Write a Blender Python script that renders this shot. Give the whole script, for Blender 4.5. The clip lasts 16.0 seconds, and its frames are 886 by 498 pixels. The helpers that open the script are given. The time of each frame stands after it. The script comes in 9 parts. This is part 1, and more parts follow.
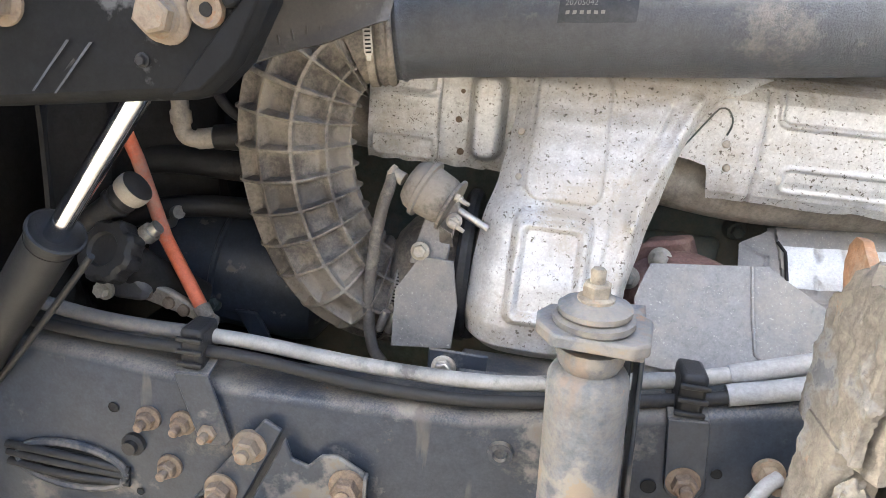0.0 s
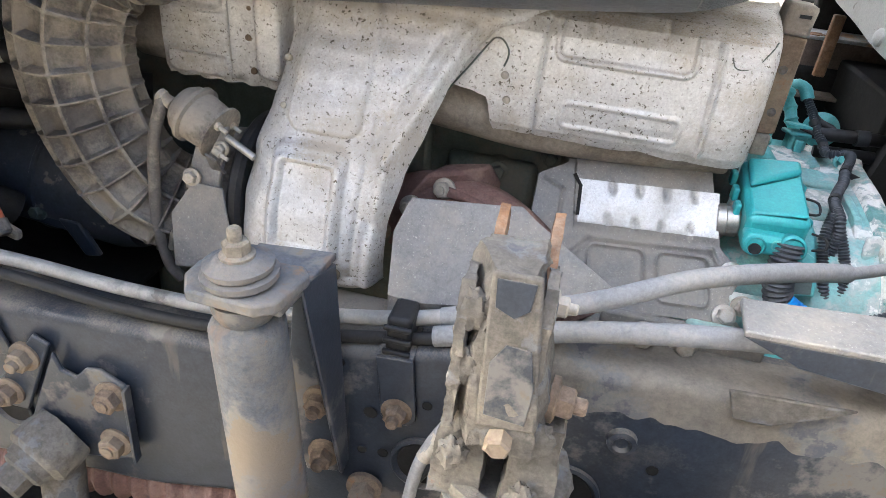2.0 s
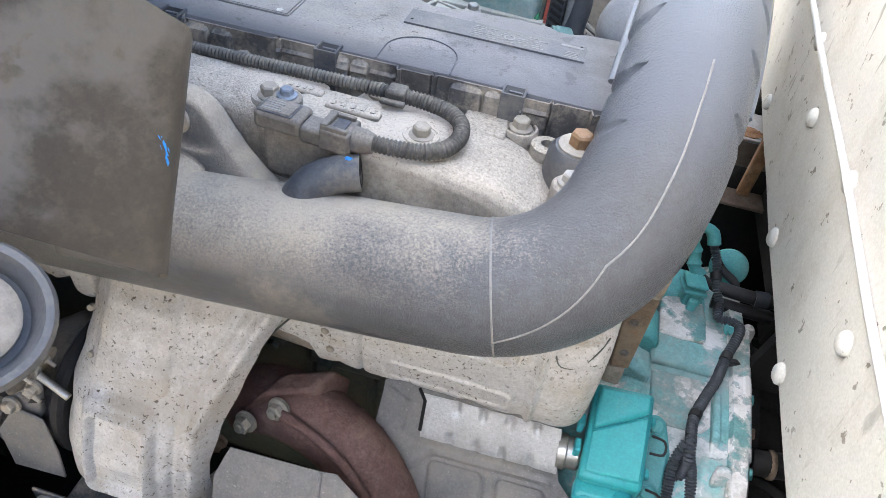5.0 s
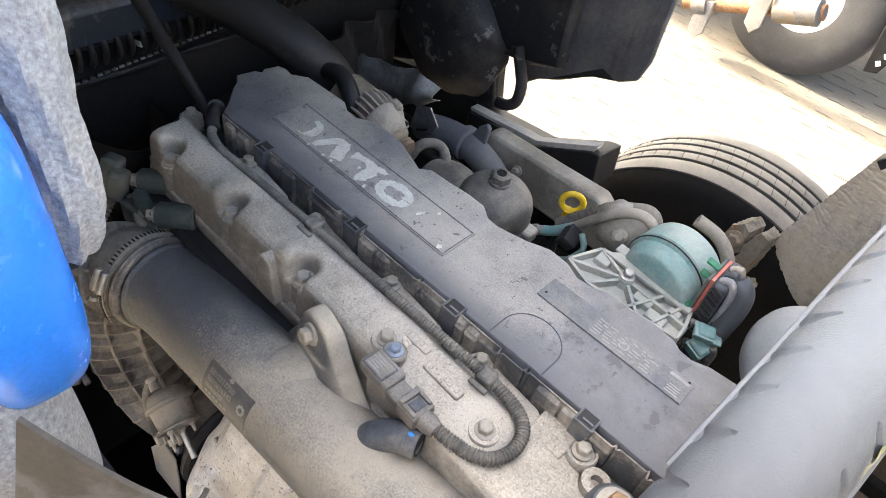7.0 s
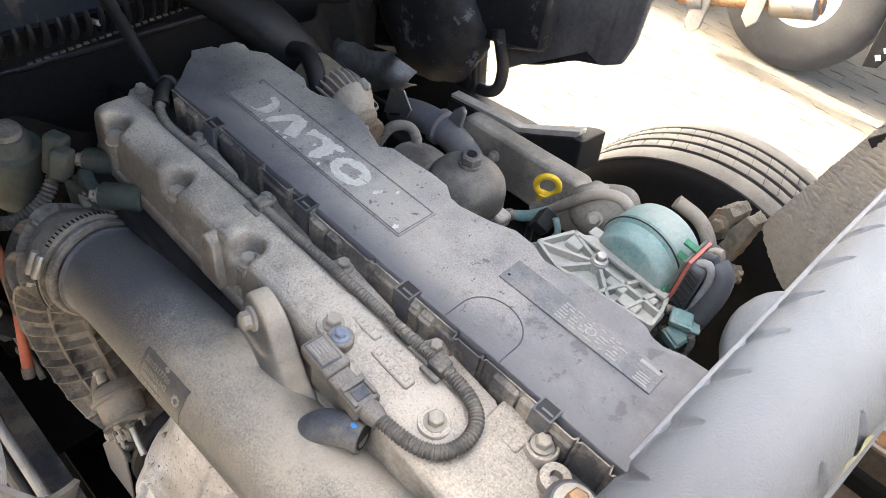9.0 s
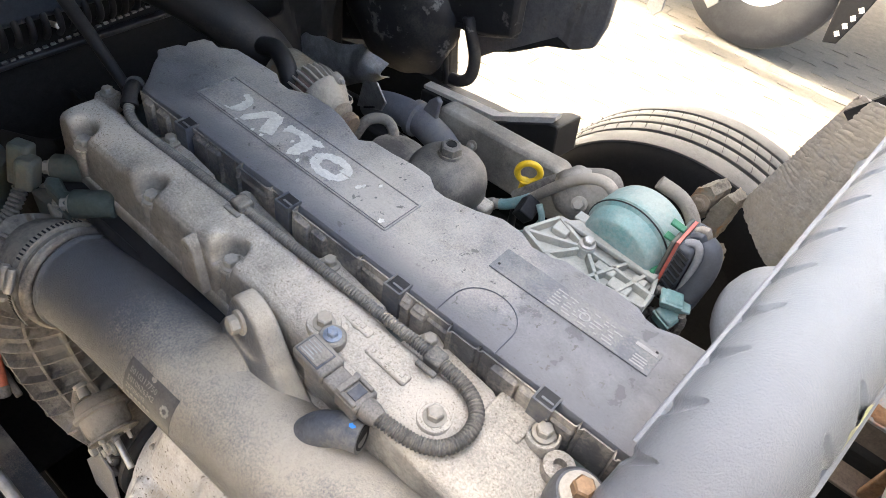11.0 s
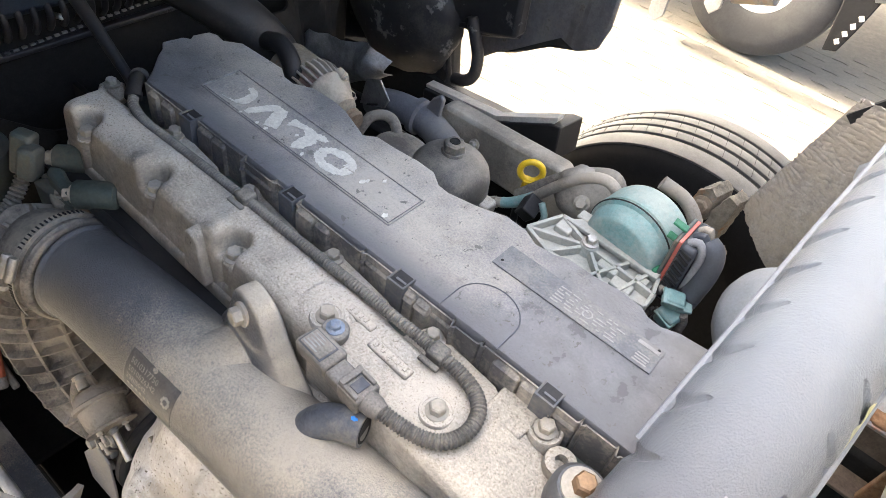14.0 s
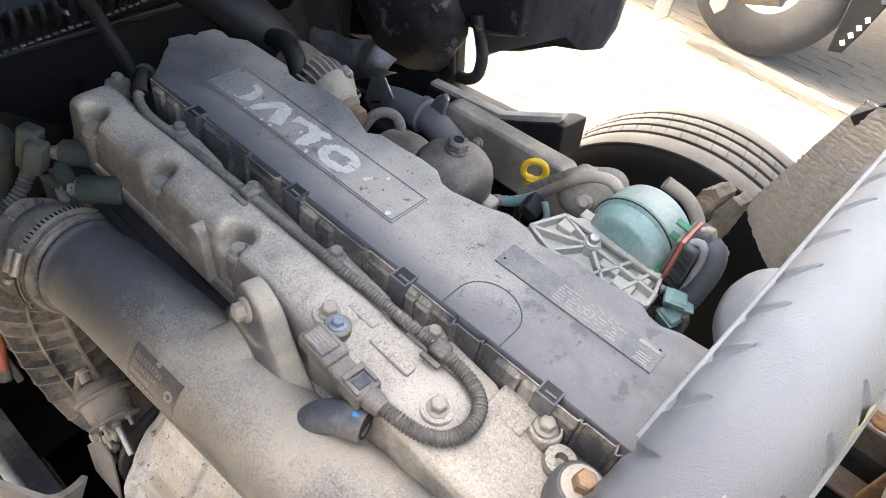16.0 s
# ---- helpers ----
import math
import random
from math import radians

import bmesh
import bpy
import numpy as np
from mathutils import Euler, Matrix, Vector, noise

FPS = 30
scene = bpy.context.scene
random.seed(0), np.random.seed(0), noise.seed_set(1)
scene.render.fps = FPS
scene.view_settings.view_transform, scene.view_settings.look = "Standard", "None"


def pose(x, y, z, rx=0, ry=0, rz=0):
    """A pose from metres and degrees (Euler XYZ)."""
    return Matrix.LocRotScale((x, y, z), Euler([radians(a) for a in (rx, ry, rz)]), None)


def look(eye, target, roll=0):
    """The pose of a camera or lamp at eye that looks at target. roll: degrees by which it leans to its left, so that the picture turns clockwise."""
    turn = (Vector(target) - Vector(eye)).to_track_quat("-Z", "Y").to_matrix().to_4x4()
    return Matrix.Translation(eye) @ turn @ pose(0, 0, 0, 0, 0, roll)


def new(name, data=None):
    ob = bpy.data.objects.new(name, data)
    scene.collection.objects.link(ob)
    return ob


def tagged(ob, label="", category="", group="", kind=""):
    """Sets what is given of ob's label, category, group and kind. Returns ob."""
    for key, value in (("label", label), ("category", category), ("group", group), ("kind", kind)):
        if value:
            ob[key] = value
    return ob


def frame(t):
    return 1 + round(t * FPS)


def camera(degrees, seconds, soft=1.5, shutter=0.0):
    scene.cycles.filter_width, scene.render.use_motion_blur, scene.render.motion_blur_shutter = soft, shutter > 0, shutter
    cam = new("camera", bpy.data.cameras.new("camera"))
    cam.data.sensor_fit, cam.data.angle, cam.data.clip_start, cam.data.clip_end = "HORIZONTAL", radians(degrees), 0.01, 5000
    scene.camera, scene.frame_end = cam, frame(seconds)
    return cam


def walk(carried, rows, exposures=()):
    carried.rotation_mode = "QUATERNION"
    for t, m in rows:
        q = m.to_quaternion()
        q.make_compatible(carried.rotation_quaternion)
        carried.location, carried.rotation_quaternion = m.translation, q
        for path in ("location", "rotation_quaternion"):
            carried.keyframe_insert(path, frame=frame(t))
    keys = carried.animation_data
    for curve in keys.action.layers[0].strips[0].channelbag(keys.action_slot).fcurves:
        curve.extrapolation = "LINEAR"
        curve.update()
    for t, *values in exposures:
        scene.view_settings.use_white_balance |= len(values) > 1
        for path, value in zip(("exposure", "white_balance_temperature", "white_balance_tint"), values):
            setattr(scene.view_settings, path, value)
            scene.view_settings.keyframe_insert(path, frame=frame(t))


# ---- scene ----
cam = camera(66.6, 16.0, soft=0.6)
EXPOSURES = [(0, 4.75, 6100, 3), (0.5, 4.65, 6100, 3), (1.5, 4.3, 6100, 3), (2.0, 4.35, 6100, 3), (2.5, 4.35, 6100, 3), (3.0, 4.0, 6100, 3), (4, 3.87, 6150, 3), (4.5, 3.83, 6220, 3), (5, 4.1, 6300, 3), (7.5, 4.12, 7300, 5), (9, 4.24, 7300, 5), (11.5, 4.32, 7250, 5), (16, 4.32, 7250, 5)]
PATH = [
    (0, (0.048, 0.015, 1.538), (-0.201, 1.895, 0.903), 5.4),
    (0.5, (0.138, 0.003, 1.601), (-0.117, 1.886, 0.975), 5.7),
    (1, (0.282, -0.018, 1.591), (-0.06, 1.825, 0.893), 6.1),
    (1.5, (0.311, 0.011, 1.607), (0.006, 1.788, 0.741), 6.4),
    (2, (0.412, 0.107, 1.657), (0.131, 1.823, 0.669), 6.6),
    (2.5, (0.509, 0.283, 1.672), (0.3, 1.956, 0.596), 6.9),
    (3, (0.566, 0.46, 1.681), (0.502, 2.145, 0.605), 6.8),
    (3.5, (0.558, 0.482, 1.705), (0.658, 2.147, 0.601), 6.5),
    (4, (0.553, 0.476, 1.806), (0.669, 2.079, 0.614), 6.9),
    (4.5, (0.53, 0.46, 1.902), (0.492, 1.943, 0.56), 8.2),
    (5, (0.54, 0.529, 2.107), (0.309, 1.979, 0.748), 8.8),
    (5.2, (0.548, 0.554, 2.195), (0.223, 1.98, 0.831), 9.1),
    (7.3, (0.579, 0.753, 2.443), (-0.24, 1.871, 1.001), 11.7),
    (7.5, (0.585, 0.76, 2.438), (-0.231, 1.889, 1.003), 11.3),
    (8, (0.586, 0.763, 2.439), (-0.221, 1.892, 1.0), 11.4),
    (8.5, (0.586, 0.764, 2.432), (-0.219, 1.898, 0.996), 11.8),
    (9, (0.607, 0.804, 2.38), (-0.209, 1.934, 0.946), 11.5),
    (9.2, (0.618, 0.808, 2.367), (-0.21, 1.934, 0.936), 12.1),
    (11.3, (0.585, 0.794, 2.365), (-0.156, 1.97, 0.927), 11.0),
    (11.5, (0.589, 0.791, 2.358), (-0.159, 1.976, 0.93), 11.2),
    (12, (0.585, 0.789, 2.36), (-0.157, 1.974, 0.93), 11.3),
    (12.5, (0.588, 0.789, 2.362), (-0.155, 1.973, 0.931), 11.6),
    (13, (0.585, 0.788, 2.358), (-0.156, 1.973, 0.928), 12.0),
    (13.5, (0.588, 0.791, 2.356), (-0.156, 1.972, 0.924), 12.0),
    (14, (0.585, 0.788, 2.358), (-0.157, 1.971, 0.927), 12.2),
    (14.5, (0.585, 0.789, 2.357), (-0.158, 1.969, 0.924), 12.3),
    (15, (0.589, 0.789, 2.355), (-0.158, 1.968, 0.923), 12.3),
    (15.5, (0.586, 0.788, 2.357), (-0.157, 1.966, 0.921), 12.5),
    (16, (0.587, 0.786, 2.36), (-0.159, 1.961, 0.924), 12.5),
]
walk(cam, [(t, look(eye, target, roll)) for t, eye, target, roll in PATH], EXPOSURES)

# ---- world and sun ----
GROUND = 0.235
world = bpy.data.worlds.new("sky")
scene.world = world
world.use_nodes = True
wn = world.node_tree
sky = wn.nodes.new("ShaderNodeTexSky")
sky.sky_type = "NISHITA"
sky.sun_disc = False
SUN_TO = Vector((-0.86, -0.05, 0.51)).normalized()
sky.sun_elevation = math.asin(SUN_TO.z)
sky.sun_rotation = math.atan2(SUN_TO.x, SUN_TO.y)
sky.dust_density = 8.0
sky.air_density = 0.55
sky.ozone_density = 0.6
wn.nodes["Background"].inputs[1].default_value = 0.15
wn.links.new(sky.outputs[0], wn.nodes["Background"].inputs[0])
sun = new("sun", bpy.data.lights.new("sun", "SUN"))
sun.data.energy = 1.2
sun.data.angle = radians(0.5)
sun.data.color = (1.0, 0.95, 0.86)
sun.rotation_euler = SUN_TO.to_track_quat("Z", "Y").to_euler()


# ---- materials ----
DUST = (0.33, 0.285, 0.225)


def material(name, base, rough=0.6, metal=0.0, vary=0.25, grain=60.0, dust=0.0, dust_col=DUST, top=0.0,
             speck=None, rust=0.0, rust_col=(0.19, 0.085, 0.035), bump=0.15, bump_scale=250.0, spec=0.4, patch=None, top_scale=8.0, film=None, streak=None, lean=None, relief=0.002):
    """Painted, dirty surface: base colour varied at two scales, dust in patches (more on faces that look up), specks, rust."""
    m = bpy.data.materials.new(name)
    m.use_nodes = True
    nt = m.node_tree
    nd, ln = nt.nodes, nt.links
    b = nd["Principled BSDF"]
    b.inputs["Metallic"].default_value = metal
    b.inputs["Specular IOR Level"].default_value = spec
    tc = nd.new("ShaderNodeTexCoord")

    def noise_of(scale, detail=6.0, ro=0.6):
        n = nd.new("ShaderNodeTexNoise")
        n.inputs["Scale"].default_value = scale
        n.inputs["Detail"].default_value = detail
        n.inputs["Roughness"].default_value = ro
        ln.new(tc.outputs["Object"], n.inputs["Vector"])
        return n.outputs[0]

    def ramp(src, lo, hi, a=0.0, z=1.0):
        r = nd.new("ShaderNodeMapRange")
        r.inputs[1].default_value, r.inputs[2].default_value = lo, hi
        r.inputs[3].default_value, r.inputs[4].default_value = a, z
        ln.new(src, r.inputs[0])
        return r.outputs[0]

    def mix(fac, a, c):
        x = nd.new("ShaderNodeMix")
        x.data_type = "RGBA"
        for sock, val in ((x.inputs[0], fac), (x.inputs[6], a), (x.inputs[7], c)):
            if isinstance(val, (tuple, float)):
                sock.default_value = (*val, 1) if isinstance(val, tuple) else val
            else:
                ln.new(val, sock)
        return x.outputs[2]

    def maths(op, a, c):
        x = nd.new("ShaderNodeMath")
        x.operation = op
        x.use_clamp = True
        for sock, val in ((x.inputs[0], a), (x.inputs[1], c)):
            if isinstance(val, float):
                sock.default_value = val
            else:
                ln.new(val, sock)
        return x.outputs[0]

    dark = tuple(c * (1 - vary) for c in base)
    light = tuple(min(1, c * (1 + vary)) for c in base)
    col = mix(ramp(noise_of(grain), 0.3, 0.7), dark, light)
    col = mix(ramp(noise_of(7.0, 3.0), 0.35, 0.7, 0.0, 0.6), col, tuple(c * (1 - 0.6 * vary) for c in base))
    grit = ramp(noise_of(240.0, 5.0, 0.8), 0.3, 0.7, 0.83, 1.14)
    gm = nd.new("ShaderNodeMix")
    gm.data_type, gm.blend_type = "RGBA", "MULTIPLY"
    gm.inputs[0].default_value = 1.0
    ln.new(col, gm.inputs[6])
    ln.new(grit, gm.inputs[7])
    col = gm.outputs[2]
    rough_out = None
    if patch:
        pn = noise_of(patch[1], 8.0, 0.62)
        col = mix(ramp(pn, patch[2] - 0.06, patch[2] - 0.02, 0.0, 0.75), col, tuple(0.55 * c + 0.08 for c in patch[0]))
        col = mix(ramp(pn, patch[2], patch[2] + 0.012), col, patch[0])
    if dust > 0 or top > 0:
        def broken(scale, detail, fine_scale, amount):
            """Large patches whose rims break up into grains."""
            x = nd.new("ShaderNodeMath")
            x.operation = "MULTIPLY_ADD"
            ln.new(noise_of(fine_scale, 4.0, 0.75), x.inputs[0])
            x.inputs[1].default_value = amount
            ln.new(noise_of(scale, detail, 0.62), x.inputs[2])
            y = nd.new("ShaderNodeMath")
            y.operation = "ADD"
            ln.new(x.outputs[0], y.inputs[0])
            y.inputs[1].default_value = -0.5 * amount
            if lean:
                ls = nd.new("ShaderNodeSeparateXYZ")
                ln.new(tc.outputs["Object"], ls.inputs[0])
                z = nd.new("ShaderNodeMath")
                z.operation = "ADD"
                ln.new(y.outputs[0], z.inputs[0])
                ln.new(ramp(ls.outputs[0], lean[0], lean[1], -lean[2], lean[2]), z.inputs[1])
                y = nd.new("ShaderNodeMath")
                y.operation = "ADD"
                ln.new(z.outputs[0], y.inputs[0])
                ln.new(ramp(ls.outputs[0], lean[3], lean[4], 0.0, -0.3), y.inputs[1])
            return y.outputs[0]
        f = ramp(broken(8.0, 8.0, 150.0, 0.34), 0.64 - 0.42 * dust, 0.82 - 0.42 * dust, 0.0, min(1.0, dust + 0.25)) if dust else None
        if top > 0:
            geo = nd.new("ShaderNodeNewGeometry")
            sx = nd.new("ShaderNodeSeparateXYZ")
            ln.new(geo.outputs["Normal"], sx.inputs[0])
            up = maths("MULTIPLY", ramp(sx.outputs[2], 0.2, 0.85, 0.0, top), ramp(broken(top_scale, 6.0, 330.0, 0.52), 0.38, 0.60, 0.06, 1.0))
            f = maths("MAXIMUM", f, up) if f else up
        fine = mix(ramp(noise_of(170.0, 7.0, 0.8), 0.34, 0.66), tuple(c * 0.89 for c in dust_col), tuple(c * 1.07 for c in dust_col))
        col = mix(f, col, fine)
        rough_out = maths("MAXIMUM", ramp(f, 0.0, 1.0, rough, 0.92), rough)
        if metal > 0:
            ln.new(ramp(f, 0.0, 0.8, metal, 0.0), b.inputs["Metallic"])
    # Tint along y: sky sheen put into the pipe's colour, cleaner near edge on the cover.
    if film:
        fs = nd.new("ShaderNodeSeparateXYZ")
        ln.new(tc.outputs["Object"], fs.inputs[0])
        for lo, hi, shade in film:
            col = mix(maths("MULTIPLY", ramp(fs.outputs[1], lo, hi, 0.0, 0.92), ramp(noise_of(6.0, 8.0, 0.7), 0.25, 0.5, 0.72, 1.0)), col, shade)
    if rust > 0:
        fr = ramp(noise_of(16.0, 10.0, 0.75), 0.68 - 0.4 * rust, 0.78 - 0.4 * rust)
        rc = mix(noise_of(90.0), tuple(c * 0.55 for c in rust_col), tuple(c * 1.5 for c in rust_col))
        col = mix(fr, col, rc)
    if speck:
        dots = maths("MULTIPLY", ramp(noise_of(speck[1] * 1.3, 3.0, 0.7), 0.66 - 0.2 * speck[2], 0.69 - 0.2 * speck[2]), ramp(noise_of(9.0, 6.0, 0.7), 0.36, 0.54))
        dots2 = maths("MULTIPLY", ramp(noise_of(speck[1] * 0.75, 4.0, 0.6), 0.655, 0.675), ramp(noise_of(6.0, 5.0, 0.7), 0.37, 0.52, 0.0, 0.85))
        col = mix(maths("MAXIMUM", dots, dots2), col, speck[0])
    if streak:
        sm = nd.new("ShaderNodeMapping")
        sm.inputs["Scale"].default_value = (1.0, 1.0, 0.14)
        sm.inputs["Rotation"].default_value = (0.12, 0.0, 0.0)
        ln.new(tc.outputs["Object"], sm.inputs[0])
        sn = nd.new("ShaderNodeTexNoise")
        sn.inputs["Scale"].default_value, sn.inputs["Detail"].default_value = streak[1], 5.0
        ln.new(sm.outputs[0], sn.inputs["Vector"])
        col = mix(maths("MULTIPLY", ramp(sn.outputs[0], streak[2], streak[2] + 0.05, 0.0, 0.7), ramp(noise_of(6.0, 4.0), 0.45, 0.6)), col, streak[0])
    ln.new(col, b.inputs["Base Color"])
    if rough_out is None:
        rough_out = ramp(noise_of(30.0), 0.3, 0.7, max(0.05, rough - 0.1), min(1.0, rough + 0.1))
    ln.new(rough_out, b.inputs["Roughness"])
    if bump > 0:
        bp = nd.new("ShaderNodeBump")
        bp.inputs["Strength"].default_value = bump
        bp.inputs["Distance"].default_value = relief
        ln.new(noise_of(bump_scale, 5.0, 0.65), bp.inputs["Height"])
        ln.new(bp.outputs[0], b.inputs["Normal"])
    return m


M_COVER = material("black dusty plastic", (0.150, 0.150, 0.156), 0.48, dust=0.36, top=0.72, dust_col=(0.44, 0.40, 0.342), bump=0.6, vary=0.3, grain=22.0, top_scale=4.0, film=((1.305, 1.255, (0.112, 0.112, 0.118)),), patch=((0.085, 0.085, 0.09), 30.0, 0.61), lean=(-0.2, 0.1, 0.03, 0.34, 0.46), speck=((0.10, 0.095, 0.088), 60.0, 0.07))
M_FLANK = material("dusty cover flank", (0.07, 0.068, 0.068), 0.5, vary=0.3, dust=0.55, dust_col=(0.37, 0.325, 0.262), bump=0.35)
M_PLATE = material("grey label film", (0.10, 0.105, 0.115), 0.45, dust=0.35, top=0.5, dust_col=(0.34, 0.315, 0.27))
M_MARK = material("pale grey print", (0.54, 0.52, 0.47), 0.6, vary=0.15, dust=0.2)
# The film colours paint a blue-grey sky reflection on the bend and rear run.
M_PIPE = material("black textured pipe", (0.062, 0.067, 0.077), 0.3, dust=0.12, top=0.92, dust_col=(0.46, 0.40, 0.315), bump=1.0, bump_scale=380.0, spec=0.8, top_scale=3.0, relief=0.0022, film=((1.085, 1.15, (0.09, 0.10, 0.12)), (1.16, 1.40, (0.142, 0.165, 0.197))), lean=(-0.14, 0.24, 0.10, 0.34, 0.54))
M_PIPE_EAR = material("dusty pipe lug", (0.066, 0.069, 0.076), 0.3, dust=0.12, top=1.0, dust_col=(0.43, 0.372, 0.29), bump=1.0, bump_scale=300.0, spec=0.8, top_scale=3.0, lean=(-0.16, 0.34, 0.17, 0.8, 0.9))
M_PIPE_CLEAN = material("grey dusty rubber", (0.17, 0.185, 0.21), 0.5, vary=0.08, dust=0.1, top=0.2, dust_col=(0.38, 0.385, 0.40), bump=0.3, bump_scale=300.0)
M_PIPE_MARK = material("dark moulded panel", (0.062, 0.068, 0.08), 0.5, dust=0.4, dust_col=(0.21, 0.19, 0.16), bump=0.2)
M_PANEL = material("smooth moulded panel", (0.060, 0.063, 0.070), 0.42, dust=0.25, top=0.35, dust_col=(0.27, 0.24, 0.20), bump=0.2)
M_MARK_DIM = material("dusty raised numbers", (0.26, 0.255, 0.24), 0.6, vary=0.15, dust=0.3)
M_ALU = material("dusty cast aluminium", (0.235, 0.212, 0.18), 0.62, metal=0.12, dust=0.3, top=1.0, dust_col=(0.55, 0.49, 0.405), speck=((0.235, 0.20, 0.155), 230.0, 0.32), bump=1.0, bump_scale=420.0, top_scale=3.0, vary=0.3)
M_SHIELD = material("speckled aluminium sheet", (0.56, 0.552, 0.538), 0.46, top=0.9, metal=0.34, vary=0.14, dust=0.40, dust_col=(0.35, 0.30, 0.23), speck=((0.10, 0.082, 0.06), 130.0, 0.26), bump=0.5, bump_scale=90.0)
M_SHIELD_GREY = material("grey dusty sheet steel", (0.185, 0.181, 0.176), 0.55, metal=0.25, vary=0.18, dust=0.5, dust_col=(0.26, 0.238, 0.208), speck=((0.35, 0.335, 0.31), 260.0, 0.08), bump=0.4)
M_BRIGHT = material("bright aluminium sheet", (0.5,0.5,0.495), 0.42, metal=0.6, vary=0.1, dust=0.2, speck=((0.3, 0.285, 0.26), 300.0, 0.14), bump=0.5, bump_scale=220.0)
M_RAIL = material("blue-black chassis paint", (0.028, 0.034, 0.045), 0.33, vary=0.2, dust=0.14, dust_col=(0.21, 0.185, 0.15), rust=0.06, bump=0.15, bump_scale=160.0, spec=0.28, patch=((0.12, 0.102, 0.08), 5.0, 0.63), streak=((0.105, 0.092, 0.078), 26.0, 0.62), top=0.7)
M_MUD = material("caked mud", (0.102, 0.092, 0.078), 0.95, vary=0.35, dust=0.3, rust=0.12, bump=1.0, bump_scale=110.0, patch=((0.075, 0.078, 0.085), 14.0, 0.6), dust_col=(0.205, 0.18, 0.144))
M_SHOCK = material("muddy shock absorber", (0.078, 0.084, 0.094), 0.7, vary=0.3, dust=0.5, dust_col=(0.16, 0.142, 0.12), rust=0.2, rust_col=(0.20, 0.115, 0.06), bump=0.5, bump_scale=120.0, patch=((0.155, 0.125, 0.092), 7.0, 0.53), streak=((0.15, 0.105, 0.075), 30.0, 0.58))
M_GREEN = material("turquoise engine paint", (0.10, 0.345, 0.338), 0.40, vary=0.15, dust=0.22, dust_col=(0.30, 0.37, 0.36), bump=0.12)
M_GREEN_WORN = material("flaking turquoise paint", (0.20, 0.41, 0.395), 0.48, vary=0.3, dust=0.5, dust_col=(0.28, 0.34, 0.32), patch=((0.64, 0.625, 0.60), 13.0, 0.575), bump=0.5, bump_scale=80.0)
M_FLAKED = material("bare flaked casting", (0.15, 0.31, 0.30), 0.6, vary=0.3, dust=0.5, dust_col=(0.34, 0.32, 0.28), patch=((0.72, 0.70, 0.67), 20.0, 0.51), bump=0.6, bump_scale=90.0)
M_GREEN_PLASTIC = material("smooth turquoise plastic", (0.045, 0.31, 0.325), 0.36, vary=0.06, dust=0.12, dust_col=(0.2, 0.34, 0.31), bump=0.06)
M_BLOCK = material("grimy green block paint", (0.06, 0.078, 0.07), 0.55, vary=0.3, dust=0.45, dust_col=(0.13, 0.115, 0.09), bump=0.4, bump_scale=90.0)
M_EXHAUST = material("rust-brown cast iron", (0.14, 0.078, 0.066), 0.75, vary=0.25, dust=0.35, dust_col=(0.28, 0.2, 0.165), bump=1.0, bump_scale=160.0)
M_RUST = material("orange rust", (0.19, 0.10, 0.05), 0.9, vary=0.4, dust=0.2, bump=0.8, bump_scale=140.0)
M_DUCT = material("dusty ribbed plastic", (0.088, 0.078, 0.069), 0.7, vary=0.24, dust=0.60, dust_col=(0.27, 0.24, 0.199), bump=0.25)
M_BLACK = material("black plastic", (0.018, 0.018, 0.019), 0.5, dust=0.16, top=0.12, dust_col=(0.09, 0.08, 0.07), bump=0.2, spec=0.25)
# Near-black that also carries the shade of deep parts and of holes drawn as discs.
M_DARK = material("dark grime and deep shade", (0.019, 0.0185, 0.018), 0.8, dust=0.15, dust_col=(0.05, 0.045, 0.04), bump=0.3, bump_scale=70.0, spec=0.15)
M_RUBBER = material("grey rubber hose", (0.21, 0.21, 0.215), 0.7, vary=0.15, dust=0.3, dust_col=(0.33, 0.30, 0.26), bump=0.3)
M_CONDUIT = material("grey corrugated conduit", (0.055, 0.053, 0.05), 0.6, vary=0.15, dust=0.34, top=0.6, dust_col=(0.33, 0.295, 0.24), bump=0.1)
M_CONDUIT_DARK = material("dark corrugated conduit", (0.05, 0.055, 0.064), 0.5, vary=0.15, dust=0.08, bump=0.1)
M_STEEL = material("zinc-plated steel", (0.40, 0.385, 0.355), 0.35, metal=0.8, vary=0.15, dust=0.45, bump=0.1)
M_BOLT = material("dusty bolt", (0.36, 0.33, 0.28), 0.6, metal=0.4, vary=0.2, dust=0.45, top=0.4, bump=0.2)
M_BOLT_RUST = material("rusty muddy bolt", (0.15, 0.108, 0.075), 0.85, vary=0.35, dust=0.45, rust=0.25, bump=0.7, bump_scale=180.0, dust_col=(0.22, 0.18, 0.13))
M_COPPER = material("yellow passivated bolt", (0.27, 0.165, 0.09), 0.5, metal=0.5, vary=0.25, dust=0.3, bump=0.1)
M_CHROME = material("chrome rod", (0.62, 0.62, 0.64), 0.1, metal=1.0, vary=0.05, bump=0.0)
M_RED = material("orange-red rod", (0.50, 0.13, 0.065), 0.55, vary=0.15, dust=0.3, bump=0.1)
M_BLUE = material("glossy blue paint", (0.02, 0.20, 0.72), 0.22, vary=0.06, bump=0.02, spec=0.5)
M_FELT = material("grey felt lining", (0.34, 0.335, 0.325), 0.98, vary=0.45, grain=220.0, bump=1.0, bump_scale=260.0)
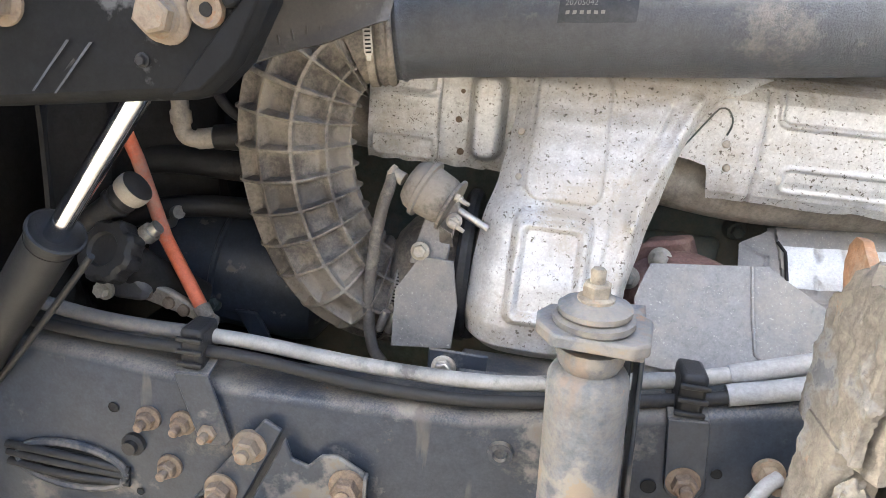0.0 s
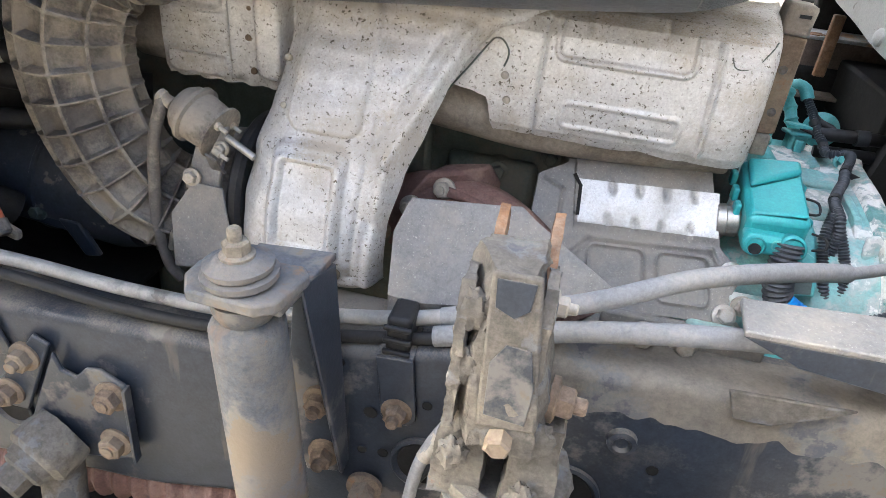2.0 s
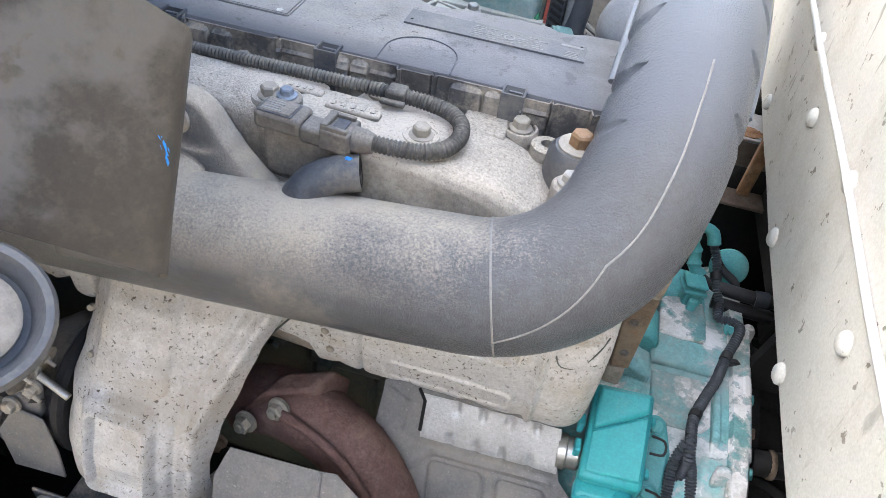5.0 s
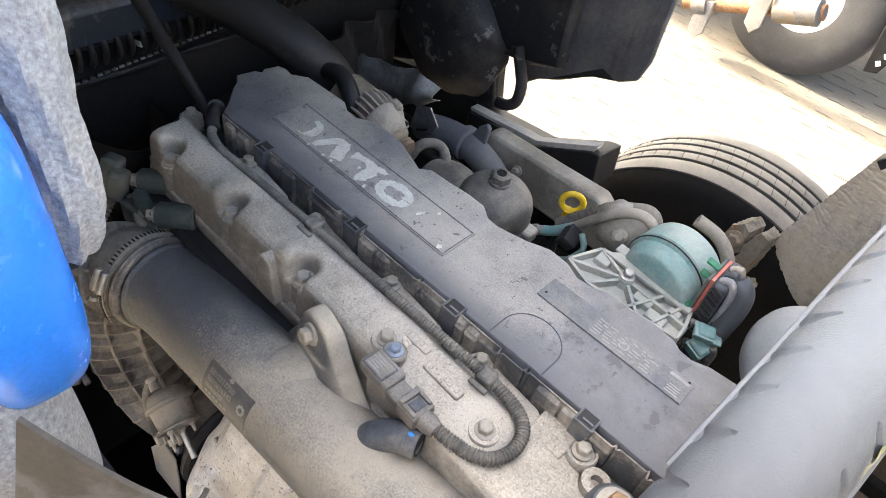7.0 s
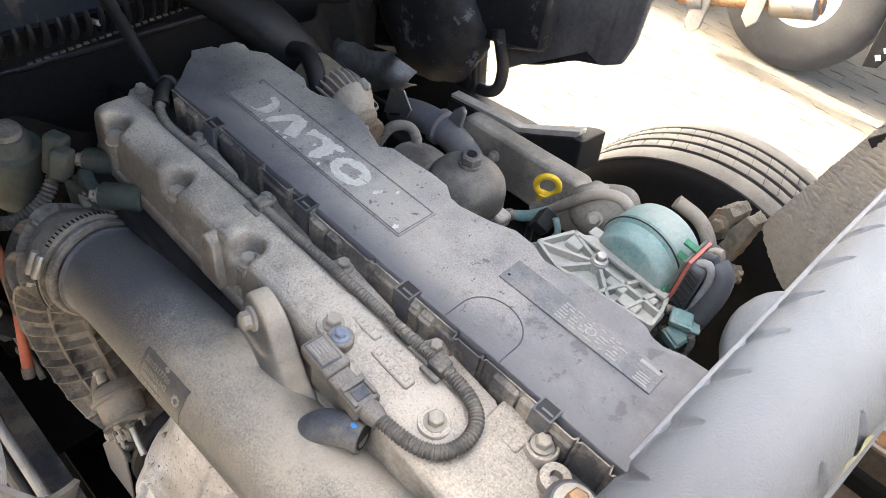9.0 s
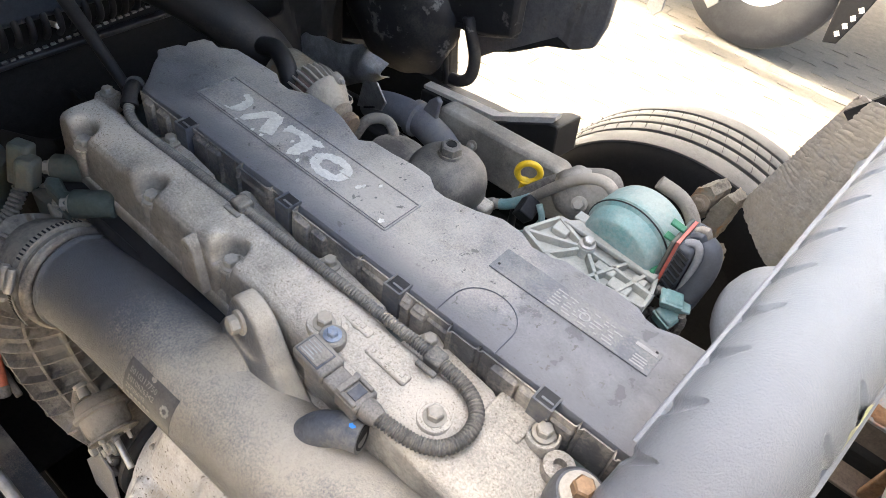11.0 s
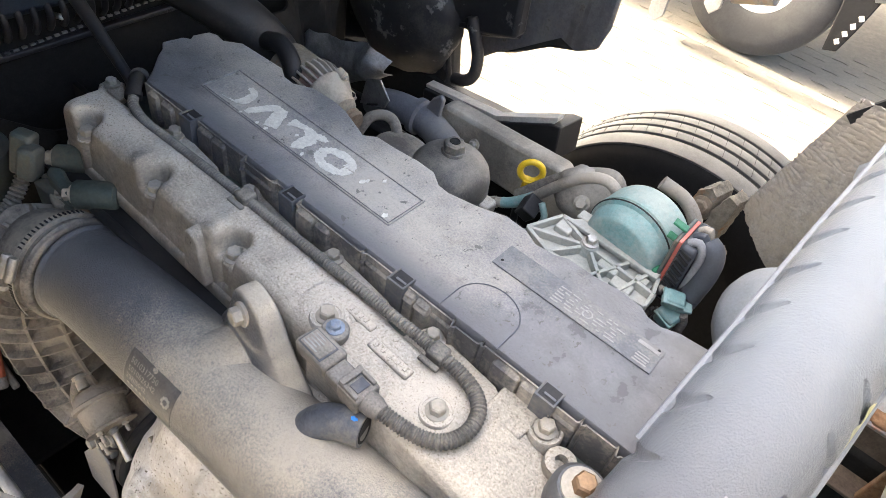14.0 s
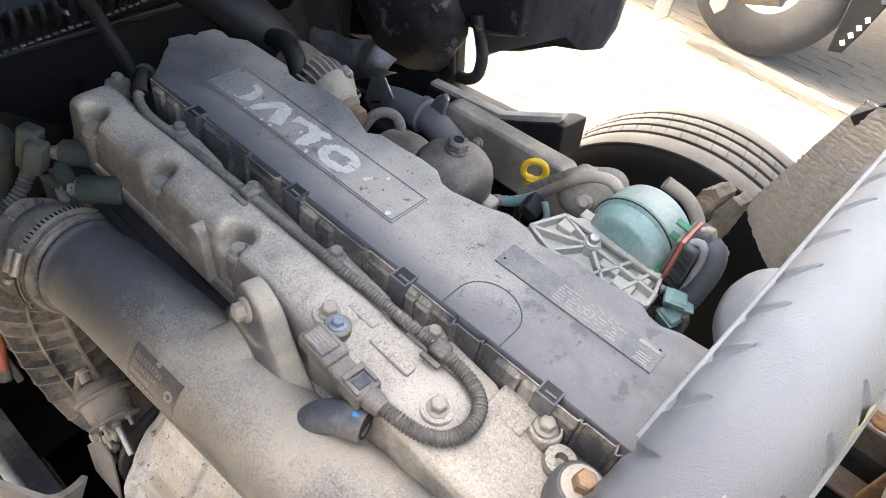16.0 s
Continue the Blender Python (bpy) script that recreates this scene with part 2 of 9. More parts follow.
M_TANPLATE = material("tan dusty plastic panel", (0.05, 0.043, 0.035), 0.6, vary=0.35, grain=8.0, dust=0.42, dust_col=(0.115, 0.099, 0.077), bump=0.35, bump_scale=60.0, patch=((0.045, 0.039, 0.032), 4.0, 0.58))
M_YELLOW = material("yellow plastic", (0.62, 0.40, 0.02), 0.4, vary=0.1, dust=0.15, bump=0.05)
M_TYRE = material("tyre tread rubber", (0.048, 0.049, 0.051), 0.85, vary=0.15, dust=0.5, dust_col=(0.074, 0.0745, 0.075), bump=0.2)
M_SIDEWALL = material("black tyre sidewall", (0.013, 0.013, 0.014), 0.7, vary=0.2, dust=0.08, dust_col=(0.05, 0.048, 0.045), bump=0.15, spec=0.12)
M_WHITE = material("dirty white truck panel", (0.52, 0.51, 0.475), 0.45, vary=0.06, grain=6.0, dust=0.3, dust_col=(0.40, 0.375, 0.33), bump=0.08, speck=((0.16, 0.14, 0.11), 34.0, 0.06), streak=((0.17, 0.155, 0.13), 60.0, 0.62))
M_WHITE_EDGE = material("white painted edge", (0.47, 0.465, 0.45), 0.4, vary=0.05, bump=0.05)
M_FLAP = material("muddy grey mudguard", (0.27, 0.25, 0.225), 0.85, vary=0.25, dust=0.5, bump=0.6, bump_scale=110.0)
M_PAVER = material("sandy concrete paver", (0.15, 0.134, 0.108), 0.9, vary=0.16, grain=30.0, dust=0.3, dust_col=(0.165, 0.146, 0.117), bump=0.5, bump_scale=90.0)
M_SAND = material("sand and joints", (0.16, 0.142, 0.115), 0.95, vary=0.2, grain=25.0, bump=0.6, bump_scale=60.0)
M_RIM = material("white wheel rim", (0.5, 0.5, 0.49), 0.4, vary=0.08, dust=0.2)
M_TAPE_BLUE = material("blue tape", (0.02, 0.22, 0.62), 0.4, vary=0.08, bump=0.05)
M_PUMP = material("faded green pump housing", (0.165, 0.275, 0.255), 0.5, vary=0.2, dust=0.55, top=0.5, dust_col=(0.33, 0.355, 0.32), bump=0.3)
M_FENDER = material("scuffed black fender plastic", (0.022, 0.022, 0.024), 0.5, dust=0.3, dust_col=(0.10, 0.09, 0.078), patch=((0.16, 0.155, 0.15), 18.0, 0.66), bump=0.4, bump_scale=60.0)
M_SCUFFED = material("scuffed grey plastic", (0.10, 0.10, 0.105), 0.55, vary=0.3, dust=0.35, dust_col=(0.2, 0.185, 0.165), patch=((0.05, 0.042, 0.036), 16.0, 0.62), streak=((0.05, 0.045, 0.04), 22.0, 0.55), bump=0.3)
M_GUARD = material("crumpled silver sheet", (0.34, 0.335, 0.33), 0.42, metal=0.7, vary=0.25, dust=0.45, dust_col=(0.15, 0.135, 0.115), bump=0.3)
M_HINGE = material("black hinge paint", (0.007, 0.0075, 0.0085), 0.6, dust=0.2, dust_col=(0.022, 0.022, 0.024), vary=0.3, patch=((0.042, 0.044, 0.048), 7.0, 0.66), bump=0.4, bump_scale=60.0, spec=0.14)
M_DIRT = material("crumbly road dirt", (0.17, 0.145, 0.11), 0.95, vary=0.4, dust=0.4, dust_col=(0.27, 0.235, 0.185), rust=0.32, bump=1.0, bump_scale=120.0, rust_col=(0.24, 0.13, 0.065))
M_FILM = material("dried tan mud film", (0.155, 0.138, 0.115), 0.9, vary=0.3, grain=40.0, dust=0.4, dust_col=(0.23, 0.205, 0.168), bump=0.8, bump_scale=90.0, patch=((0.085, 0.09, 0.10), 9.0, 0.6))
M_PLUG = material("dusty green plug plastic", (0.13, 0.255, 0.25), 0.5, vary=0.2, dust=0.5, top=0.45, dust_col=(0.34, 0.36, 0.33), bump=0.25)
M_HOSE = material("dusty black air hose", (0.075, 0.076, 0.08), 0.5, vary=0.15, dust=0.35, dust_col=(0.19, 0.17, 0.145), bump=0.2)
M_WORN_HOSE = material("worn grey hose", (0.26, 0.25, 0.235), 0.42, vary=0.35, grain=20.0, dust=0.3, dust_col=(0.33, 0.30, 0.25), patch=((0.09, 0.085, 0.08), 9.0, 0.58), bump=0.3)
M_CANISTER = material("scratched blue-black paint", (0.035, 0.042, 0.055), 0.38, vary=0.25, dust=0.3, dust_col=(0.12, 0.11, 0.095), patch=((0.14, 0.125, 0.105), 30.0, 0.69), bump=0.15)
M_SENSOR_GREY = material("grimy grey sensor plastic", (0.11, 0.10, 0.09), 0.55, vary=0.25, dust=0.35, top=0.62, dust_col=(0.36, 0.325, 0.27), bump=0.2)
M_ZINC = material("blue zinc bolt", (0.20, 0.24, 0.30), 0.6, metal=0.3, vary=0.2, dust=0.25, bump=0.1)
M_CARRIER = material("dusty green-grey alloy", (0.27, 0.29, 0.265), 0.6, vary=0.25, dust=0.5, top=0.5, dust_col=(0.43, 0.405, 0.35), bump=0.3)
M_BOARD = material("green plastic board", (0.02, 0.14, 0.07), 0.45, vary=0.2, dust=0.2, bump=0.1)
M_WATER = material("dull grey cast pipe", (0.13, 0.13, 0.14), 0.5, vary=0.15, dust=0.35, dust_col=(0.22, 0.205, 0.18), bump=0.2)
M_SENSOR = material("tan dusty sensor plastic", (0.20, 0.175, 0.145), 0.65, vary=0.2, dust=0.5, top=0.5, dust_col=(0.42, 0.375, 0.31), bump=0.2)
M_TYRE_DUSTY = material("dusty grey sidewall", (0.034, 0.035, 0.038), 0.8, vary=0.15, dust=0.3, dust_col=(0.06, 0.06, 0.061), bump=0.15)
M_WALL = material("plain pale shading wall", (0.33, 0.302, 0.258), 0.85, vary=0.08, dust=0.3, dust_col=(0.3, 0.27, 0.22))
M_CAP = material("black filter cap", (0.07, 0.066, 0.06), 0.5, vary=0.25, dust=0.45, top=0.55, dust_col=(0.30, 0.265, 0.22), bump=0.2)
M_TAPE_GOLD = material("gold tape", (0.36, 0.22, 0.025), 0.45, vary=0.2, bump=0.2)
M_BEAM = material("grey rusted steel", (0.25, 0.255, 0.265), 0.5, vary=0.2, dust=0.3, rust=0.42, rust_col=(0.36, 0.17, 0.085), bump=0.5, bump_scale=120.0)
M_BEAM_WEB = material("brown stained steel", (0.105, 0.08, 0.062), 0.8, vary=0.35, dust=0.4, dust_col=(0.19, 0.145, 0.11), bump=0.6, bump_scale=120.0, patch=((0.05, 0.04, 0.034), 16.0, 0.6))
M_SMEAR = material("yellow paint smear", (0.46, 0.45, 0.25), 0.6, vary=0.3, dust=0.5, dust_col=(0.28, 0.29, 0.28))
M_LAMINATE = material("red label", (0.42, 0.10, 0.075), 0.5, vary=0.1, bump=0.05, dust=0.25)


# ---- mesh tools ----
class Shape:
    """Collects vertices and faces for one mesh."""

    def __init__(self):
        self.v, self.f = [], []

    def add(self, verts, faces):
        n = len(self.v)
        self.v += [tuple(p) for p in verts]
        self.f += [tuple(i + n for i in f) for f in faces]
        return self

    def rings(self, rings, cap=True, closed=True):
        """Skin over rings of equal count."""
        k = len(rings[0])
        verts = [p for r in rings for p in r]
        faces = []
        for i in range(len(rings) - 1):
            for j in range(k if closed else k - 1):
                a, b = i * k + j, i * k + (j + 1) % k
                faces.append((a, b, b + k, a + k))
        if cap:
            faces.append(tuple(range(k))[::-1])
            faces.append(tuple(range((len(rings) - 1) * k, len(rings) * k)))
        return self.add(verts, faces)

    def box(self, c, size, m=None):
        x, y, z = (s / 2 for s in size)
        pts = [Vector((sx * x, sy * y, sz * z)) for sx in (-1, 1) for sy in (-1, 1) for sz in (-1, 1)]
        if m is not None:
            pts = [m.to_3x3() @ p for p in pts]
        c = Vector(c)
        return self.add([c + p for p in pts], [(0, 1, 3, 2), (4, 6, 7, 5), (0, 4, 5, 1), (2, 3, 7, 6), (0, 2, 6, 4), (1, 5, 7, 3)])

    def prism(self, poly, along):
        """A polygon of points pushed along a vector."""
        a = Vector(along)
        k = len(poly)
        verts = [Vector(p) for p in poly] + [Vector(p) + a for p in poly]
        faces = [tuple(range(k))[::-1], tuple(range(k, 2 * k))] + [(i, (i + 1) % k, (i + 1) % k + k, i + k) for i in range(k)]
        return self.add(verts, faces)

    def lathe(self, at, axis, profile, seg=24, cap=True):
        """Profile of (distance along axis, radius)."""
        u, e, g = frame_of(axis)
        at = Vector(at)
        rings = []
        for d, r in profile:
            rings.append([at + u * d + (e * math.cos(2 * math.pi * i / seg) + g * math.sin(2 * math.pi * i / seg)) * r for i in range(seg)])
        return self.rings(rings, cap)

    def tube(self, path, r, seg=16, cap=True, shaped=None):
        """Sweep a ring along points; r a number or a function of the distance along."""
        P = [Vector(p) for p in path]
        s = 0.0
        u0 = (P[1] - P[0]).normalized()
        _, e, g = frame_of(u0)
        rings = []
        for i, p in enumerate(P):
            u = (P[min(i + 1, len(P) - 1)] - P[max(i - 1, 0)]).normalized()
            e = (e - u * e.dot(u)).normalized()
            g = u.cross(e)
            if i:
                s += (p - P[i - 1]).length
            ring = []
            for j in range(seg):
                a = 2 * math.pi * j / seg
                w = e * math.cos(a) + g * math.sin(a)
                rr = shaped(p, w) if shaped else (r(s, a) if callable(r) else r)
                ring.append(p + w * rr)
            rings.append(ring)
        return self.rings(rings, cap)

    def sheet(self, fn, nu, nv, thick, closed=True):
        """A curved sheet fn(u, v) with thickness along a vector or a function of it."""
        front = [[Vector(fn(i / nu, j / nv)) for j in range(nv + 1)] for i in range(nu + 1)]
        verts, faces = [], []
        idx = {}
        for i in range(nu + 1):
            for j in range(nv + 1):
                idx[i, j, 0] = len(verts)
                verts.append(front[i][j])
        for i in range(nu + 1):
            for j in range(nv + 1):
                a = front[min(i + 1, nu)][j] - front[max(i - 1, 0)][j]
                b = front[i][min(j + 1, nv)] - front[i][max(j - 1, 0)]
                n = a.cross(b)
                n = n.normalized() if n.length > 1e-12 else Vector((0, 1, 0))
                idx[i, j, 1] = len(verts)
                verts.append(front[i][j] + n * thick)
        for i in range(nu):
            for j in range(nv):
                faces.append((idx[i, j, 0], idx[i, j + 1, 0], idx[i + 1, j + 1, 0], idx[i + 1, j, 0]))
                faces.append((idx[i, j, 1], idx[i + 1, j, 1], idx[i + 1, j + 1, 1], idx[i, j + 1, 1]))
        for i in range(nu):
            faces.append((idx[i, 0, 0], idx[i + 1, 0, 0], idx[i + 1, 0, 1], idx[i, 0, 1]))
            faces.append((idx[i, nv, 0], idx[i, nv, 1], idx[i + 1, nv, 1], idx[i + 1, nv, 0]))
        for j in range(nv):
            faces.append((idx[0, j, 0], idx[0, j, 1], idx[0, j + 1, 1], idx[0, j + 1, 0]))
            faces.append((idx[nu, j, 0], idx[nu, j + 1, 0], idx[nu, j + 1, 1], idx[nu, j, 1]))
        return self.add(verts, faces)

    def bolt(self, at, axis, r, h=None, flange=1.45, stud=0.0, turn=0.3):
        """A hexagon head on a round flange, with a stud end if wanted."""
        u, e, g = frame_of(axis)
        at = Vector(at)
        h = h or r * 1.1
        if flange:
            self.lathe(at, axis, [(-0.002, r * flange), (r * 0.28, r * flange), (r * 0.42, r * 1.12)], 20)
        b0 = at + u * (r * 0.3 if flange else 0)
        ring = lambda d, k: [b0 + u * d + (e * math.cos(math.pi / 3 * i + turn) + g * math.sin(math.pi / 3 * i + turn)) * r * k for i in range(6)]
        self.rings([ring(0, 1.06), ring(h * 0.85, 1.06), ring(h, 0.86)])
        if stud:
            self.lathe(b0 + u * h * 0.9, axis, [(0, r * 0.55), (stud * 0.85, r * 0.55), (stud, r * 0.4)], 12)
        return self


def frame_of(axis):
    u = Vector(axis).normalized()
    e = u.cross(Vector((0, 0, 1)) if abs(u.z) < 0.9 else Vector((0, 1, 0))).normalized()
    return u, e, u.cross(e)


def spline(points, step=0.006):
    """A smooth curve through points, at even steps."""
    P = [Vector(p) for p in points]
    P = [2 * P[0] - P[1]] + P + [2 * P[-1] - P[-2]]
    out = []
    for i in range(1, len(P) - 2):
        n = max(2, int((P[i + 1] - P[i]).length / step))
        for k in range(n):
            t = k / n
            out.append(0.5 * (2 * P[i] + (P[i + 1] - P[i - 1]) * t + (2 * P[i - 1] - 5 * P[i] + 4 * P[i + 1] - P[i + 2]) * t * t
                              + (3 * P[i] - P[i - 1] - 3 * P[i + 1] + P[i + 2]) * t ** 3))
    out.append(P[-2])
    return out


def lerp_table(table, x):
    """Read a table of (x, value, ...) rows, with soft joins between them."""
    if x <= table[0][0]:
        return table[0][1:]
    for a, b in zip(table, table[1:]):
        if x <= b[0]:
            t = (x - a[0]) / (b[0] - a[0])
            t = t * t * (3 - 2 * t) * 0.4 + t * 0.6
            return tuple(p + (q - p) * t for p, q in zip(a[1:], b[1:]))
    return table[-1][1:]


def bead(x, z, cx, cz, w, h, rad=0.012, wide=0.004):
    """Height of a pressed bead that runs round a rounded rectangle."""
    qx, qz = abs(x - cx) - w / 2 + rad, abs(z - cz) - h / 2 + rad
    d = math.hypot(max(qx, 0), max(qz, 0)) + min(max(qx, qz), 0) - rad
    return math.exp(-(d / wide) ** 2)


def field(x, z, cx, cz, w, h, rad=0.012, soft=0.006):
    """One inside a rounded rectangle and nought outside, with a soft rim."""
    qx, qz = abs(x - cx) - w / 2 + rad, abs(z - cz) - h / 2 + rad
    d = math.hypot(max(qx, 0), max(qz, 0)) + min(max(qx, qz), 0) - rad
    return 1 / (1 + math.exp(max(-30, min(30, d / soft * 3))))


def ridge(x, z, a, b, wide=0.004):
    """Height of a pressed bead along the stretch from a to b."""
    px, pz, dx, dz = x - a[0], z - a[1], b[0] - a[0], b[1] - a[1]
    t = max(0, min(1, (px * dx + pz * dz) / (dx * dx + dz * dz)))
    return math.exp(-(math.hypot(px - t * dx, pz - t * dz) / wide) ** 2)


def dent(p, scale, amount):
    return amount * noise.noise(Vector(p) * scale)


def part(name, shape, mat, parent=None, label="", bevel=0.0, smooth=40, caked=0.0, fine=0.012):
    me = bpy.data.meshes.new(name)
    me.from_pydata(shape.v, [], shape.f)
    me.validate()
    bm = bmesh.new()
    bm.from_mesh(me)
    bmesh.ops.recalc_face_normals(bm, faces=bm.faces)
    if caked:
        bmesh.ops.triangulate(bm, faces=bm.faces[:])
        for _ in range(6):
            long = [e for e in bm.edges if e.calc_length() > fine]
            if not long or len(bm.faces) > 16000:
                break
            bmesh.ops.subdivide_edges(bm, edges=long, cuts=1)
            bmesh.ops.triangulate(bm, faces=[f for f in bm.faces if len(f.verts) > 3])
        bm.normal_update()
        for v in bm.verts:
            v.co += v.normal * caked * (noise.noise(v.co * 45) + 0.6 * noise.noise(v.co * 110) + 0.4 * noise.noise(v.co * 240))
    bm.to_mesh(me)
    bm.free()
    me.materials.append(mat)
    me.polygons.foreach_set("use_smooth", [True] * len(me.polygons))
    me.set_sharp_from_angle(angle=radians(smooth))
    ob = new(name, me)
    if parent:
        ob.parent = parent
        if parent.type == "EMPTY":
            ob.matrix_parent_inverse = Matrix.Translation(-parent.location)
    if label:
        ob["label"] = label
    if bevel:
        mod = ob.modifiers.new("bevel", "BEVEL")
        mod.width, mod.segments, mod.limit_method, mod.angle_limit = bevel, 2, "ANGLE", radians(35)
    return ob


def thing(name, at, label, category, group="", kind=""):
    ob = new(name)
    ob.empty_display_size = 0.05
    ob.location = at
    tagged(ob, label, category, group, kind)
    return ob


def bolts(parent, places, axis, r, mat, name="bolt", **more):
    for n, p in enumerate(places):
        part(name, Shape().bolt(p, axis, r, turn=0.4 * n, **more), mat, parent)


def corrugated(r, pitch, depth):
    return lambda s, a: r + depth * math.sin(2 * math.pi * s / pitch)


# ---- the ground ----
def ground():
    sh = Shape()
    sh.add([(-400, -400, GROUND - 0.005), (400, -400, GROUND - 0.005), (400, 400, GROUND - 0.005), (-400, 400, GROUND - 0.005)], [(0, 1, 2, 3)])
    g = part("ground", sh, M_SAND)
    tagged(g, "sandy yard ground under interlocking concrete pavers", "ground", kind="structure")
    return g


GROUND_OB = ground()


def shade_wall():
    """An unseen plain wall behind the walk, added to block low sky; it closes that side of the yard."""
    w = part("shade_wall_south", Shape().box((-1.0, -2.3, GROUND + 1.75), (13.0, 0.25, 3.5)), M_WALL, bevel=0.02)
    tagged(w, "unseen pale wall added on the near side to shape the daylight", "wall", kind="structure")


shade_wall()


# ---- chassis rail ----
RAIL_Y = 0.757
RAIL_TOP = [(-1.6, 1.078), (-0.6, 1.076), (-0.30, 1.054), (0.0, 1.066), (0.2, 1.11), (0.4, 1.155), (0.6, 1.168), (1.0, 1.178), (3.0, 1.19)]
RAIL_LOW = [(-1.6, 0.70), (-0.6, 0.72), (-0.14, 0.745), (0.06, 0.785), (0.4, 0.83), (1.0, 0.86), (3.0, 0.87)]


def rail():
    t = thing("chassis_rail", (0, RAIL_Y, 0.75), "blue-black painted steel chassis rail with dried mud and bolts", "chassis rail")
    xs = [-1.6 + 0.05 * i for i in range(93)]
    rings = []
    for x in xs:
        zt, zb = lerp_table(RAIL_TOP, x)[0], lerp_table(RAIL_LOW, x)[0]
        y, rad = RAIL_Y, 0.018
        ring = [(x, y + 0.09, zb), (x, y + rad, zb)]
        ring += [(x, y + rad - rad * math.sin(a), zb + rad - rad * math.cos(a)) for a in (0.4, 0.8, 1.2, 1.5)]
        ring += [(x, y + rad - rad * math.cos(a), zt - rad + rad * math.sin(a)) for a in (0.07, 0.4, 0.8, 1.2)]
        ring += [(x, y + rad, zt), (x, y + 0.09, zt), (x, y + 0.09, zt - 0.008), (x, y + 0.008, zt - 0.008), (x, y + 0.008, zb + 0.008), (x, y + 0.09, zb + 0.008)]
        rings.append(ring)
    part("rail_profile", Shape().rings(rings), M_RAIL, t)
    face = RAIL_Y - 0.001
    out = (0, -1, 0)

    def film(u, v):
        x = 0.44 + 0.72 * u
        zt = lerp_table(RAIL_TOP, x)[0]
        deep = 0.030 + 0.055 * u + 0.030 * noise.noise(Vector((x * 11, 0.3, 0))) + 0.012 * noise.noise(Vector((x * 45, 2.3, 0)))
        l = 0.075 - (0.075 + max(deep, 0.006)) * v
        q = 0.0012 + 0.0008 * noise.noise(Vector((x * 60, l * 60, 1)))
        if l > 0.018:
            return x, RAIL_Y + l, zt + q
        if l > -0.010:
            a = (0.018 - l) / 0.028 * math.pi / 2
            return x, RAIL_Y + 0.018 - (0.018 + q) * math.sin(a), zt - 0.018 + (0.018 + q) * math.cos(a)
        return x, RAIL_Y - q, zt - 0.018 + (l + 0.010)
    part("mud_film", Shape().sheet(film, 120, 40, 0.0004), M_FILM, t, "dried tan mud film")
    # nuts with stud ends on the left field, bolts further along
    for x, z in ((-0.436, 0.986), (-0.385, 0.988), (-0.345, 0.985), (-0.407, 0.913)):
        part("nut", Shape().bolt((x, face, z), out, 0.0125, stud=0.014, turn=x * 9), M_BOLT_RUST, t)
    part("plug", Shape().lathe((-0.46, face, 0.940), out, [(-0.002, 0.017), (0.006, 0.017), (0.009, 0.011), (0.016, 0.010)], 16), M_BLACK, t)
    part("plug", Shape().lathe((0.554, face, 1.067), out, [(-0.002, 0.019), (0.008, 0.018), (0.010, 0.012), (0.006, 0.008)], 18), M_RAIL, t)
    part("plug", Shape().lathe((0.048, face, 1.027), out, [(-0.002, 0.017), (0.006, 0.016), (0.007, 0.010), (0.003, 0.008)], 18), M_RAIL, t)
    part("bolt", Shape().bolt((0.271, face - 0.006, 1.036), out, 0.0145, stud=0.012), M_BOLT_RUST, t, "muddy flange nut")
    # open holes: recessed dark discs with a rim
    for x, z, r in ((0.234, 1.016, 0.010), (0.309, 1.05, 0.007), (0.225, 0.945, 0.007), (0.255, 0.948, 0.008), (0.19, 1.09, 0.007), (-0.488, 0.993, 0.008), (-0.455, 0.86, 0.006), (0.60, 1.03, 0.008)):
        part("hole", Shape().lathe((x, face - 0.0012, z), out, [(0.0, r), (0.0009, r * 0.92), (-0.001, r * 0.85)], 16), M_DARK, t)
    # larger round cut-outs with a pressed ring
    for x, z, r in ((0.312, 0.945, 0.046), (-0.342, 0.852, 0.034), (0.50, 0.955, 0.05)):
        h = part("cutout", Shape().lathe((x, face - 0.001, z), out, [(-0.002, r * 1.0), (0.004, r * 0.99), (0.006, r * 0.90), (-0.0005, r * 0.78)], 36, cap=False), M_RAIL, t)
        part("opening", Shape().lathe((x, face - 0.0008, z), out, [(0.0, r * 0.8), (0.001, r * 0.78)], 30), M_DARK, h)
    part("rod", Shape().tube([(0.345, face - 0.002, 0.972), (0.325, face - 0.006, 0.95), (0.30, face - 0.003, 0.90)], 0.006, 10), M_BLACK, t)
    # long slot with cables in it at the front
    slot = [(-0.56 + 0.085 * math.cos(a) * (1 if abs(math.cos(a)) > 0 else 1), face - 0.002, 0.885 + 0.036 * math.sin(a)) for a in [2 * math.pi * i / 28 for i in range(28)]]
    s = part("slot", Shape().prism(slot, (0, -0.002, 0)), M_DARK, t)
    rim = [(p[0], p[1] - 0.001, p[2]) for p in slot]
    part("slot_rim", Shape().tube(rim + [rim[0]], 0.006, 8, cap=False), M_RAIL, t)
    for dz in (-0.012, 0.004, 0.017):
        part("cable", Shape().tube(spline([(-0.66, face - 0.004, 0.885 + dz), (-0.56, face - 0.012, 0.888 + dz * 1.1), (-0.47, face - 0.001, 0.88 + dz * 0.7)]), 0.006, 10), M_BLACK, s)
    return t


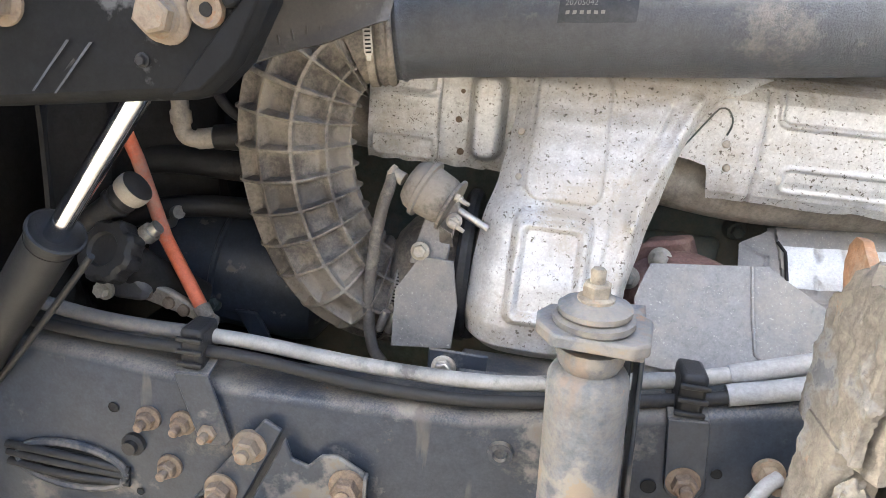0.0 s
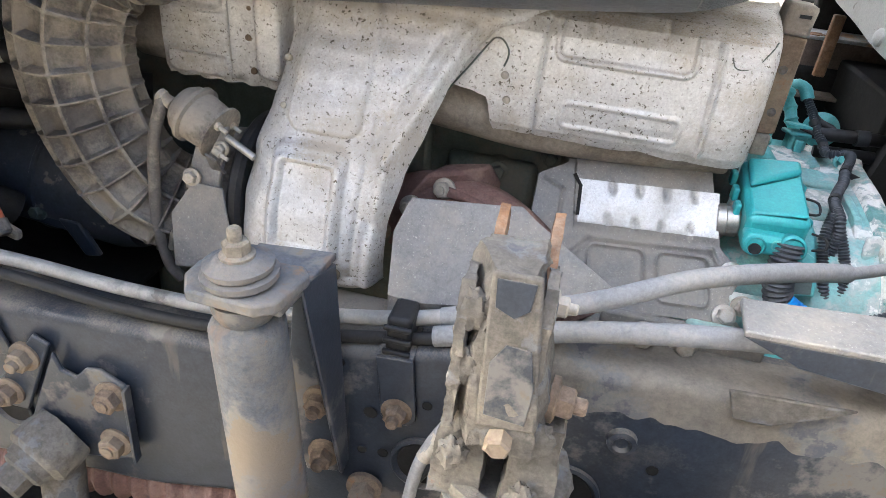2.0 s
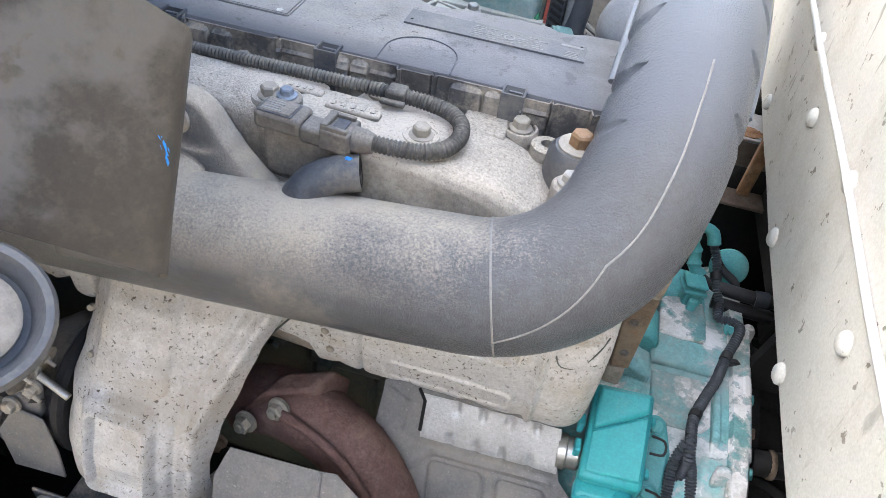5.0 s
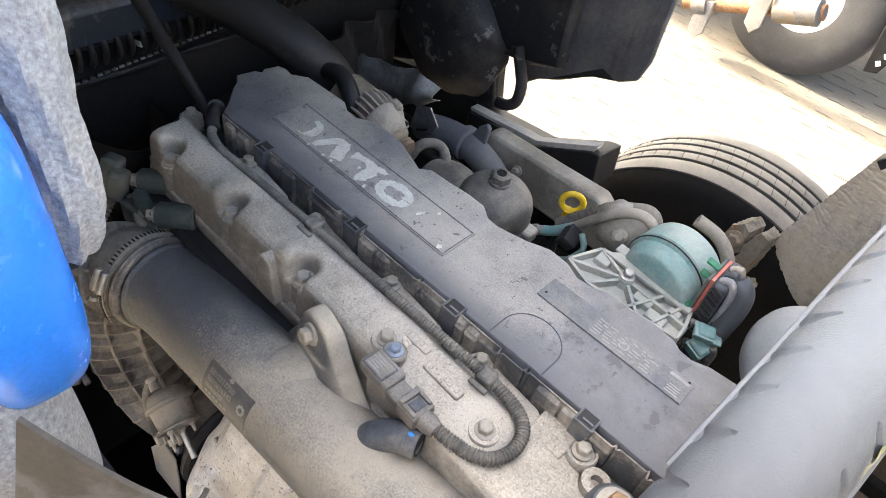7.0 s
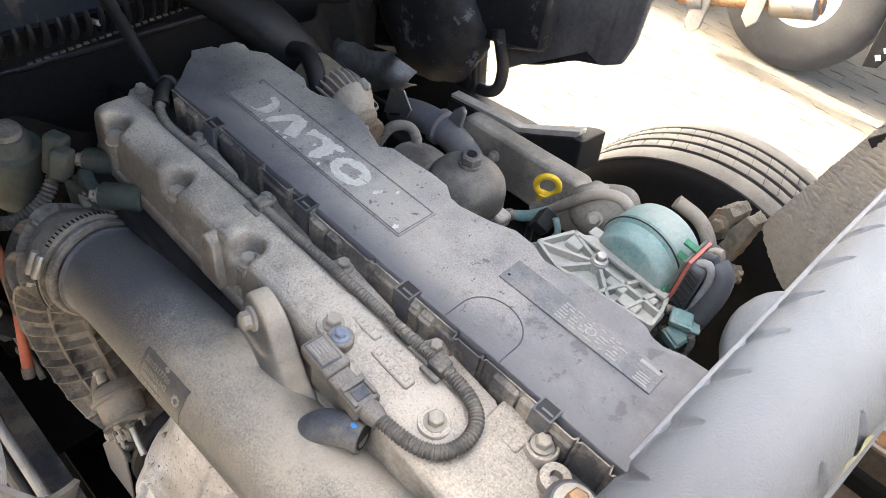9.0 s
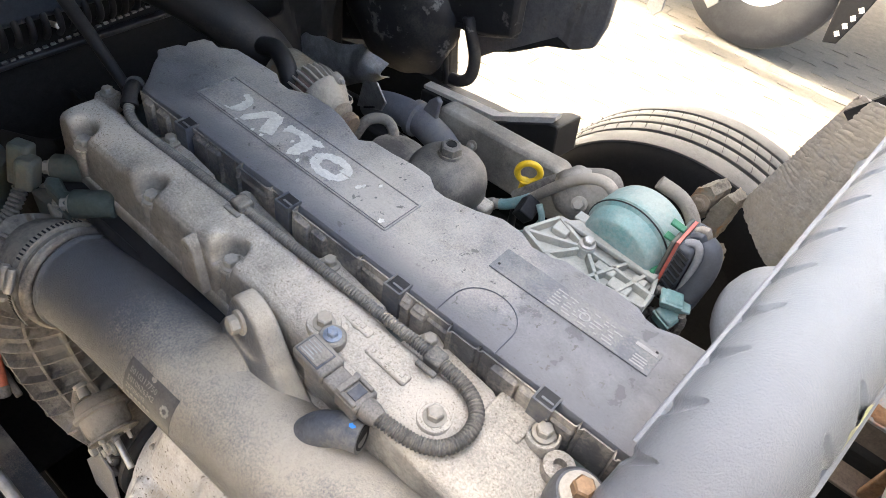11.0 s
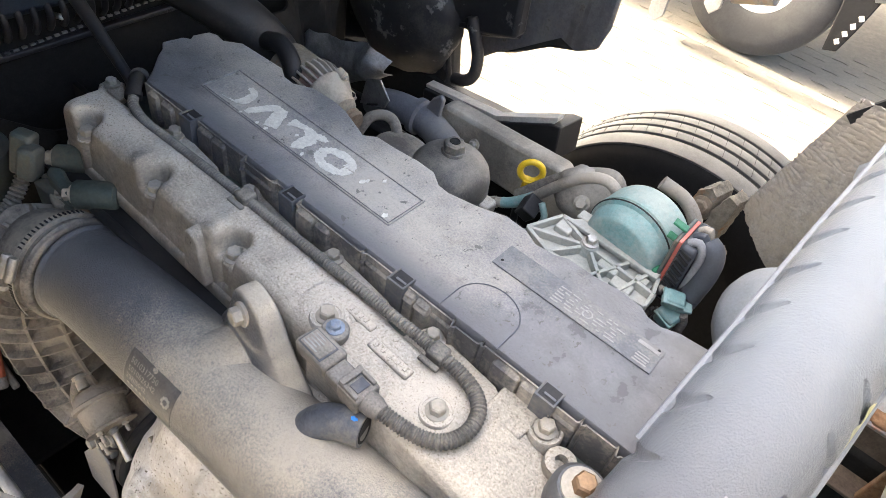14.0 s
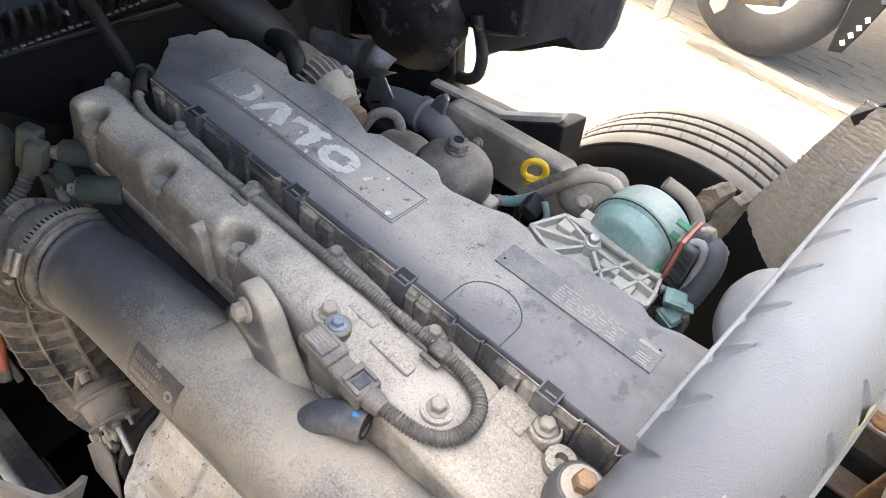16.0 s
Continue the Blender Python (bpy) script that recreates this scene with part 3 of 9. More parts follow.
def lump(c, size, rough, seed, seg=14):
    """An uneven ball of mud or rubber."""
    sh = Shape()
    rings = []
    for i in range(1, seg):
        a = math.pi * i / seg
        ring = []
        for j in range(seg * 2):
            b = math.pi * j / seg
            d = Vector((math.sin(a) * math.cos(b), math.sin(a) * math.sin(b), math.cos(a)))
            k = 1 + rough * noise.noise(d * 2.3 + Vector((seed, 0, 0)))
            ring.append(Vector(c) + Vector((d.x * size[0], d.y * size[1], d.z * size[2])) * k)
        rings.append(ring)
    return sh.rings(rings)


rail()


def far_rail():
    t = thing("far_chassis_rail", (0, 1.9, 0.75), "dark chassis rail beyond the engine in shade", "chassis rail")
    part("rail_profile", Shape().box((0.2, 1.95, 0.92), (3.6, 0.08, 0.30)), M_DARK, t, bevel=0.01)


far_rail()


def underbody():
    """Closes the view down beside the engine: axle beam, crossmember and undertray."""
    t = thing("front_crossmember", (-0.75, 1.35, 0.8), "black steel crossmember and undertray below the engine", "crossmember")
    part("beam", Shape().box((-0.95, 1.35, 0.86), (0.22, 1.1, 0.16)), M_DARK, t, bevel=0.01)
    part("axle_beam", Shape().box((-0.62, 0.86, 0.50), (1.5, 0.34, 0.05)), M_DARK, t, bevel=0.01)
    part("undertray", Shape().box((-0.1, 1.35, 0.62), (1.3, 0.95, 0.03)), M_DARK, t, bevel=0.004)


underbody()


# ---- engine ----
def engine_block():
    t = thing("engine_block", (0.1, 1.35, 0.7), "grimy dark green cast engine block behind the exhaust", "engine")
    part("crankcase", Shape().box((0.15, 1.40, 1.0), (1.12, 0.34, 0.70)), M_BLOCK, t, bevel=0.02)
    part("cylinder_head", Shape().box((0.12, 1.33, 1.50), (0.98, 0.26, 0.30)), M_BLOCK, t, bevel=0.012)
    part("side_cover", Shape().box((0.30, 1.222, 1.17), (0.16, 0.03, 0.10)), M_BLOCK, t, bevel=0.012)
    part("side_cover", Shape().box((0.10, 1.222, 1.22), (0.18, 0.03, 0.12)), M_BLOCK, t, bevel=0.012)
    for x, z, r in ((0.259, 1.135, 0.022), (0.313, 1.20, 0.02), (0.16, 1.15, 0.018), (0.40, 1.24, 0.018)):
        b = part("boss", Shape().lathe((x, 1.235, z), (0, -1, 0), [(0, r * 1.2), (0.02, r), (0.024, r * 0.9)], 20), M_BLOCK, t)
        part("bolt", Shape().bolt((x, 1.21, z), (0, -1, 0), r * 0.6), M_BLOCK, b)
    for x in (0.22, 0.34, 0.46):
        part("rib", Shape().box((x, 1.225, 1.08), (0.014, 0.02, 0.22)), M_BLOCK, t, bevel=0.004)
    part("oil_sump", Shape().box((0.1, 1.38, 0.62), (0.9, 0.3, 0.2)), M_DARK, t, bevel=0.02)
    # grey-brown exhaust manifold log under the heat shield
    part("exhaust_manifold", Shape().tube(spline([(-0.3, 1.15, 1.375), (0.1, 1.145, 1.350), (0.25, 1.145, 1.335), (0.40, 1.15, 1.322), (0.66, 1.17, 1.33)]), 0.050, 24), M_SENSOR, t)
    for x in (-0.22, -0.05, 0.12, 0.29, 0.46, 0.62):
        part("manifold_port", Shape().tube([(x, 1.16, 1.38), (x, 1.22, 1.40), (x, 1.27, 1.41)], 0.034, 16), M_SHIELD_GREY, t)
    return t


engine_block()

COVER_Z = 1.712


def valve_cover():
    t = thing("valve_cover", (0.12, 1.33, 1.6), "long dusty black plastic valve cover with peeling pale letters", "engine cover")
    # outline seen from above, near edge then far edge with its scallops
    near = [(-0.285, 1.240), (-0.20, 1.244), (0.0, 1.245), (0.2, 1.246), (0.40, 1.248), (0.60, 1.248)]
    end = [(0.648, 1.26), (0.65, 1.33), (0.648, 1.44)]
    far = [(0.594, 1.450), (0.555, 1.446), (0.530, 1.436), (0.510, 1.438), (0.495, 1.447), (0.459, 1.450), (0.426, 1.445), (0.379, 1.445), (0.362, 1.436), (0.331, 1.432), (0.306, 1.444), (0.269, 1.446), (0.231, 1.430), (0.181, 1.418), (0.158, 1.420), (0.135, 1.436),
           (0.102, 1.437), (0.061, 1.432), (0.021, 1.430), (0.004, 1.415), (-0.012, 1.421), (-0.058, 1.437), (-0.088, 1.441), (-0.135, 1.439), (-0.167, 1.421), (-0.190, 1.422), (-0.212, 1.435), (-0.280, 1.432), (-0.312, 1.430)]
    front = [(-0.337, 1.409), (-0.358, 1.412), (-0.373, 1.406), (-0.379, 1.378), (-0.372, 1.368), (-0.383, 1.360), (-0.389, 1.325), (-0.374, 1.316), (-0.362, 1.300), (-0.330, 1.269), (-0.307, 1.242)]
    top = near + end + far + front
    cx, cy = 0.12, 1.33
    sh = Shape()

    def ring(z, grow):
        out = []
        for x, y in top:
            d = Vector((x - cx, (y - cy) * 3, 0)).normalized()
            out.append((x + d.x * grow, y + d.y * grow, z))
        return out
    sh.rings([ring(COVER_Z - 0.085, 0.004), ring(COVER_Z - 0.008, 0.001), ring(COVER_Z - 0.002, -0.003), ring(COVER_Z, -0.009)])
    part("cover_shell", sh, M_COVER, t, smooth=30)
    # upright ribs and buttresses on the near side
    tabs = [(-0.275, 0.022), (-0.238, 0.026), (-0.150, 0.030), (-0.118, 0.026), (0.078, 0.030), (0.112, 0.024), (0.262, 0.030), (0.292, 0.020), (0.425, 0.036), (0.458, 0.018), (0.60, 0.02)]
    joints = [-0.20, -0.062, 0.004, 0.058, 0.182, 0.338, 0.382, 0.49, 0.527, 0.575]

    edges = sorted(joints + [-0.31, 0.63])

    def flank(u, v):
        x, z = -0.30 + 0.915 * u, COVER_Z - 0.095 + 0.0945 * v
        k = sum(1 for e in edges if e < x)
        y = 1.2415 - 0.0045 * (k % 2)
        for c, w in tabs:
            y -= 0.007 * field(x, z, c, COVER_Z - 0.056, w, 0.098, 0.006, 0.0007)
        for c in joints:
            y += 0.006 * math.exp(-((x - c) / 0.0017) ** 2)
            y -= 0.005 * math.exp(-((x - c - 0.0035) / 0.0014) ** 2)
        y -= 0.003 * math.exp(-((z - COVER_Z + 0.016) / 0.0016) ** 2) * (k % 3 == 0)
        return x, y, z
    part("flank", Shape().sheet(flank, 920, 30, 0.002), M_FLANK, t, "dusty panelled flank", smooth=28)
    for x, y in ((-0.185, 1.240), (0.043, 1.240), (0.250, 1.241), (0.482, 1.242)):
        c = part("clip_pocket", Shape().prism([(x - 0.014, y - 0.013, COVER_Z - 0.062), (x - 0.014, y + 0.012, COVER_Z - 0.062), (x - 0.0115, y + 0.012, COVER_Z - 0.062), (x - 0.0115, y - 0.0105, COVER_Z - 0.062), (x + 0.0115, y - 0.0105, COVER_Z - 0.062), (x + 0.0115, y + 0.012, COVER_Z - 0.062), (x + 0.014, y + 0.012, COVER_Z - 0.062), (x + 0.014, y - 0.013, COVER_Z - 0.062)], (0, 0, 0.065)), M_PIPE_MARK, t, "open moulded clip pocket", smooth=20)
        part("slot", Shape().box((x, y + 0.001, COVER_Z + 0.0004), (0.023, 0.021, 0.0012)), M_BLACK, c)
        part("latch", Shape().box((x + 0.002, y - 0.003, COVER_Z + 0.001), (0.016, 0.003, 0.003)), M_COVER, c)
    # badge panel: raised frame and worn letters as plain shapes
    x0, x1, y0, y1 = -0.242, 0.171, 1.298, 1.371
    badge = part("badge_panel", Shape().box(((x0 + x1) / 2, (y0 + y1) / 2, COVER_Z + 0.0005), (x1 - x0 - 0.006, y1 - y0 - 0.006, 0.003)), M_COVER, t)
    for a, b in (((x0, y0), (x1, y0)), ((x1, y0), (x1, y1)), ((x1, y1), (x0, y1)), ((x0, y1), (x0, y0))):
        part("badge_rim", Shape().tube([(*a, COVER_Z + 0.0012), (*b, COVER_Z + 0.0012)], 0.0016, 8), M_COVER, badge)
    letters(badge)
    # rating plate: faded film with printed bars
    px0, px1, py0, py1 = 0.31, 0.552, 1.354, 1.398
    plate = part("rating_plate", Shape().box(((px0 + px1) / 2, (py0 + py1) / 2, COVER_Z + 0.001), (px1 - px0, py1 - py0, 0.003)), M_PLATE, t, "grey printed label plate")
    rng = random.Random(5)
    zt = COVER_Z + 0.0027
    for row, y in enumerate((1.361, 1.3665, 1.372, 1.3775, 1.383, 1.3885)):
        x = 0.40
        while x < 0.49:
            w = rng.uniform(0.004, 0.016)
            if not (0.444 < x < 0.456 and 1.364 < y < 1.384):
                part("print_bar", Shape().box((x + w / 2, y, zt), (w, 0.0022, 0.0008)), M_MARK_DIM, plate)
            x += w + rng.uniform(0.003, 0.012)
    part("print_ring", Shape().lathe((0.450, 1.374, zt - 0.0004), (0, 0, 1), [(0, 0.0075), (0.001, 0.0075), (0.001, 0.0055), (0, 0.0055)], 24, cap=False), M_MARK_DIM, plate)
    part("print_bar", Shape().box((0.533, 1.389, zt), (0.030, 0.006, 0.0008)), M_MARK_DIM, plate)
    for k in range(4):
        part("print_bar", Shape().box((0.534, 1.359 + 0.0045 * k, zt), (0.02 - 0.003 * (k % 2), 0.0022, 0.0008)), M_MARK_DIM, plate)
    for x in (0.318, 0.545):
        part("plate_hole", Shape().lathe((x, 1.366 if x < 0.4 else 1.394, zt - 0.0006), (0, 0, 1), [(0, 0.0022), (0.0008, 0.002)], 10), M_DARK, plate)
    # pressed arch of the filler lid
    arch = [(0.309, 1.246, COVER_Z + 0.0006)] + [(0.355 - 0.046 * math.cos(a), 1.282 + 0.042 * math.sin(a), COVER_Z + 0.0006) for a in [math.pi * i / 18 for i in range(19)]] + [(0.401, 1.246, COVER_Z + 0.0006)]
    part("lid_groove", Shape().tube(arch, 0.0009, 6), M_PIPE_MARK, t)
    return t


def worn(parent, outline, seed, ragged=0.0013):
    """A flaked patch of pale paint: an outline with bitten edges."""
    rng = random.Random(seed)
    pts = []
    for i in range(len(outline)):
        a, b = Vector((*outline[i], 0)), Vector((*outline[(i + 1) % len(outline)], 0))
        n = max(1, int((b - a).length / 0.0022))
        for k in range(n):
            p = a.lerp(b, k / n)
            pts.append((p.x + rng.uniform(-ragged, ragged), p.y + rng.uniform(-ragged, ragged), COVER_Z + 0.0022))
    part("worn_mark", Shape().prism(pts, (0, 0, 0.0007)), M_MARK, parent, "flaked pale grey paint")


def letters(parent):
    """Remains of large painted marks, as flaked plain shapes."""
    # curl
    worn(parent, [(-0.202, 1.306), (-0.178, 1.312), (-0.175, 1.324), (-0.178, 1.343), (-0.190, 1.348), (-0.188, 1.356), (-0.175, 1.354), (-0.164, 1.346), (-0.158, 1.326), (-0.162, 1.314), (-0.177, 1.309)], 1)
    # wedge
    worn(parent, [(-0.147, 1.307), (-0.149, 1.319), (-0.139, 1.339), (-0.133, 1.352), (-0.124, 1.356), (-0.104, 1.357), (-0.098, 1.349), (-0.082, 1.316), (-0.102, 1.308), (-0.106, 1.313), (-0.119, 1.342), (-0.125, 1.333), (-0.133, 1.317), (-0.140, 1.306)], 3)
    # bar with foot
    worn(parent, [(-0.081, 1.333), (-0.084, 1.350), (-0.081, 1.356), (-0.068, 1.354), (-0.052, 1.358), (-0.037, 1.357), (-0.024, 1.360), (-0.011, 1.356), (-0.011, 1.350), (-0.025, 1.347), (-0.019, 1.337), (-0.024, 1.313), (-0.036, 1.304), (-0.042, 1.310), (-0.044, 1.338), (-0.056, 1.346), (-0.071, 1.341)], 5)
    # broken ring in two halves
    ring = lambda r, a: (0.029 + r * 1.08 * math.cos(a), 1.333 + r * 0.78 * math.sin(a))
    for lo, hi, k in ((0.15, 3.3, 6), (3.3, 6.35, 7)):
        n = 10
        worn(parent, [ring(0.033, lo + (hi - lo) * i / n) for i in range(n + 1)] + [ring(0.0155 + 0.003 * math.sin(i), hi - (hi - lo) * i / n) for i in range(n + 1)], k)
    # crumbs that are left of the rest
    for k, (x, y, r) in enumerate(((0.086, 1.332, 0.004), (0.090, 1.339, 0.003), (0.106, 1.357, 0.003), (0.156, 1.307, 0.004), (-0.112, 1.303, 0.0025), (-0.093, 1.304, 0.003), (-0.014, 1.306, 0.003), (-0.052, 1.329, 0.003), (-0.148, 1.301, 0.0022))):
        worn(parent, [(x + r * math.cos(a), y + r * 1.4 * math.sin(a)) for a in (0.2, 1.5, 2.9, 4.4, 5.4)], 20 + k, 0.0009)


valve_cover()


def intake_manifold():
    t = thing("intake_manifold", (0.1, 1.14, 1.55), "dusty speckled cast aluminium intake manifold with bolted flange", "intake manifold")
    # section from the far edge over the crown to the near wall, along the engine
    rows = [(-0.385, 1.188, 1.160, 1.150, 1.60), (-0.372, 1.188, 1.156, 1.146, 1.640), (-0.360, 1.188, 1.150, 1.136, 1.676), (-0.345, 1.190, 1.148, 1.129, 1.687), (-0.15, 1.192, 1.148, 1.127, 1.690), (0.04, 1.192, 1.146, 1.125, 1.690), (0.10, 1.192, 1.144, 1.124, 1.688),
            (0.20, 1.194, 1.140, 1.121, 1.684), (0.28, 1.194, 1.132, 1.113, 1.681), (0.35, 1.194, 1.122, 1.100, 1.679), (0.42, 1.196, 1.118, 1.096, 1.678), (0.48, 1.204, 1.135, 1.097, 1.672), (0.53, 1.20, 1.15, 1.095, 1.655), (0.575, 1.19, 1.155, 1.11, 1.630)]

    pockets = ((-0.294, 1.133), (-0.127, 1.138), (0.047, 1.141))

    def surf(u, v):
        x = -0.385 + 0.96 * u
        yf, yc, yn, zc = lerp_table(rows, x)
        k = max(0.0, (x - 0.42) / 0.155)
        zs = zc - 0.014 - 0.05 * min(1.0, k)
        prof = [(yf + 0.006, 1.60), (yf + 0.004, zc - 0.010), (yf - 0.001, zc - 0.0025), (yf - 0.008, zc), (0.5 * (yf + yc), zc + 0.001), (yc, zc + 0.0005), (yn + 0.011, zc - 0.001 - 0.004 * k), (yn + 0.005, zc - 0.0035 - 0.012 * k), (yn + 0.001, zc - 0.008 - 0.022 * k), (yn - 0.001, zs - 0.002),
                (yn - 0.004, zs - 0.035), (yn - 0.006, 1.618), (yn - 0.007, 1.610), (yn - 0.011, 1.608), (yn - 0.012, 1.604), (yn - 0.012, 1.592)]
        q = v * (len(prof) - 1)
        i = min(int(q), len(prof) - 2)
        f = q - i
        y, z = (a + (b - a) * f for a, b in zip(prof[i], prof[i + 1]))
        # round pockets cut into the near shoulder for the bolts, each with a swelling beside it
        for bx, by in pockets:
            d = math.hypot(x - bx, max(0.0, y - by))
            cut = 1 / (1 + math.exp(max(-30, min(30, (d - 0.0235) / 0.0010))))
            if z > 1.645:
                z = z * (1 - cut) + min(z, 1.657 + 0.003 * (d / 0.02) ** 2) * cut
                z += 0.007 * math.exp(-((x - bx + 0.034) / 0.014) ** 2 - ((y - by + 0.004) / 0.016) ** 2)
            if v > 0.5 and z > 1.615:
                y += 0.010 * math.exp(-((x - bx) / 0.011) ** 6)
        z += 0.003 * field(x, y, 0.30, 1.160, 0.25, 0.066, 0.03, 0.004)
        z -= 0.0035 * bead(x, y, 0.345, 1.152, 0.20, 0.085, 0.042, 0.005)
        z += dent((x, y, z), 40, 0.0006)
        return x, y, z
    part("casting", Shape().sheet(surf, 400, 130, -0.006), M_ALU, t)
    for x, y in pockets:
        b = part("bolt_boss", Shape().lathe((x, y - 0.004, 1.659), (0, 0, 1), [(-0.055, 0.0185), (-0.01, 0.0175), (0.001, 0.017), (0.0025, 0.0155)], 26), M_ALU, t)
        part("bolt", Shape().bolt((x, y - 0.004, 1.6615), (0, 0, 1), 0.0102, h=0.012), M_BOLT, b)
    for x, y, z in ((0.219, 1.144, 1.694), (0.398, 1.146, 1.689), (0.499, 1.224, 1.680)):
        b = part("bolt_boss", Shape().lathe((x, y, z - 0.006), (0, 0, 1), [(-0.02, 0.023), (0.003, 0.0225), (0.0058, 0.0205), (0.0058, 0.0178), (0.0015, 0.0168)], 30), M_ALU, t)
        part("bolt", Shape().bolt((x, y, z - 0.003), (0, 0, 1), 0.0098, h=0.012), M_BOLT, b)
    # cast pad that carries the pressure sensor on the near wall
    part("sensor_pad", Shape().prism([(0.232, 1.096, 1.622), (0.345, 1.094, 1.622), (0.345, 1.13, 1.622), (0.232, 1.13, 1.622)], (0, 0, 0.066)), M_ALU, t, bevel=0.005)
    # flange lugs with bolts along the far edge
    for x, y in ((-0.203, 1.219), (-0.027, 1.220), (0.144, 1.224), (0.323, 1.225)):
        lug = part("flange_lug", Shape().prism([(x - 0.03, 1.186, 1.664), (x - 0.026, 1.208, 1.664), (x - 0.014, y + 0.012, 1.664), (x + 0.004, y + 0.016, 1.664), (x + 0.016, y + 0.012, 1.664), (x + 0.10, y + 0.004, 1.664), (x + 0.118, y - 0.006, 1.664), (x + 0.124, 1.190, 1.664)], (0, 0, 0.012)), M_ALU, t, bevel=0.003)
        part("bolt", Shape().bolt((x, y, 1.677), (0, 0, 1), 0.009, flange=1.6), M_BOLT, lug)
    # front ear with its bolt, and the bored post on the near wall
    part("front_ear", Shape().prism([(-0.352, 1.175, 1.660), (-0.392, 1.205, 1.660), (-0.396, 1.228, 1.660), (-0.372, 1.238, 1.660), (-0.338, 1.222, 1.660), (-0.325, 1.195, 1.660)], (0, 0, 0.012)), M_ALU, t, bevel=0.003)
    part("bolt", Shape().bolt((-0.376, 1.219, 1.673), (0, 0, 1), 0.0085, flange=1.5), M_BOLT, t)
    post = part("side_post", Shape().prism([(-0.020, 1.098, 1.612), (0.028, 1.098, 1.612), (0.010, 1.104, 1.676), (0.004, 1.106, 1.686), (-0.010, 1.106, 1.690), (-0.018, 1.106, 1.684)], (0, 0.026, 0)), M_ALU, t, bevel=0.003)
    part("bore", Shape().lathe((-0.008, 1.1055, 1.672), (0, -1, 0.1), [(0, 0.0065), (0.0012, 0.006), (-0.002, 0.005)], 16), M_DARK, post)
    part("front_wall", Shape().prism([(-0.385, 1.190, 1.625), (-0.385, 1.150, 1.625), (-0.380, 1.135, 1.60), (-0.375, 1.125, 1.45), (-0.375, 1.22, 1.45)], (0.03, 0, 0)), M_ALU, t, bevel=0.004)
    # lower gasket flange with bolts, under the casting
    part("gasket_flange", Shape().box((0.10, 1.135, 1.584), (0.95, 0.115, 0.010)), M_BLACK, t, bevel=0.003)
    part("lower_flange", Shape().box((0.06, 1.120, 1.566), (0.84, 0.11, 0.016)), M_FLANK, t, bevel=0.003)
    for k in range(13):
        x = -0.30 + 0.058 * k
        y = 1.066 + 0.010 * math.sin(2.1 * k)
        lug = part("lower_lug", Shape().prism([(x - 0.020, y - 0.012, 1.552), (x + 0.012, y - 0.018, 1.552), (x + 0.024, y + 0.004, 1.552), (x + 0.016, y + 0.03, 1.552), (x - 0.014, y + 0.03, 1.552)], (0.004, 0, 0.020 + 0.006 * math.sin(3.3 * k))), M_FLANK, t, bevel=0.004)
        part("bolt", Shape().bolt((x, y, 1.573 + 0.006 * math.sin(3.3 * k)), (0, -0.2, 1), 0.007), M_BOLT_RUST if k % 3 else M_FLANK, lug)
    part("loom_rail", Shape().tube(spline([(-0.30, 1.088, 1.565), (-0.18, 1.082, 1.588), (-0.06, 1.086, 1.578), (0.06, 1.078, 1.59), (0.2, 1.08, 1.58), (0.35, 1.085, 1.585)]), 0.0075, 12), M_BLACK, t)
    part("lifter_plate", Shape().prism([(0.18, 1.075, 1.60), (0.20, 1.064, 1.60), (0.33, 1.066, 1.612), (0.36, 1.078, 1.615), (0.36, 1.10, 1.615), (0.18, 1.10, 1.60)], (0, 0, 0.005)), M_ALU, t, bevel=0.0015)
    # cast pads on the crown
    for (x, y, z), (w, d, h), turn in (((0.458, 1.213, 1.675), (0.055, 0.045, 0.012), 0), ((0.249, 1.173, 1.690), (0.046, 0.014, 0.009), -2), ((0.314, 1.157, 1.6895), (0.066, 0.017, 0.010), -2)):
        pad = part("cast_pad", Shape().box((x, y, z), (w, d, h), pose(0, 0, 0, 0, 0, turn)), M_ALU, t, bevel=0.0035)
        for k in range(5 if w > 0.06 else (4 if d < 0.02 else 0)):
            part("cast_mark", Shape().box((x - w * 0.36 + w * 0.18 * k, y, z + h / 2 + 0.0004), (w * 0.07, d * 0.42, 0.0016), pose(0, 0, 0, 0, 0, turn)), M_ALU, pad)
    # washer eye and rear mount
    part("eye", Shape().lathe((0.535, 1.205, 1.662), (0, 0, 1), [(0, 0.020), (0.014, 0.019), (0.016, 0.016), (0.016, 0.008), (0.004, 0.007)], 26), M_ALU, t)
    mount = part("rear_mount", Shape().lathe((0.57, 1.183, 1.60), (0, 0, 1), [(0, 0.036), (0.075, 0.034), (0.090, 0.033), (0.097, 0.027)], 28), M_HOSE, t, "dark rubber mount")
    part("washer", Shape().lathe((0.57, 1.183, 1.697), (0, 0, 1), [(0, 0.024), (0.003, 0.024), (0.004, 0.019)], 26), M_BOLT, mount)
    part("bolt", Shape().bolt((0.57, 1.183, 1.70), (0, 0, 1), 0.0125, h=0.016, flange=0), M_COPPER, mount)
    b = part("bolt_boss", Shape().lathe((0.569, 1.134, 1.66), (0, 0, 1), [(-0.02, 0.02), (0.018, 0.019), (0.02, 0.017)], 22), M_ALU, t)
    part("bolt", Shape().bolt((0.569, 1.134, 1.681), (0, 0, 1), 0.0095), M_STEEL, b)
    return t


intake_manifold()


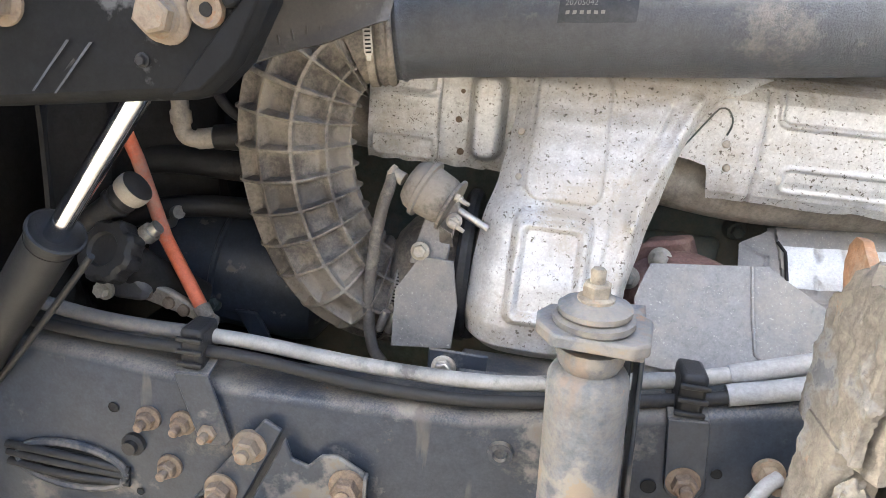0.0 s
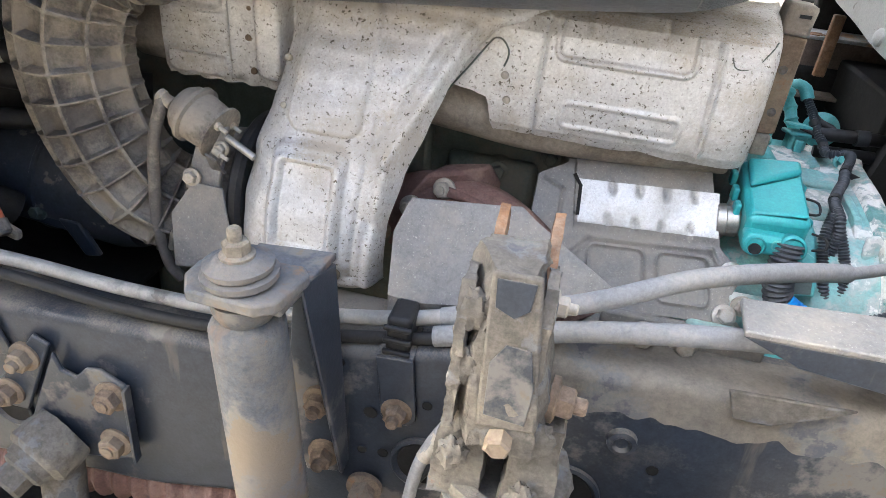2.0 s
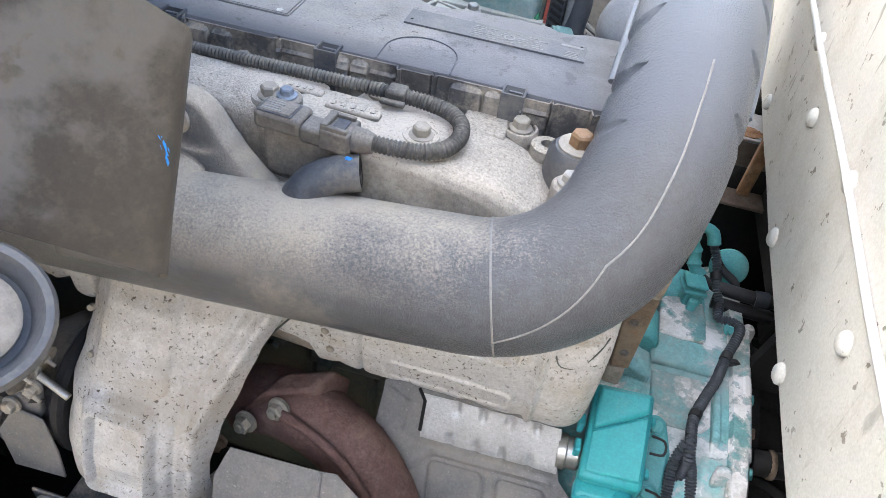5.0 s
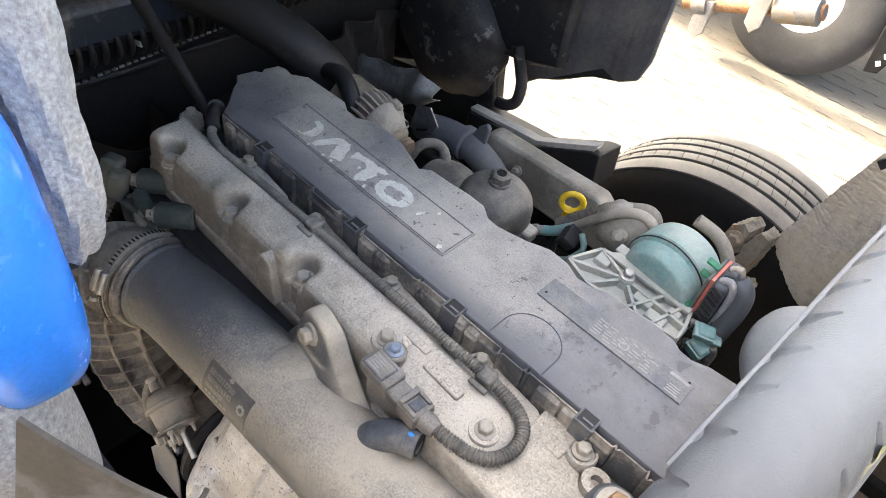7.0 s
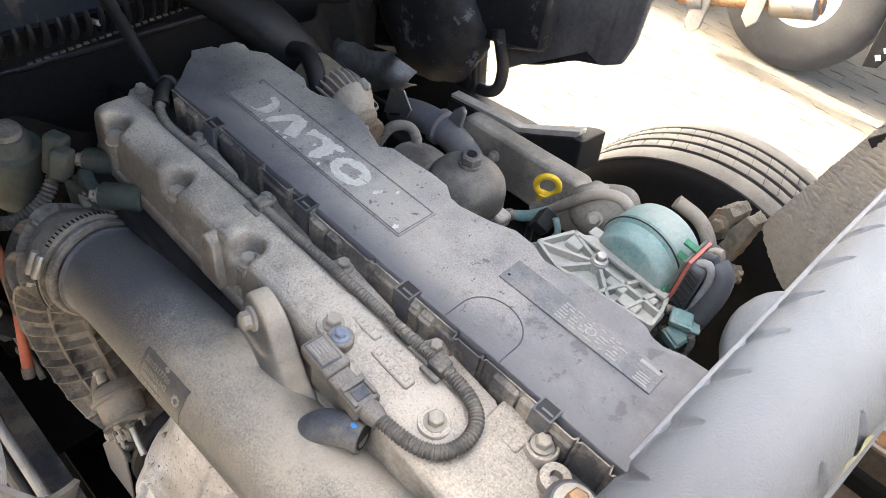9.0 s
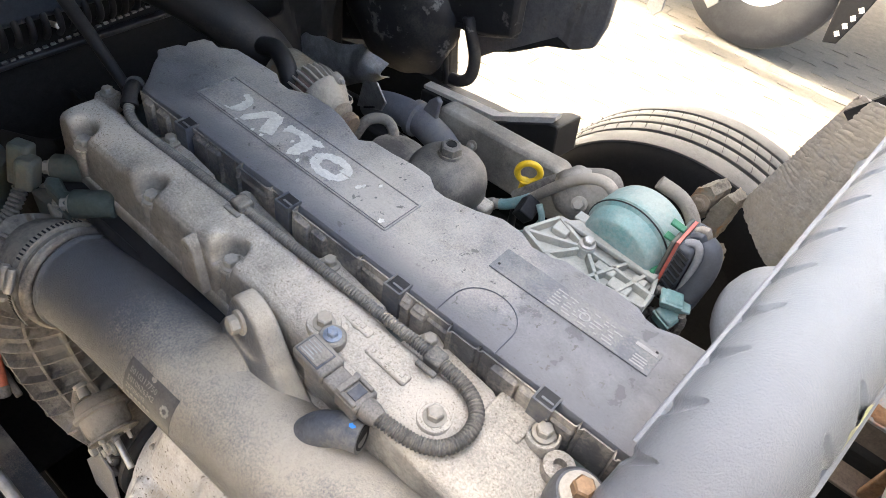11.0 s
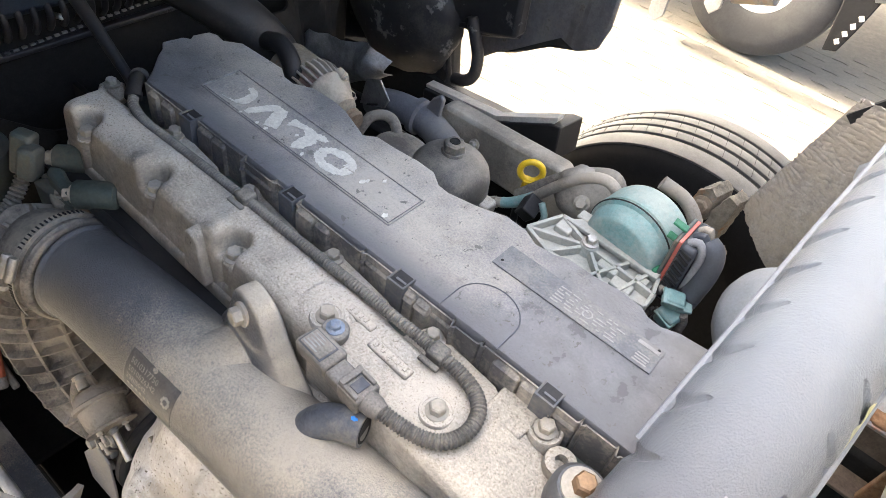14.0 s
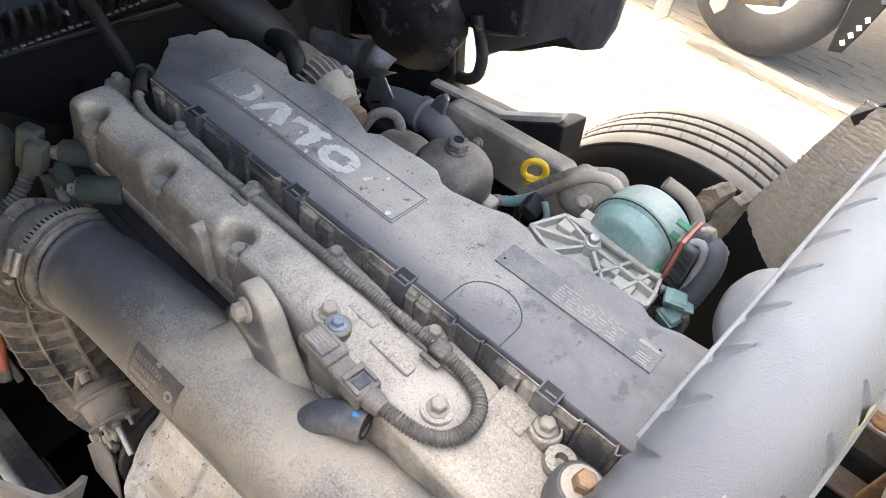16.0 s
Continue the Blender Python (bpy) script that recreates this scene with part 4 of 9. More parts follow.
def pressure_sensor():
    t = thing("pressure_sensor", (0.27, 1.11, 1.69), "dusty grey pressure sensor with plug on the intake manifold", "sensor")
    rot = pose(0, 0, 0, 0, 0, -4)
    part("body", Shape().box((0.255, 1.102, 1.698), (0.055, 0.036, 0.022), rot), M_SENSOR_GREY, t, bevel=0.005)
    part("label_frame", Shape().box((0.252, 1.100, 1.7095), (0.040, 0.028, 0.002), rot), M_PIPE_MARK, t, "dark recessed frame", bevel=0.001)
    face = part("label_face", Shape().box((0.252, 1.100, 1.7105), (0.0355, 0.0245, 0.002), rot), M_SENSOR_GREY, t, bevel=0.001)
    for k in range(5):
        part("print_bar", Shape().box((0.2475 - 0.001 * (k % 2), 1.0915 + 0.0042 * k, 1.7117), (0.016 + 0.007 * (k % 3 == 0), 0.0018, 0.0008), rot), M_MARK_DIM, face)
    ear = part("ear", Shape().lathe((0.245, 1.133, 1.69), (0, 0, 1), [(0, 0.017), (0.012, 0.017), (0.014, 0.015)], 24), M_SENSOR_GREY, t)
    part("bolt", Shape().bolt((0.245, 1.133, 1.704), (0, 0, 1), 0.0072, flange=1.6), M_ZINC, ear, "bluish zinc bolt")
    neck = part("neck", Shape().box((0.295, 1.098, 1.693), (0.03, 0.03, 0.02), rot), M_SENSOR_GREY, t, bevel=0.004)
    plug = part("plug", Shape().box((0.322, 1.096, 1.697), (0.034, 0.036, 0.026), rot), M_SENSOR_GREY, t, bevel=0.003)
    for dy in (-0.014, 0.014):
        part("latch", Shape().box((0.320, 1.096 + dy, 1.711), (0.03, 0.005, 0.006), rot), M_SENSOR_GREY, plug, bevel=0.001)
    part("latch", Shape().box((0.310, 1.096, 1.7135), (0.008, 0.030, 0.005), rot), M_SENSOR_GREY, plug, bevel=0.001)
    part("window", Shape().box((0.324, 1.096, 1.7105), (0.014, 0.018, 0.002), rot), M_PIPE_MARK, plug)
    part("boot", Shape().lathe((0.338, 1.095, 1.697), (1, -0.02, 0), [(0, 0.014), (0.012, 0.0135), (0.022, 0.0105)], 18), M_SENSOR_GREY, t)
    return t


pressure_sensor()


def wiring_conduit():
    t = thing("wiring_conduit", (0.1, 1.2, 1.7), "dusty grey corrugated wiring conduit looping to the sensor", "conduit")
    path = [(-0.300, 1.217, 1.700), (-0.278, 1.200, 1.698), (-0.24, 1.192, 1.694), (-0.176, 1.193, 1.694), (-0.05, 1.197, 1.694), (0.07, 1.199, 1.695), (0.178, 1.20, 1.696), (0.278, 1.201, 1.697), (0.35, 1.20, 1.698), (0.404, 1.194, 1.698),
            (0.432, 1.178, 1.697), (0.441, 1.150, 1.695), (0.432, 1.122, 1.694), (0.41, 1.106, 1.694), (0.38, 1.099, 1.695), (0.355, 1.096, 1.697)]
    pts = spline(path, 0.00115)
    part("conduit", Shape().tube(pts, lambda s, a: (0.0072 + 0.0016 * max(0.0, min(1.0, (s - 0.60) / 0.1))) + 0.0011 * math.sin(2 * math.pi * s / 0.0046), 16), M_CONDUIT, t)
    for x in (-0.005, 0.352):
        c = part("clip", Shape().box((x, 1.199, 1.697), (0.024, 0.024, 0.021)), M_CONDUIT, t, bevel=0.004)
        part("tail", Shape().box((x, 1.181, 1.697), (0.03, 0.008, 0.006)), M_CONDUIT, c, bevel=0.002)
    elbow = part("front_elbow", Shape().tube(spline([(-0.292, 1.209, 1.698), (-0.308, 1.222, 1.706), (-0.326, 1.237, 1.704), (-0.343, 1.249, 1.690), (-0.352, 1.256, 1.66)]), lambda s, a: 0.0115 + 0.002 * (s < 0.014), 16), M_BLACK, t)
    part("elbow_rim", Shape().lathe((-0.347, 1.252, 1.690), (-0.55, 0.42, -0.5), [(0, 0.0125), (0.002, 0.0155), (0.006, 0.0155), (0.008, 0.0125)], 20), M_CONDUIT, elbow)
    return t


wiring_conduit()


# ---- charge pipe over the exhaust side ----
PIPE_AXIS = [(-0.195, 1.022, 1.522), (-0.13, 1.028, 1.532), (-0.05, 1.03, 1.541), (0.10, 1.03, 1.556), (0.30, 1.03, 1.575), (0.44, 1.03, 1.590), (0.52, 1.034, 1.600), (0.58, 1.055, 1.620), (0.625, 1.095, 1.655), (0.648, 1.15, 1.70), (0.658, 1.21, 1.745),
             (0.664, 1.29, 1.79), (0.672, 1.42, 1.825), (0.680, 1.574, 1.855), (0.69, 1.72, 1.88), (0.70, 1.90, 1.90)]


def charge_pipe():
    t = thing("charge_pipe", (0.2, 1.03, 1.5), "thick black textured plastic charge air pipe, dusty on top", "air pipe")
    pts = spline(PIPE_AXIS, 0.008)
    n = next(i for i, p in enumerate(pts) if p.y > 1.33)
    fine = spline(PIPE_AXIS, 0.0022)
    run, along = [0.0], {}
    for a, b in zip(fine, fine[1:]):
        run.append(run[-1] + (b - a).length)
    for p, s in zip(fine, run):
        along[tuple(p)] = s
    s0 = next(s for p, s in zip(fine, run) if p.y > 1.15)

    def scallop(p, w):
        """Round wall with moulded crescents along both flanks of the rear run."""
        s = along[tuple(p)] - s0
        r = 0.0735
        if s > 0:
            for flank, off in ((Vector((-0.97, 0, 0.22)), 0.0), (Vector((0.97, 0, 0.24)), 0.026)):
                d = math.acos(max(-1, min(1, flank.normalized().dot(w))))
                ph = ((s + off - 0.060 * d * d) / 0.066) % 1.0
                wide = 0.42 * max(0.0, 1 - d / 0.66) ** 0.6
                if d < 0.66 and ph < wide:
                    r -= min(1.0, s / 0.04) * 0.0055 * math.sin(math.pi * ph / wide) ** 0.8
        if along[tuple(p)] < 0.03:
            r += 0.004 * math.exp(-((along[tuple(p)] - 0.02) / 0.004) ** 2)
        return r
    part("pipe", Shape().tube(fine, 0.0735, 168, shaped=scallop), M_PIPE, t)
    # parting line along the bend and the ring seam
    ring_i = next(i for i, p in enumerate(pts) if p.x > 0.518)
    u, e, g = frame_of(pts[ring_i + 1] - pts[ring_i - 1])
    part("ring_seam", Shape().tube([pts[ring_i] + (e * math.cos(a) + g * math.sin(a)) * 0.0735 for a in [2 * math.pi * i / 48 for i in range(49)]], 0.0011, 6, cap=False), M_MARK_DIM, t, "pale scuffed moulding line")
    seam = []
    for i in range(ring_i, n - 12):
        u = (pts[i + 1] - pts[i - 1]).normalized()
        side = Vector((0.55, -0.65, 0.05)).lerp(Vector((0.1, -0.7, 0.5)), min(1.0, (i - ring_i) / 12))
        side = (side - u * side.dot(u)).normalized()
        seam.append(pts[i] + side * 0.0735)
    part("long_seam", Shape().tube(seam, 0.0011, 6), M_MARK_DIM, t, "pale scuffed moulding line")
    for flank in (Vector((-0.99, 0, -0.10)), Vector((0.99, 0, -0.02))):
        rail = []
        for i in range(n - 14, len(pts) - 1):
            u = (pts[i + 1] - pts[i - 1]).normalized()
            d = (flank - u * flank.dot(u)).normalized()
            rail.append(pts[i] + d * 0.0735)
        part("mould_flange", Shape().tube(rail, 0.0058, 8), M_PIPE_CLEAN, t, "pale moulded edge strip")
    def smear(u, v):
        y = 1.335 + 0.05 * u + 0.012 * math.sin(v * 9)
        a = 0.05 + (0.30 + 0.12 * math.sin(u * 11)) * v
        x, z = lerp_table([(1.29, 0.664, 1.79), (1.42, 0.672, 1.825)], y)
        return x + 0.0742 * math.cos(a), y - 0.02 * math.sin(a), z + 0.0742 * math.sin(a)
    part("paint_smear", Shape().sheet(smear, 14, 8, 0.0004), M_SMEAR, t, "pale yellow paint smear")
    # spout and mounting ear
    sp = spline([(0.280, 1.045, 1.595), (0.292, 1.052, 1.630), (0.306, 1.061, 1.652), (0.328, 1.071, 1.664), (0.352, 1.079, 1.668)], 0.004)
    spout = part("spout", Shape().tube(sp, lambda s, a: 0.0235 - 0.03 * s, 28), M_PIPE_MARK, t, "short black spout with a blue sheen dab")
    part("spout_mouth", Shape().lathe((0.3515, 1.079, 1.668), (1, 0.32, 0.12), [(0.0, 0.0165), (0.0012, 0.0155), (0.0005, 0.011)], 24), M_DARK, spout)
    # Small blue lump that stands in for a bluish sheen on the spout.
    part("sheen_dab", lump((0.340, 1.0735, 1.6855), (0.005, 0.003, 0.0022), 0.6, 2.0, 10), M_TAPE_BLUE, spout)
    a, l, c = Vector((-0.2, -0.98, 0)), Vector((0.98, -0.2, 0)), Vector((0.147, 1.104, 0))
    crest = [(-0.13, 1.575), (-0.10, 1.592), (-0.07, 1.615), (-0.052, 1.635), (-0.043, 1.660), (-0.039, 1.680), (-0.031, 1.696), (-0.018, 1.7045), (0.0, 1.707), (0.018, 1.7045), (0.030, 1.698), (0.038, 1.688), (0.051, 1.670), (0.068, 1.650), (0.092, 1.630), (0.12, 1.612), (0.16, 1.59)]
    step = lambda x, w: 1 / (1 + math.exp(max(-40.0, min(40.0, -x / w))))

    def swelling(u, v):
        """Rounded ear whose foot runs out into the pipe in a wide hollow skirt."""
        d, q = -0.034 + 0.160 * u, -0.125 + 0.275 * v
        p = c + a * d + l * q
        p.y = max(p.y, 0.985)
        dy = min(max(p.y - 1.03, -0.0735), 0.0735)
        z0 = lerp_table([(w.x, w.z) for w in pts[:90]], p.x)[0]
        skin = z0 + math.sqrt(max(0.0, 0.0735 ** 2 - dy * dy)) - 0.004 - 1.5 * max(0.0, p.y - 1.1)
        top = sum(lerp_table(crest, min(0.16, max(-0.13, q + k)))[0] for k in (-0.004, 0.0, 0.004)) / 3
        top -= 0.011 * min(1.5, abs(d - 0.006) / 0.021) ** 4
        foot = min(top, 1.660)
        slope = skin + (foot - skin) * math.exp(-max(0.0, d - 0.022) / 0.042)
        z = slope + (top - foot) * step(0.027 - d, 0.0018)
        z = skin - 0.05 + (z - skin + 0.05) * step(d + 0.014, 0.0016)
        edge = step(q + 0.085, 0.006) * step(0.125 - q, 0.006)
        z = skin + (z - skin) * edge - 0.03 * (1 - edge) * (p.y > 1.07)
        return p.x, p.y, max(z, skin - 0.05) if p.y > 1.06 else max(z, skin)
    ear = part("mounting_ear", Shape().sheet(swelling, 150, 150, -0.003), M_PIPE_EAR, t, "mounting ear that swells from the pipe", smooth=70)
    part("bolt", Shape().bolt(c + a * 0.026 + l * -0.001 + Vector((0, 0, 1.679)), a + Vector((0, 0, 0.12)), 0.0115), M_BOLT, ear)
    # moulded part marking as plain bars
    mark = part("marking_panel", pipe_patch(pts, 0.045, 0.145, 2.30, 3.15, 0.0005), M_PANEL, t, "moulded number panel")
    for k, (text, size) in enumerate((("5010317750", 0.0115), ("5010626342", 0.0115), ("20705042", 0.0105))):
        part("number", pipe_text(pts, text, size, 0.052, 2.42 + 0.165 * k), M_MARK_DIM, mark, "raised moulded numbers")
    for k in range(8):
        w = 2 * math.pi * k / 8
        x, v = 0.131 + 0.0062 * math.cos(w), 2.66 + 0.085 * math.sin(w)
        part("maker_ring", pipe_patch(pts, x - 0.0022, x + 0.0022, v - 0.03, v + 0.03, 0.0012, 1, 2), M_MARK_DIM, mark)
    for k in range(6):
        part("print_bar", pipe_patch(pts, 0.054 + 0.009 * k, 0.059 + 0.009 * k, 2.94, 3.0, 0.0014, 1, 2), M_MARK_DIM, mark)
    return t


def pipe_patch(pts, x0, x1, a0, a1, proud, nu=8, nv=8):
    """A thin raised patch that follows the pipe's skin."""
    def surf(u, v):
        x = x0 + (x1 - x0) * u
        i = min(range(len(pts)), key=lambda k: abs(pts[k].x - x))
        a = a0 + (a1 - a0) * v
        return x, 1.03 + math.cos(a) * (0.0735 + proud), pts[i].z + math.sin(a) * (0.0735 + proud)
    return Shape().sheet(surf, nu, nv, 0.0006)


def pipe_text(pts, text, size, x0, a0):
    """Raised writing that follows the pipe's skin."""
    cu = bpy.data.curves.new("writing", "FONT")
    cu.body, cu.size, cu.resolution_u = text, size, 2
    ob = bpy.data.objects.new("writing", cu)
    me = ob.to_mesh()
    out = Shape()
    verts = []
    for v in me.vertices:
        x = x0 + v.co.x
        z = lerp_table([(p.x, p.z) for p in pts[:90]], x)[0]
        a = a0 - (v.co.y - size * 0.7) / 0.0735
        verts.append((x, 1.03 + math.cos(a) * 0.0752, z + math.sin(a) * 0.0752))
    out.add(verts, [tuple(f.vertices) for f in me.polygons])
    ob.to_mesh_clear()
    bpy.data.objects.remove(ob)
    bpy.data.curves.remove(cu)
    return out


charge_pipe()


def intake_duct():
    """Grid-ribbed rubber duct from the pipe's front end down to the compressor."""
    t = thing("ribbed_duct", (-0.3, 0.99, 1.1), "tan dusty grid-ribbed plastic air duct bending down to the turbocharger", "air duct")
    axis = [(-0.185, 1.020, 1.524), (-0.235, 1.012, 1.517), (-0.280, 1.0, 1.490), (-0.308, 0.99, 1.44), (-0.318, 0.985, 1.37), (-0.308, 0.985, 1.29), (-0.282, 0.99, 1.215), (-0.245, 1.0, 1.155), (-0.20, 1.02, 1.12), (-0.15, 1.04, 1.105)]
    pts = spline(axis, 0.0028)

    def r(s, a):
        if s < 0.075:
            return 0.076
        sq = 1 + 0.10 * (abs(math.cos(2 * a)) ** 4)
        base = 0.077 * sq
        k = (s % 0.043) / 0.043
        k = min(k, 1 - k) * 0.043
        rib = 0.019 * math.exp(-(k / 0.0042) ** 6)
        q = (a % (math.pi / 5)) / (math.pi / 5)
        q = min(q, 1 - q) * (math.pi / 5) * base
        rib = max(rib, 0.018 * math.exp(-(q / 0.0042) ** 6), 0.005 * math.exp(-(min(k, q) / 0.008) ** 2))
        return base - 0.013 + rib
    part("duct", Shape().tube(pts, r, 220), M_DUCT, t, smooth=50)
    lip = part("sleeve_lip", Shape().tube(pts[0:8], lambda s, a: 0.0785 + 0.0045 * abs(math.sin(s * 330)), 72), M_DUCT, t, "moulded lip of the sleeve")
    for s0 in (9, len(pts) - 14):
        p, q = pts[s0], pts[s0 + 4]
        u = (q - p).normalized()
        mid = p.lerp(q, 0.5)
        band = part("hose_clamp", Shape().tube([p, p.lerp(q, 0.3), p.lerp(q, 0.7), q], 0.0835, 72), M_SENSOR, t, "dull steel worm-drive clamp")
        side = Vector((0.1, -0.8, 0.55)).normalized() if s0 < 20 else Vector((0.1, -1, -0.15)).normalized()
        side = (side - u * side.dot(u)).normalized()
        up = u.cross(side).normalized()
        for dx in (-0.0075, 0.0075):
            part("screw", Shape().lathe(mid + side * 0.090 + u * dx - up * 0.020, up, [(0, 0.0055), (0.004, 0.0072), (0.034, 0.0072), (0.037, 0.006)], 16), M_STEEL, band)
        part("screw_head", Shape().bolt(mid + side * 0.091 - up * 0.028, -up, 0.0065, flange=0), M_BOLT, band)
        for k in range(16):
            w = side * math.cos(0.35 + 0.085 * k) + up * math.sin(0.35 + 0.085 * k)
            part("thread", Shape().box(mid + w * 0.0838, (0.0075, 0.0025, 0.0025), Matrix((u, up * math.cos(0.35 + 0.085 * k) - side * math.sin(0.35 + 0.085 * k), w)).transposed()), M_DARK, band)
        tail = [mid + (side * math.cos(w) - up * math.sin(w)) * (0.0855 + 0.010 * max(0.0, (w - 0.3) / 0.9) ** 2) for w in [0.1 + 0.06 * k for k in range(17)]]
        rings = []
        for k, p in enumerate(tail):
            d = (tail[min(k + 1, 16)] - tail[max(k - 1, 0)]).normalized()
            n = d.cross(u).normalized() * 0.0006
            w = u * (0.006 if k < 15 else 0.003)
            rings.append([p + w + n, p - w + n, p - w - n, p + w - n])
        free = part("band_tail", Shape().rings(rings), M_STEEL, band, "free slotted end of the band")
        for k in range(3, 15):
            d = (tail[k + 1] - tail[k - 1]).normalized()
            part("thread", Shape().box(tail[k] + d.cross(u).normalized() * -0.0005, (0.0075, 0.0022, 0.0022), Matrix((u, d, d.cross(u))).transposed()), M_DARK, free)
    return t


intake_duct()


# ---- exhaust side shields ----
def manifold_shield():
    t = thing("manifold_heat_shield", (0.45, 1.08, 1.32), "pressed aluminium exhaust manifold heat shield, speckled and dusty", "heat shield")
    prof = [(1.088, 1.316), (1.076, 1.332), (1.070, 1.36), (1.068, 1.40), (1.069, 1.44), (1.074, 1.468), (1.086, 1.488), (1.108, 1.502), (1.15, 1.511), (1.20, 1.517), (1.26, 1.522)]
    ls = [0.0]
    for a, b in zip(prof, prof[1:]):
        ls.append(ls[-1] + math.hypot(b[0] - a[0], b[1] - a[1]))
    tab = [(l, *p) for l, p in zip(ls, prof)]
    low = [(0.20, 0.075), (0.265, 0.066), (0.292, 0.060), (0.306, 0.004), (0.40, 0.006), (0.45, -0.004), (0.53, 0.006), (0.60, -0.006), (0.75, 0.0)]

    def surf(u, v):
        s = 0.235 + 0.60 * u
        l0 = lerp_table(low, s)[0]
        l = l0 + (ls[-1] - l0) * v
        y, z = lerp_table(tab, l)
        x = s
        push = 0.0
        if s < 0.66:
            push += 0.0055 * bead(x, z, 0.475, 1.470, 0.185, 0.060, 0.014, 0.0032) * (1 if z < 1.49 else 0)
            push += 0.0032 * bead(x, z, 0.485, 1.362, 0.165, 0.036, 0.01, 0.0034)
            push -= 0.006 * ridge(x, z, (0.365, 1.32), (0.365, 1.485), 0.004)
            push += 0.007 * ridge(x, z, (0.602, 1.33), (0.598, 1.485), 0.004)
            push -= 0.006 * ridge(x, z, (0.425, 1.485), (0.425, 1.50), 0.007) + 0.006 * ridge(x, z, (0.525, 1.485), (0.527, 1.505), 0.007)
            for dx in (0.33, 0.43, 0.52, 0.59):
                push -= 0.006 * math.exp(-((x - dx) / 0.010) ** 2 - ((z - 1.325) / 0.010) ** 2)
        push += dent((x, y, z), 22, 0.0022) + dent((x, y, z), 60, 0.0007)
        y -= push
        # wrap the rear end round
        rad, x0 = 0.045, 0.632
        if s > x0:
            a = min((s - x0) / rad, 1.42)
            more = max(0.0, s - x0 - rad * 1.42)
            k = max(0.0, 1 - (y - 1.06) / 0.25)
            x = x0 + rad * math.sin(a) + more * math.cos(1.42)
            y = y + (rad * (1 - math.cos(a)) + more * math.sin(1.42)) * k
        return x, y, z
    part("shield", Shape().sheet(surf, 340, 280, 0.0016), M_SHIELD, t)
    part("torn_lip", Shape().tube(spline([(0.611, 1.074, 1.473), (0.616, 1.072, 1.462), (0.625, 1.071, 1.459), (0.641, 1.0735, 1.464), (0.658, 1.0875, 1.482), (0.669, 1.107, 1.494)]), 0.0011, 8), M_BLOCK, t)
    # spot rivets
    for x, z in ((0.315, 1.405), (0.322, 1.37)):
        part("rivet", Shape().lathe((x, 1.066, z), (0, -1, 0), [(0, 0.006), (0.002, 0.005), (0.003, 0.002)], 14), M_BOLT, t)
    return t


manifold_shield()


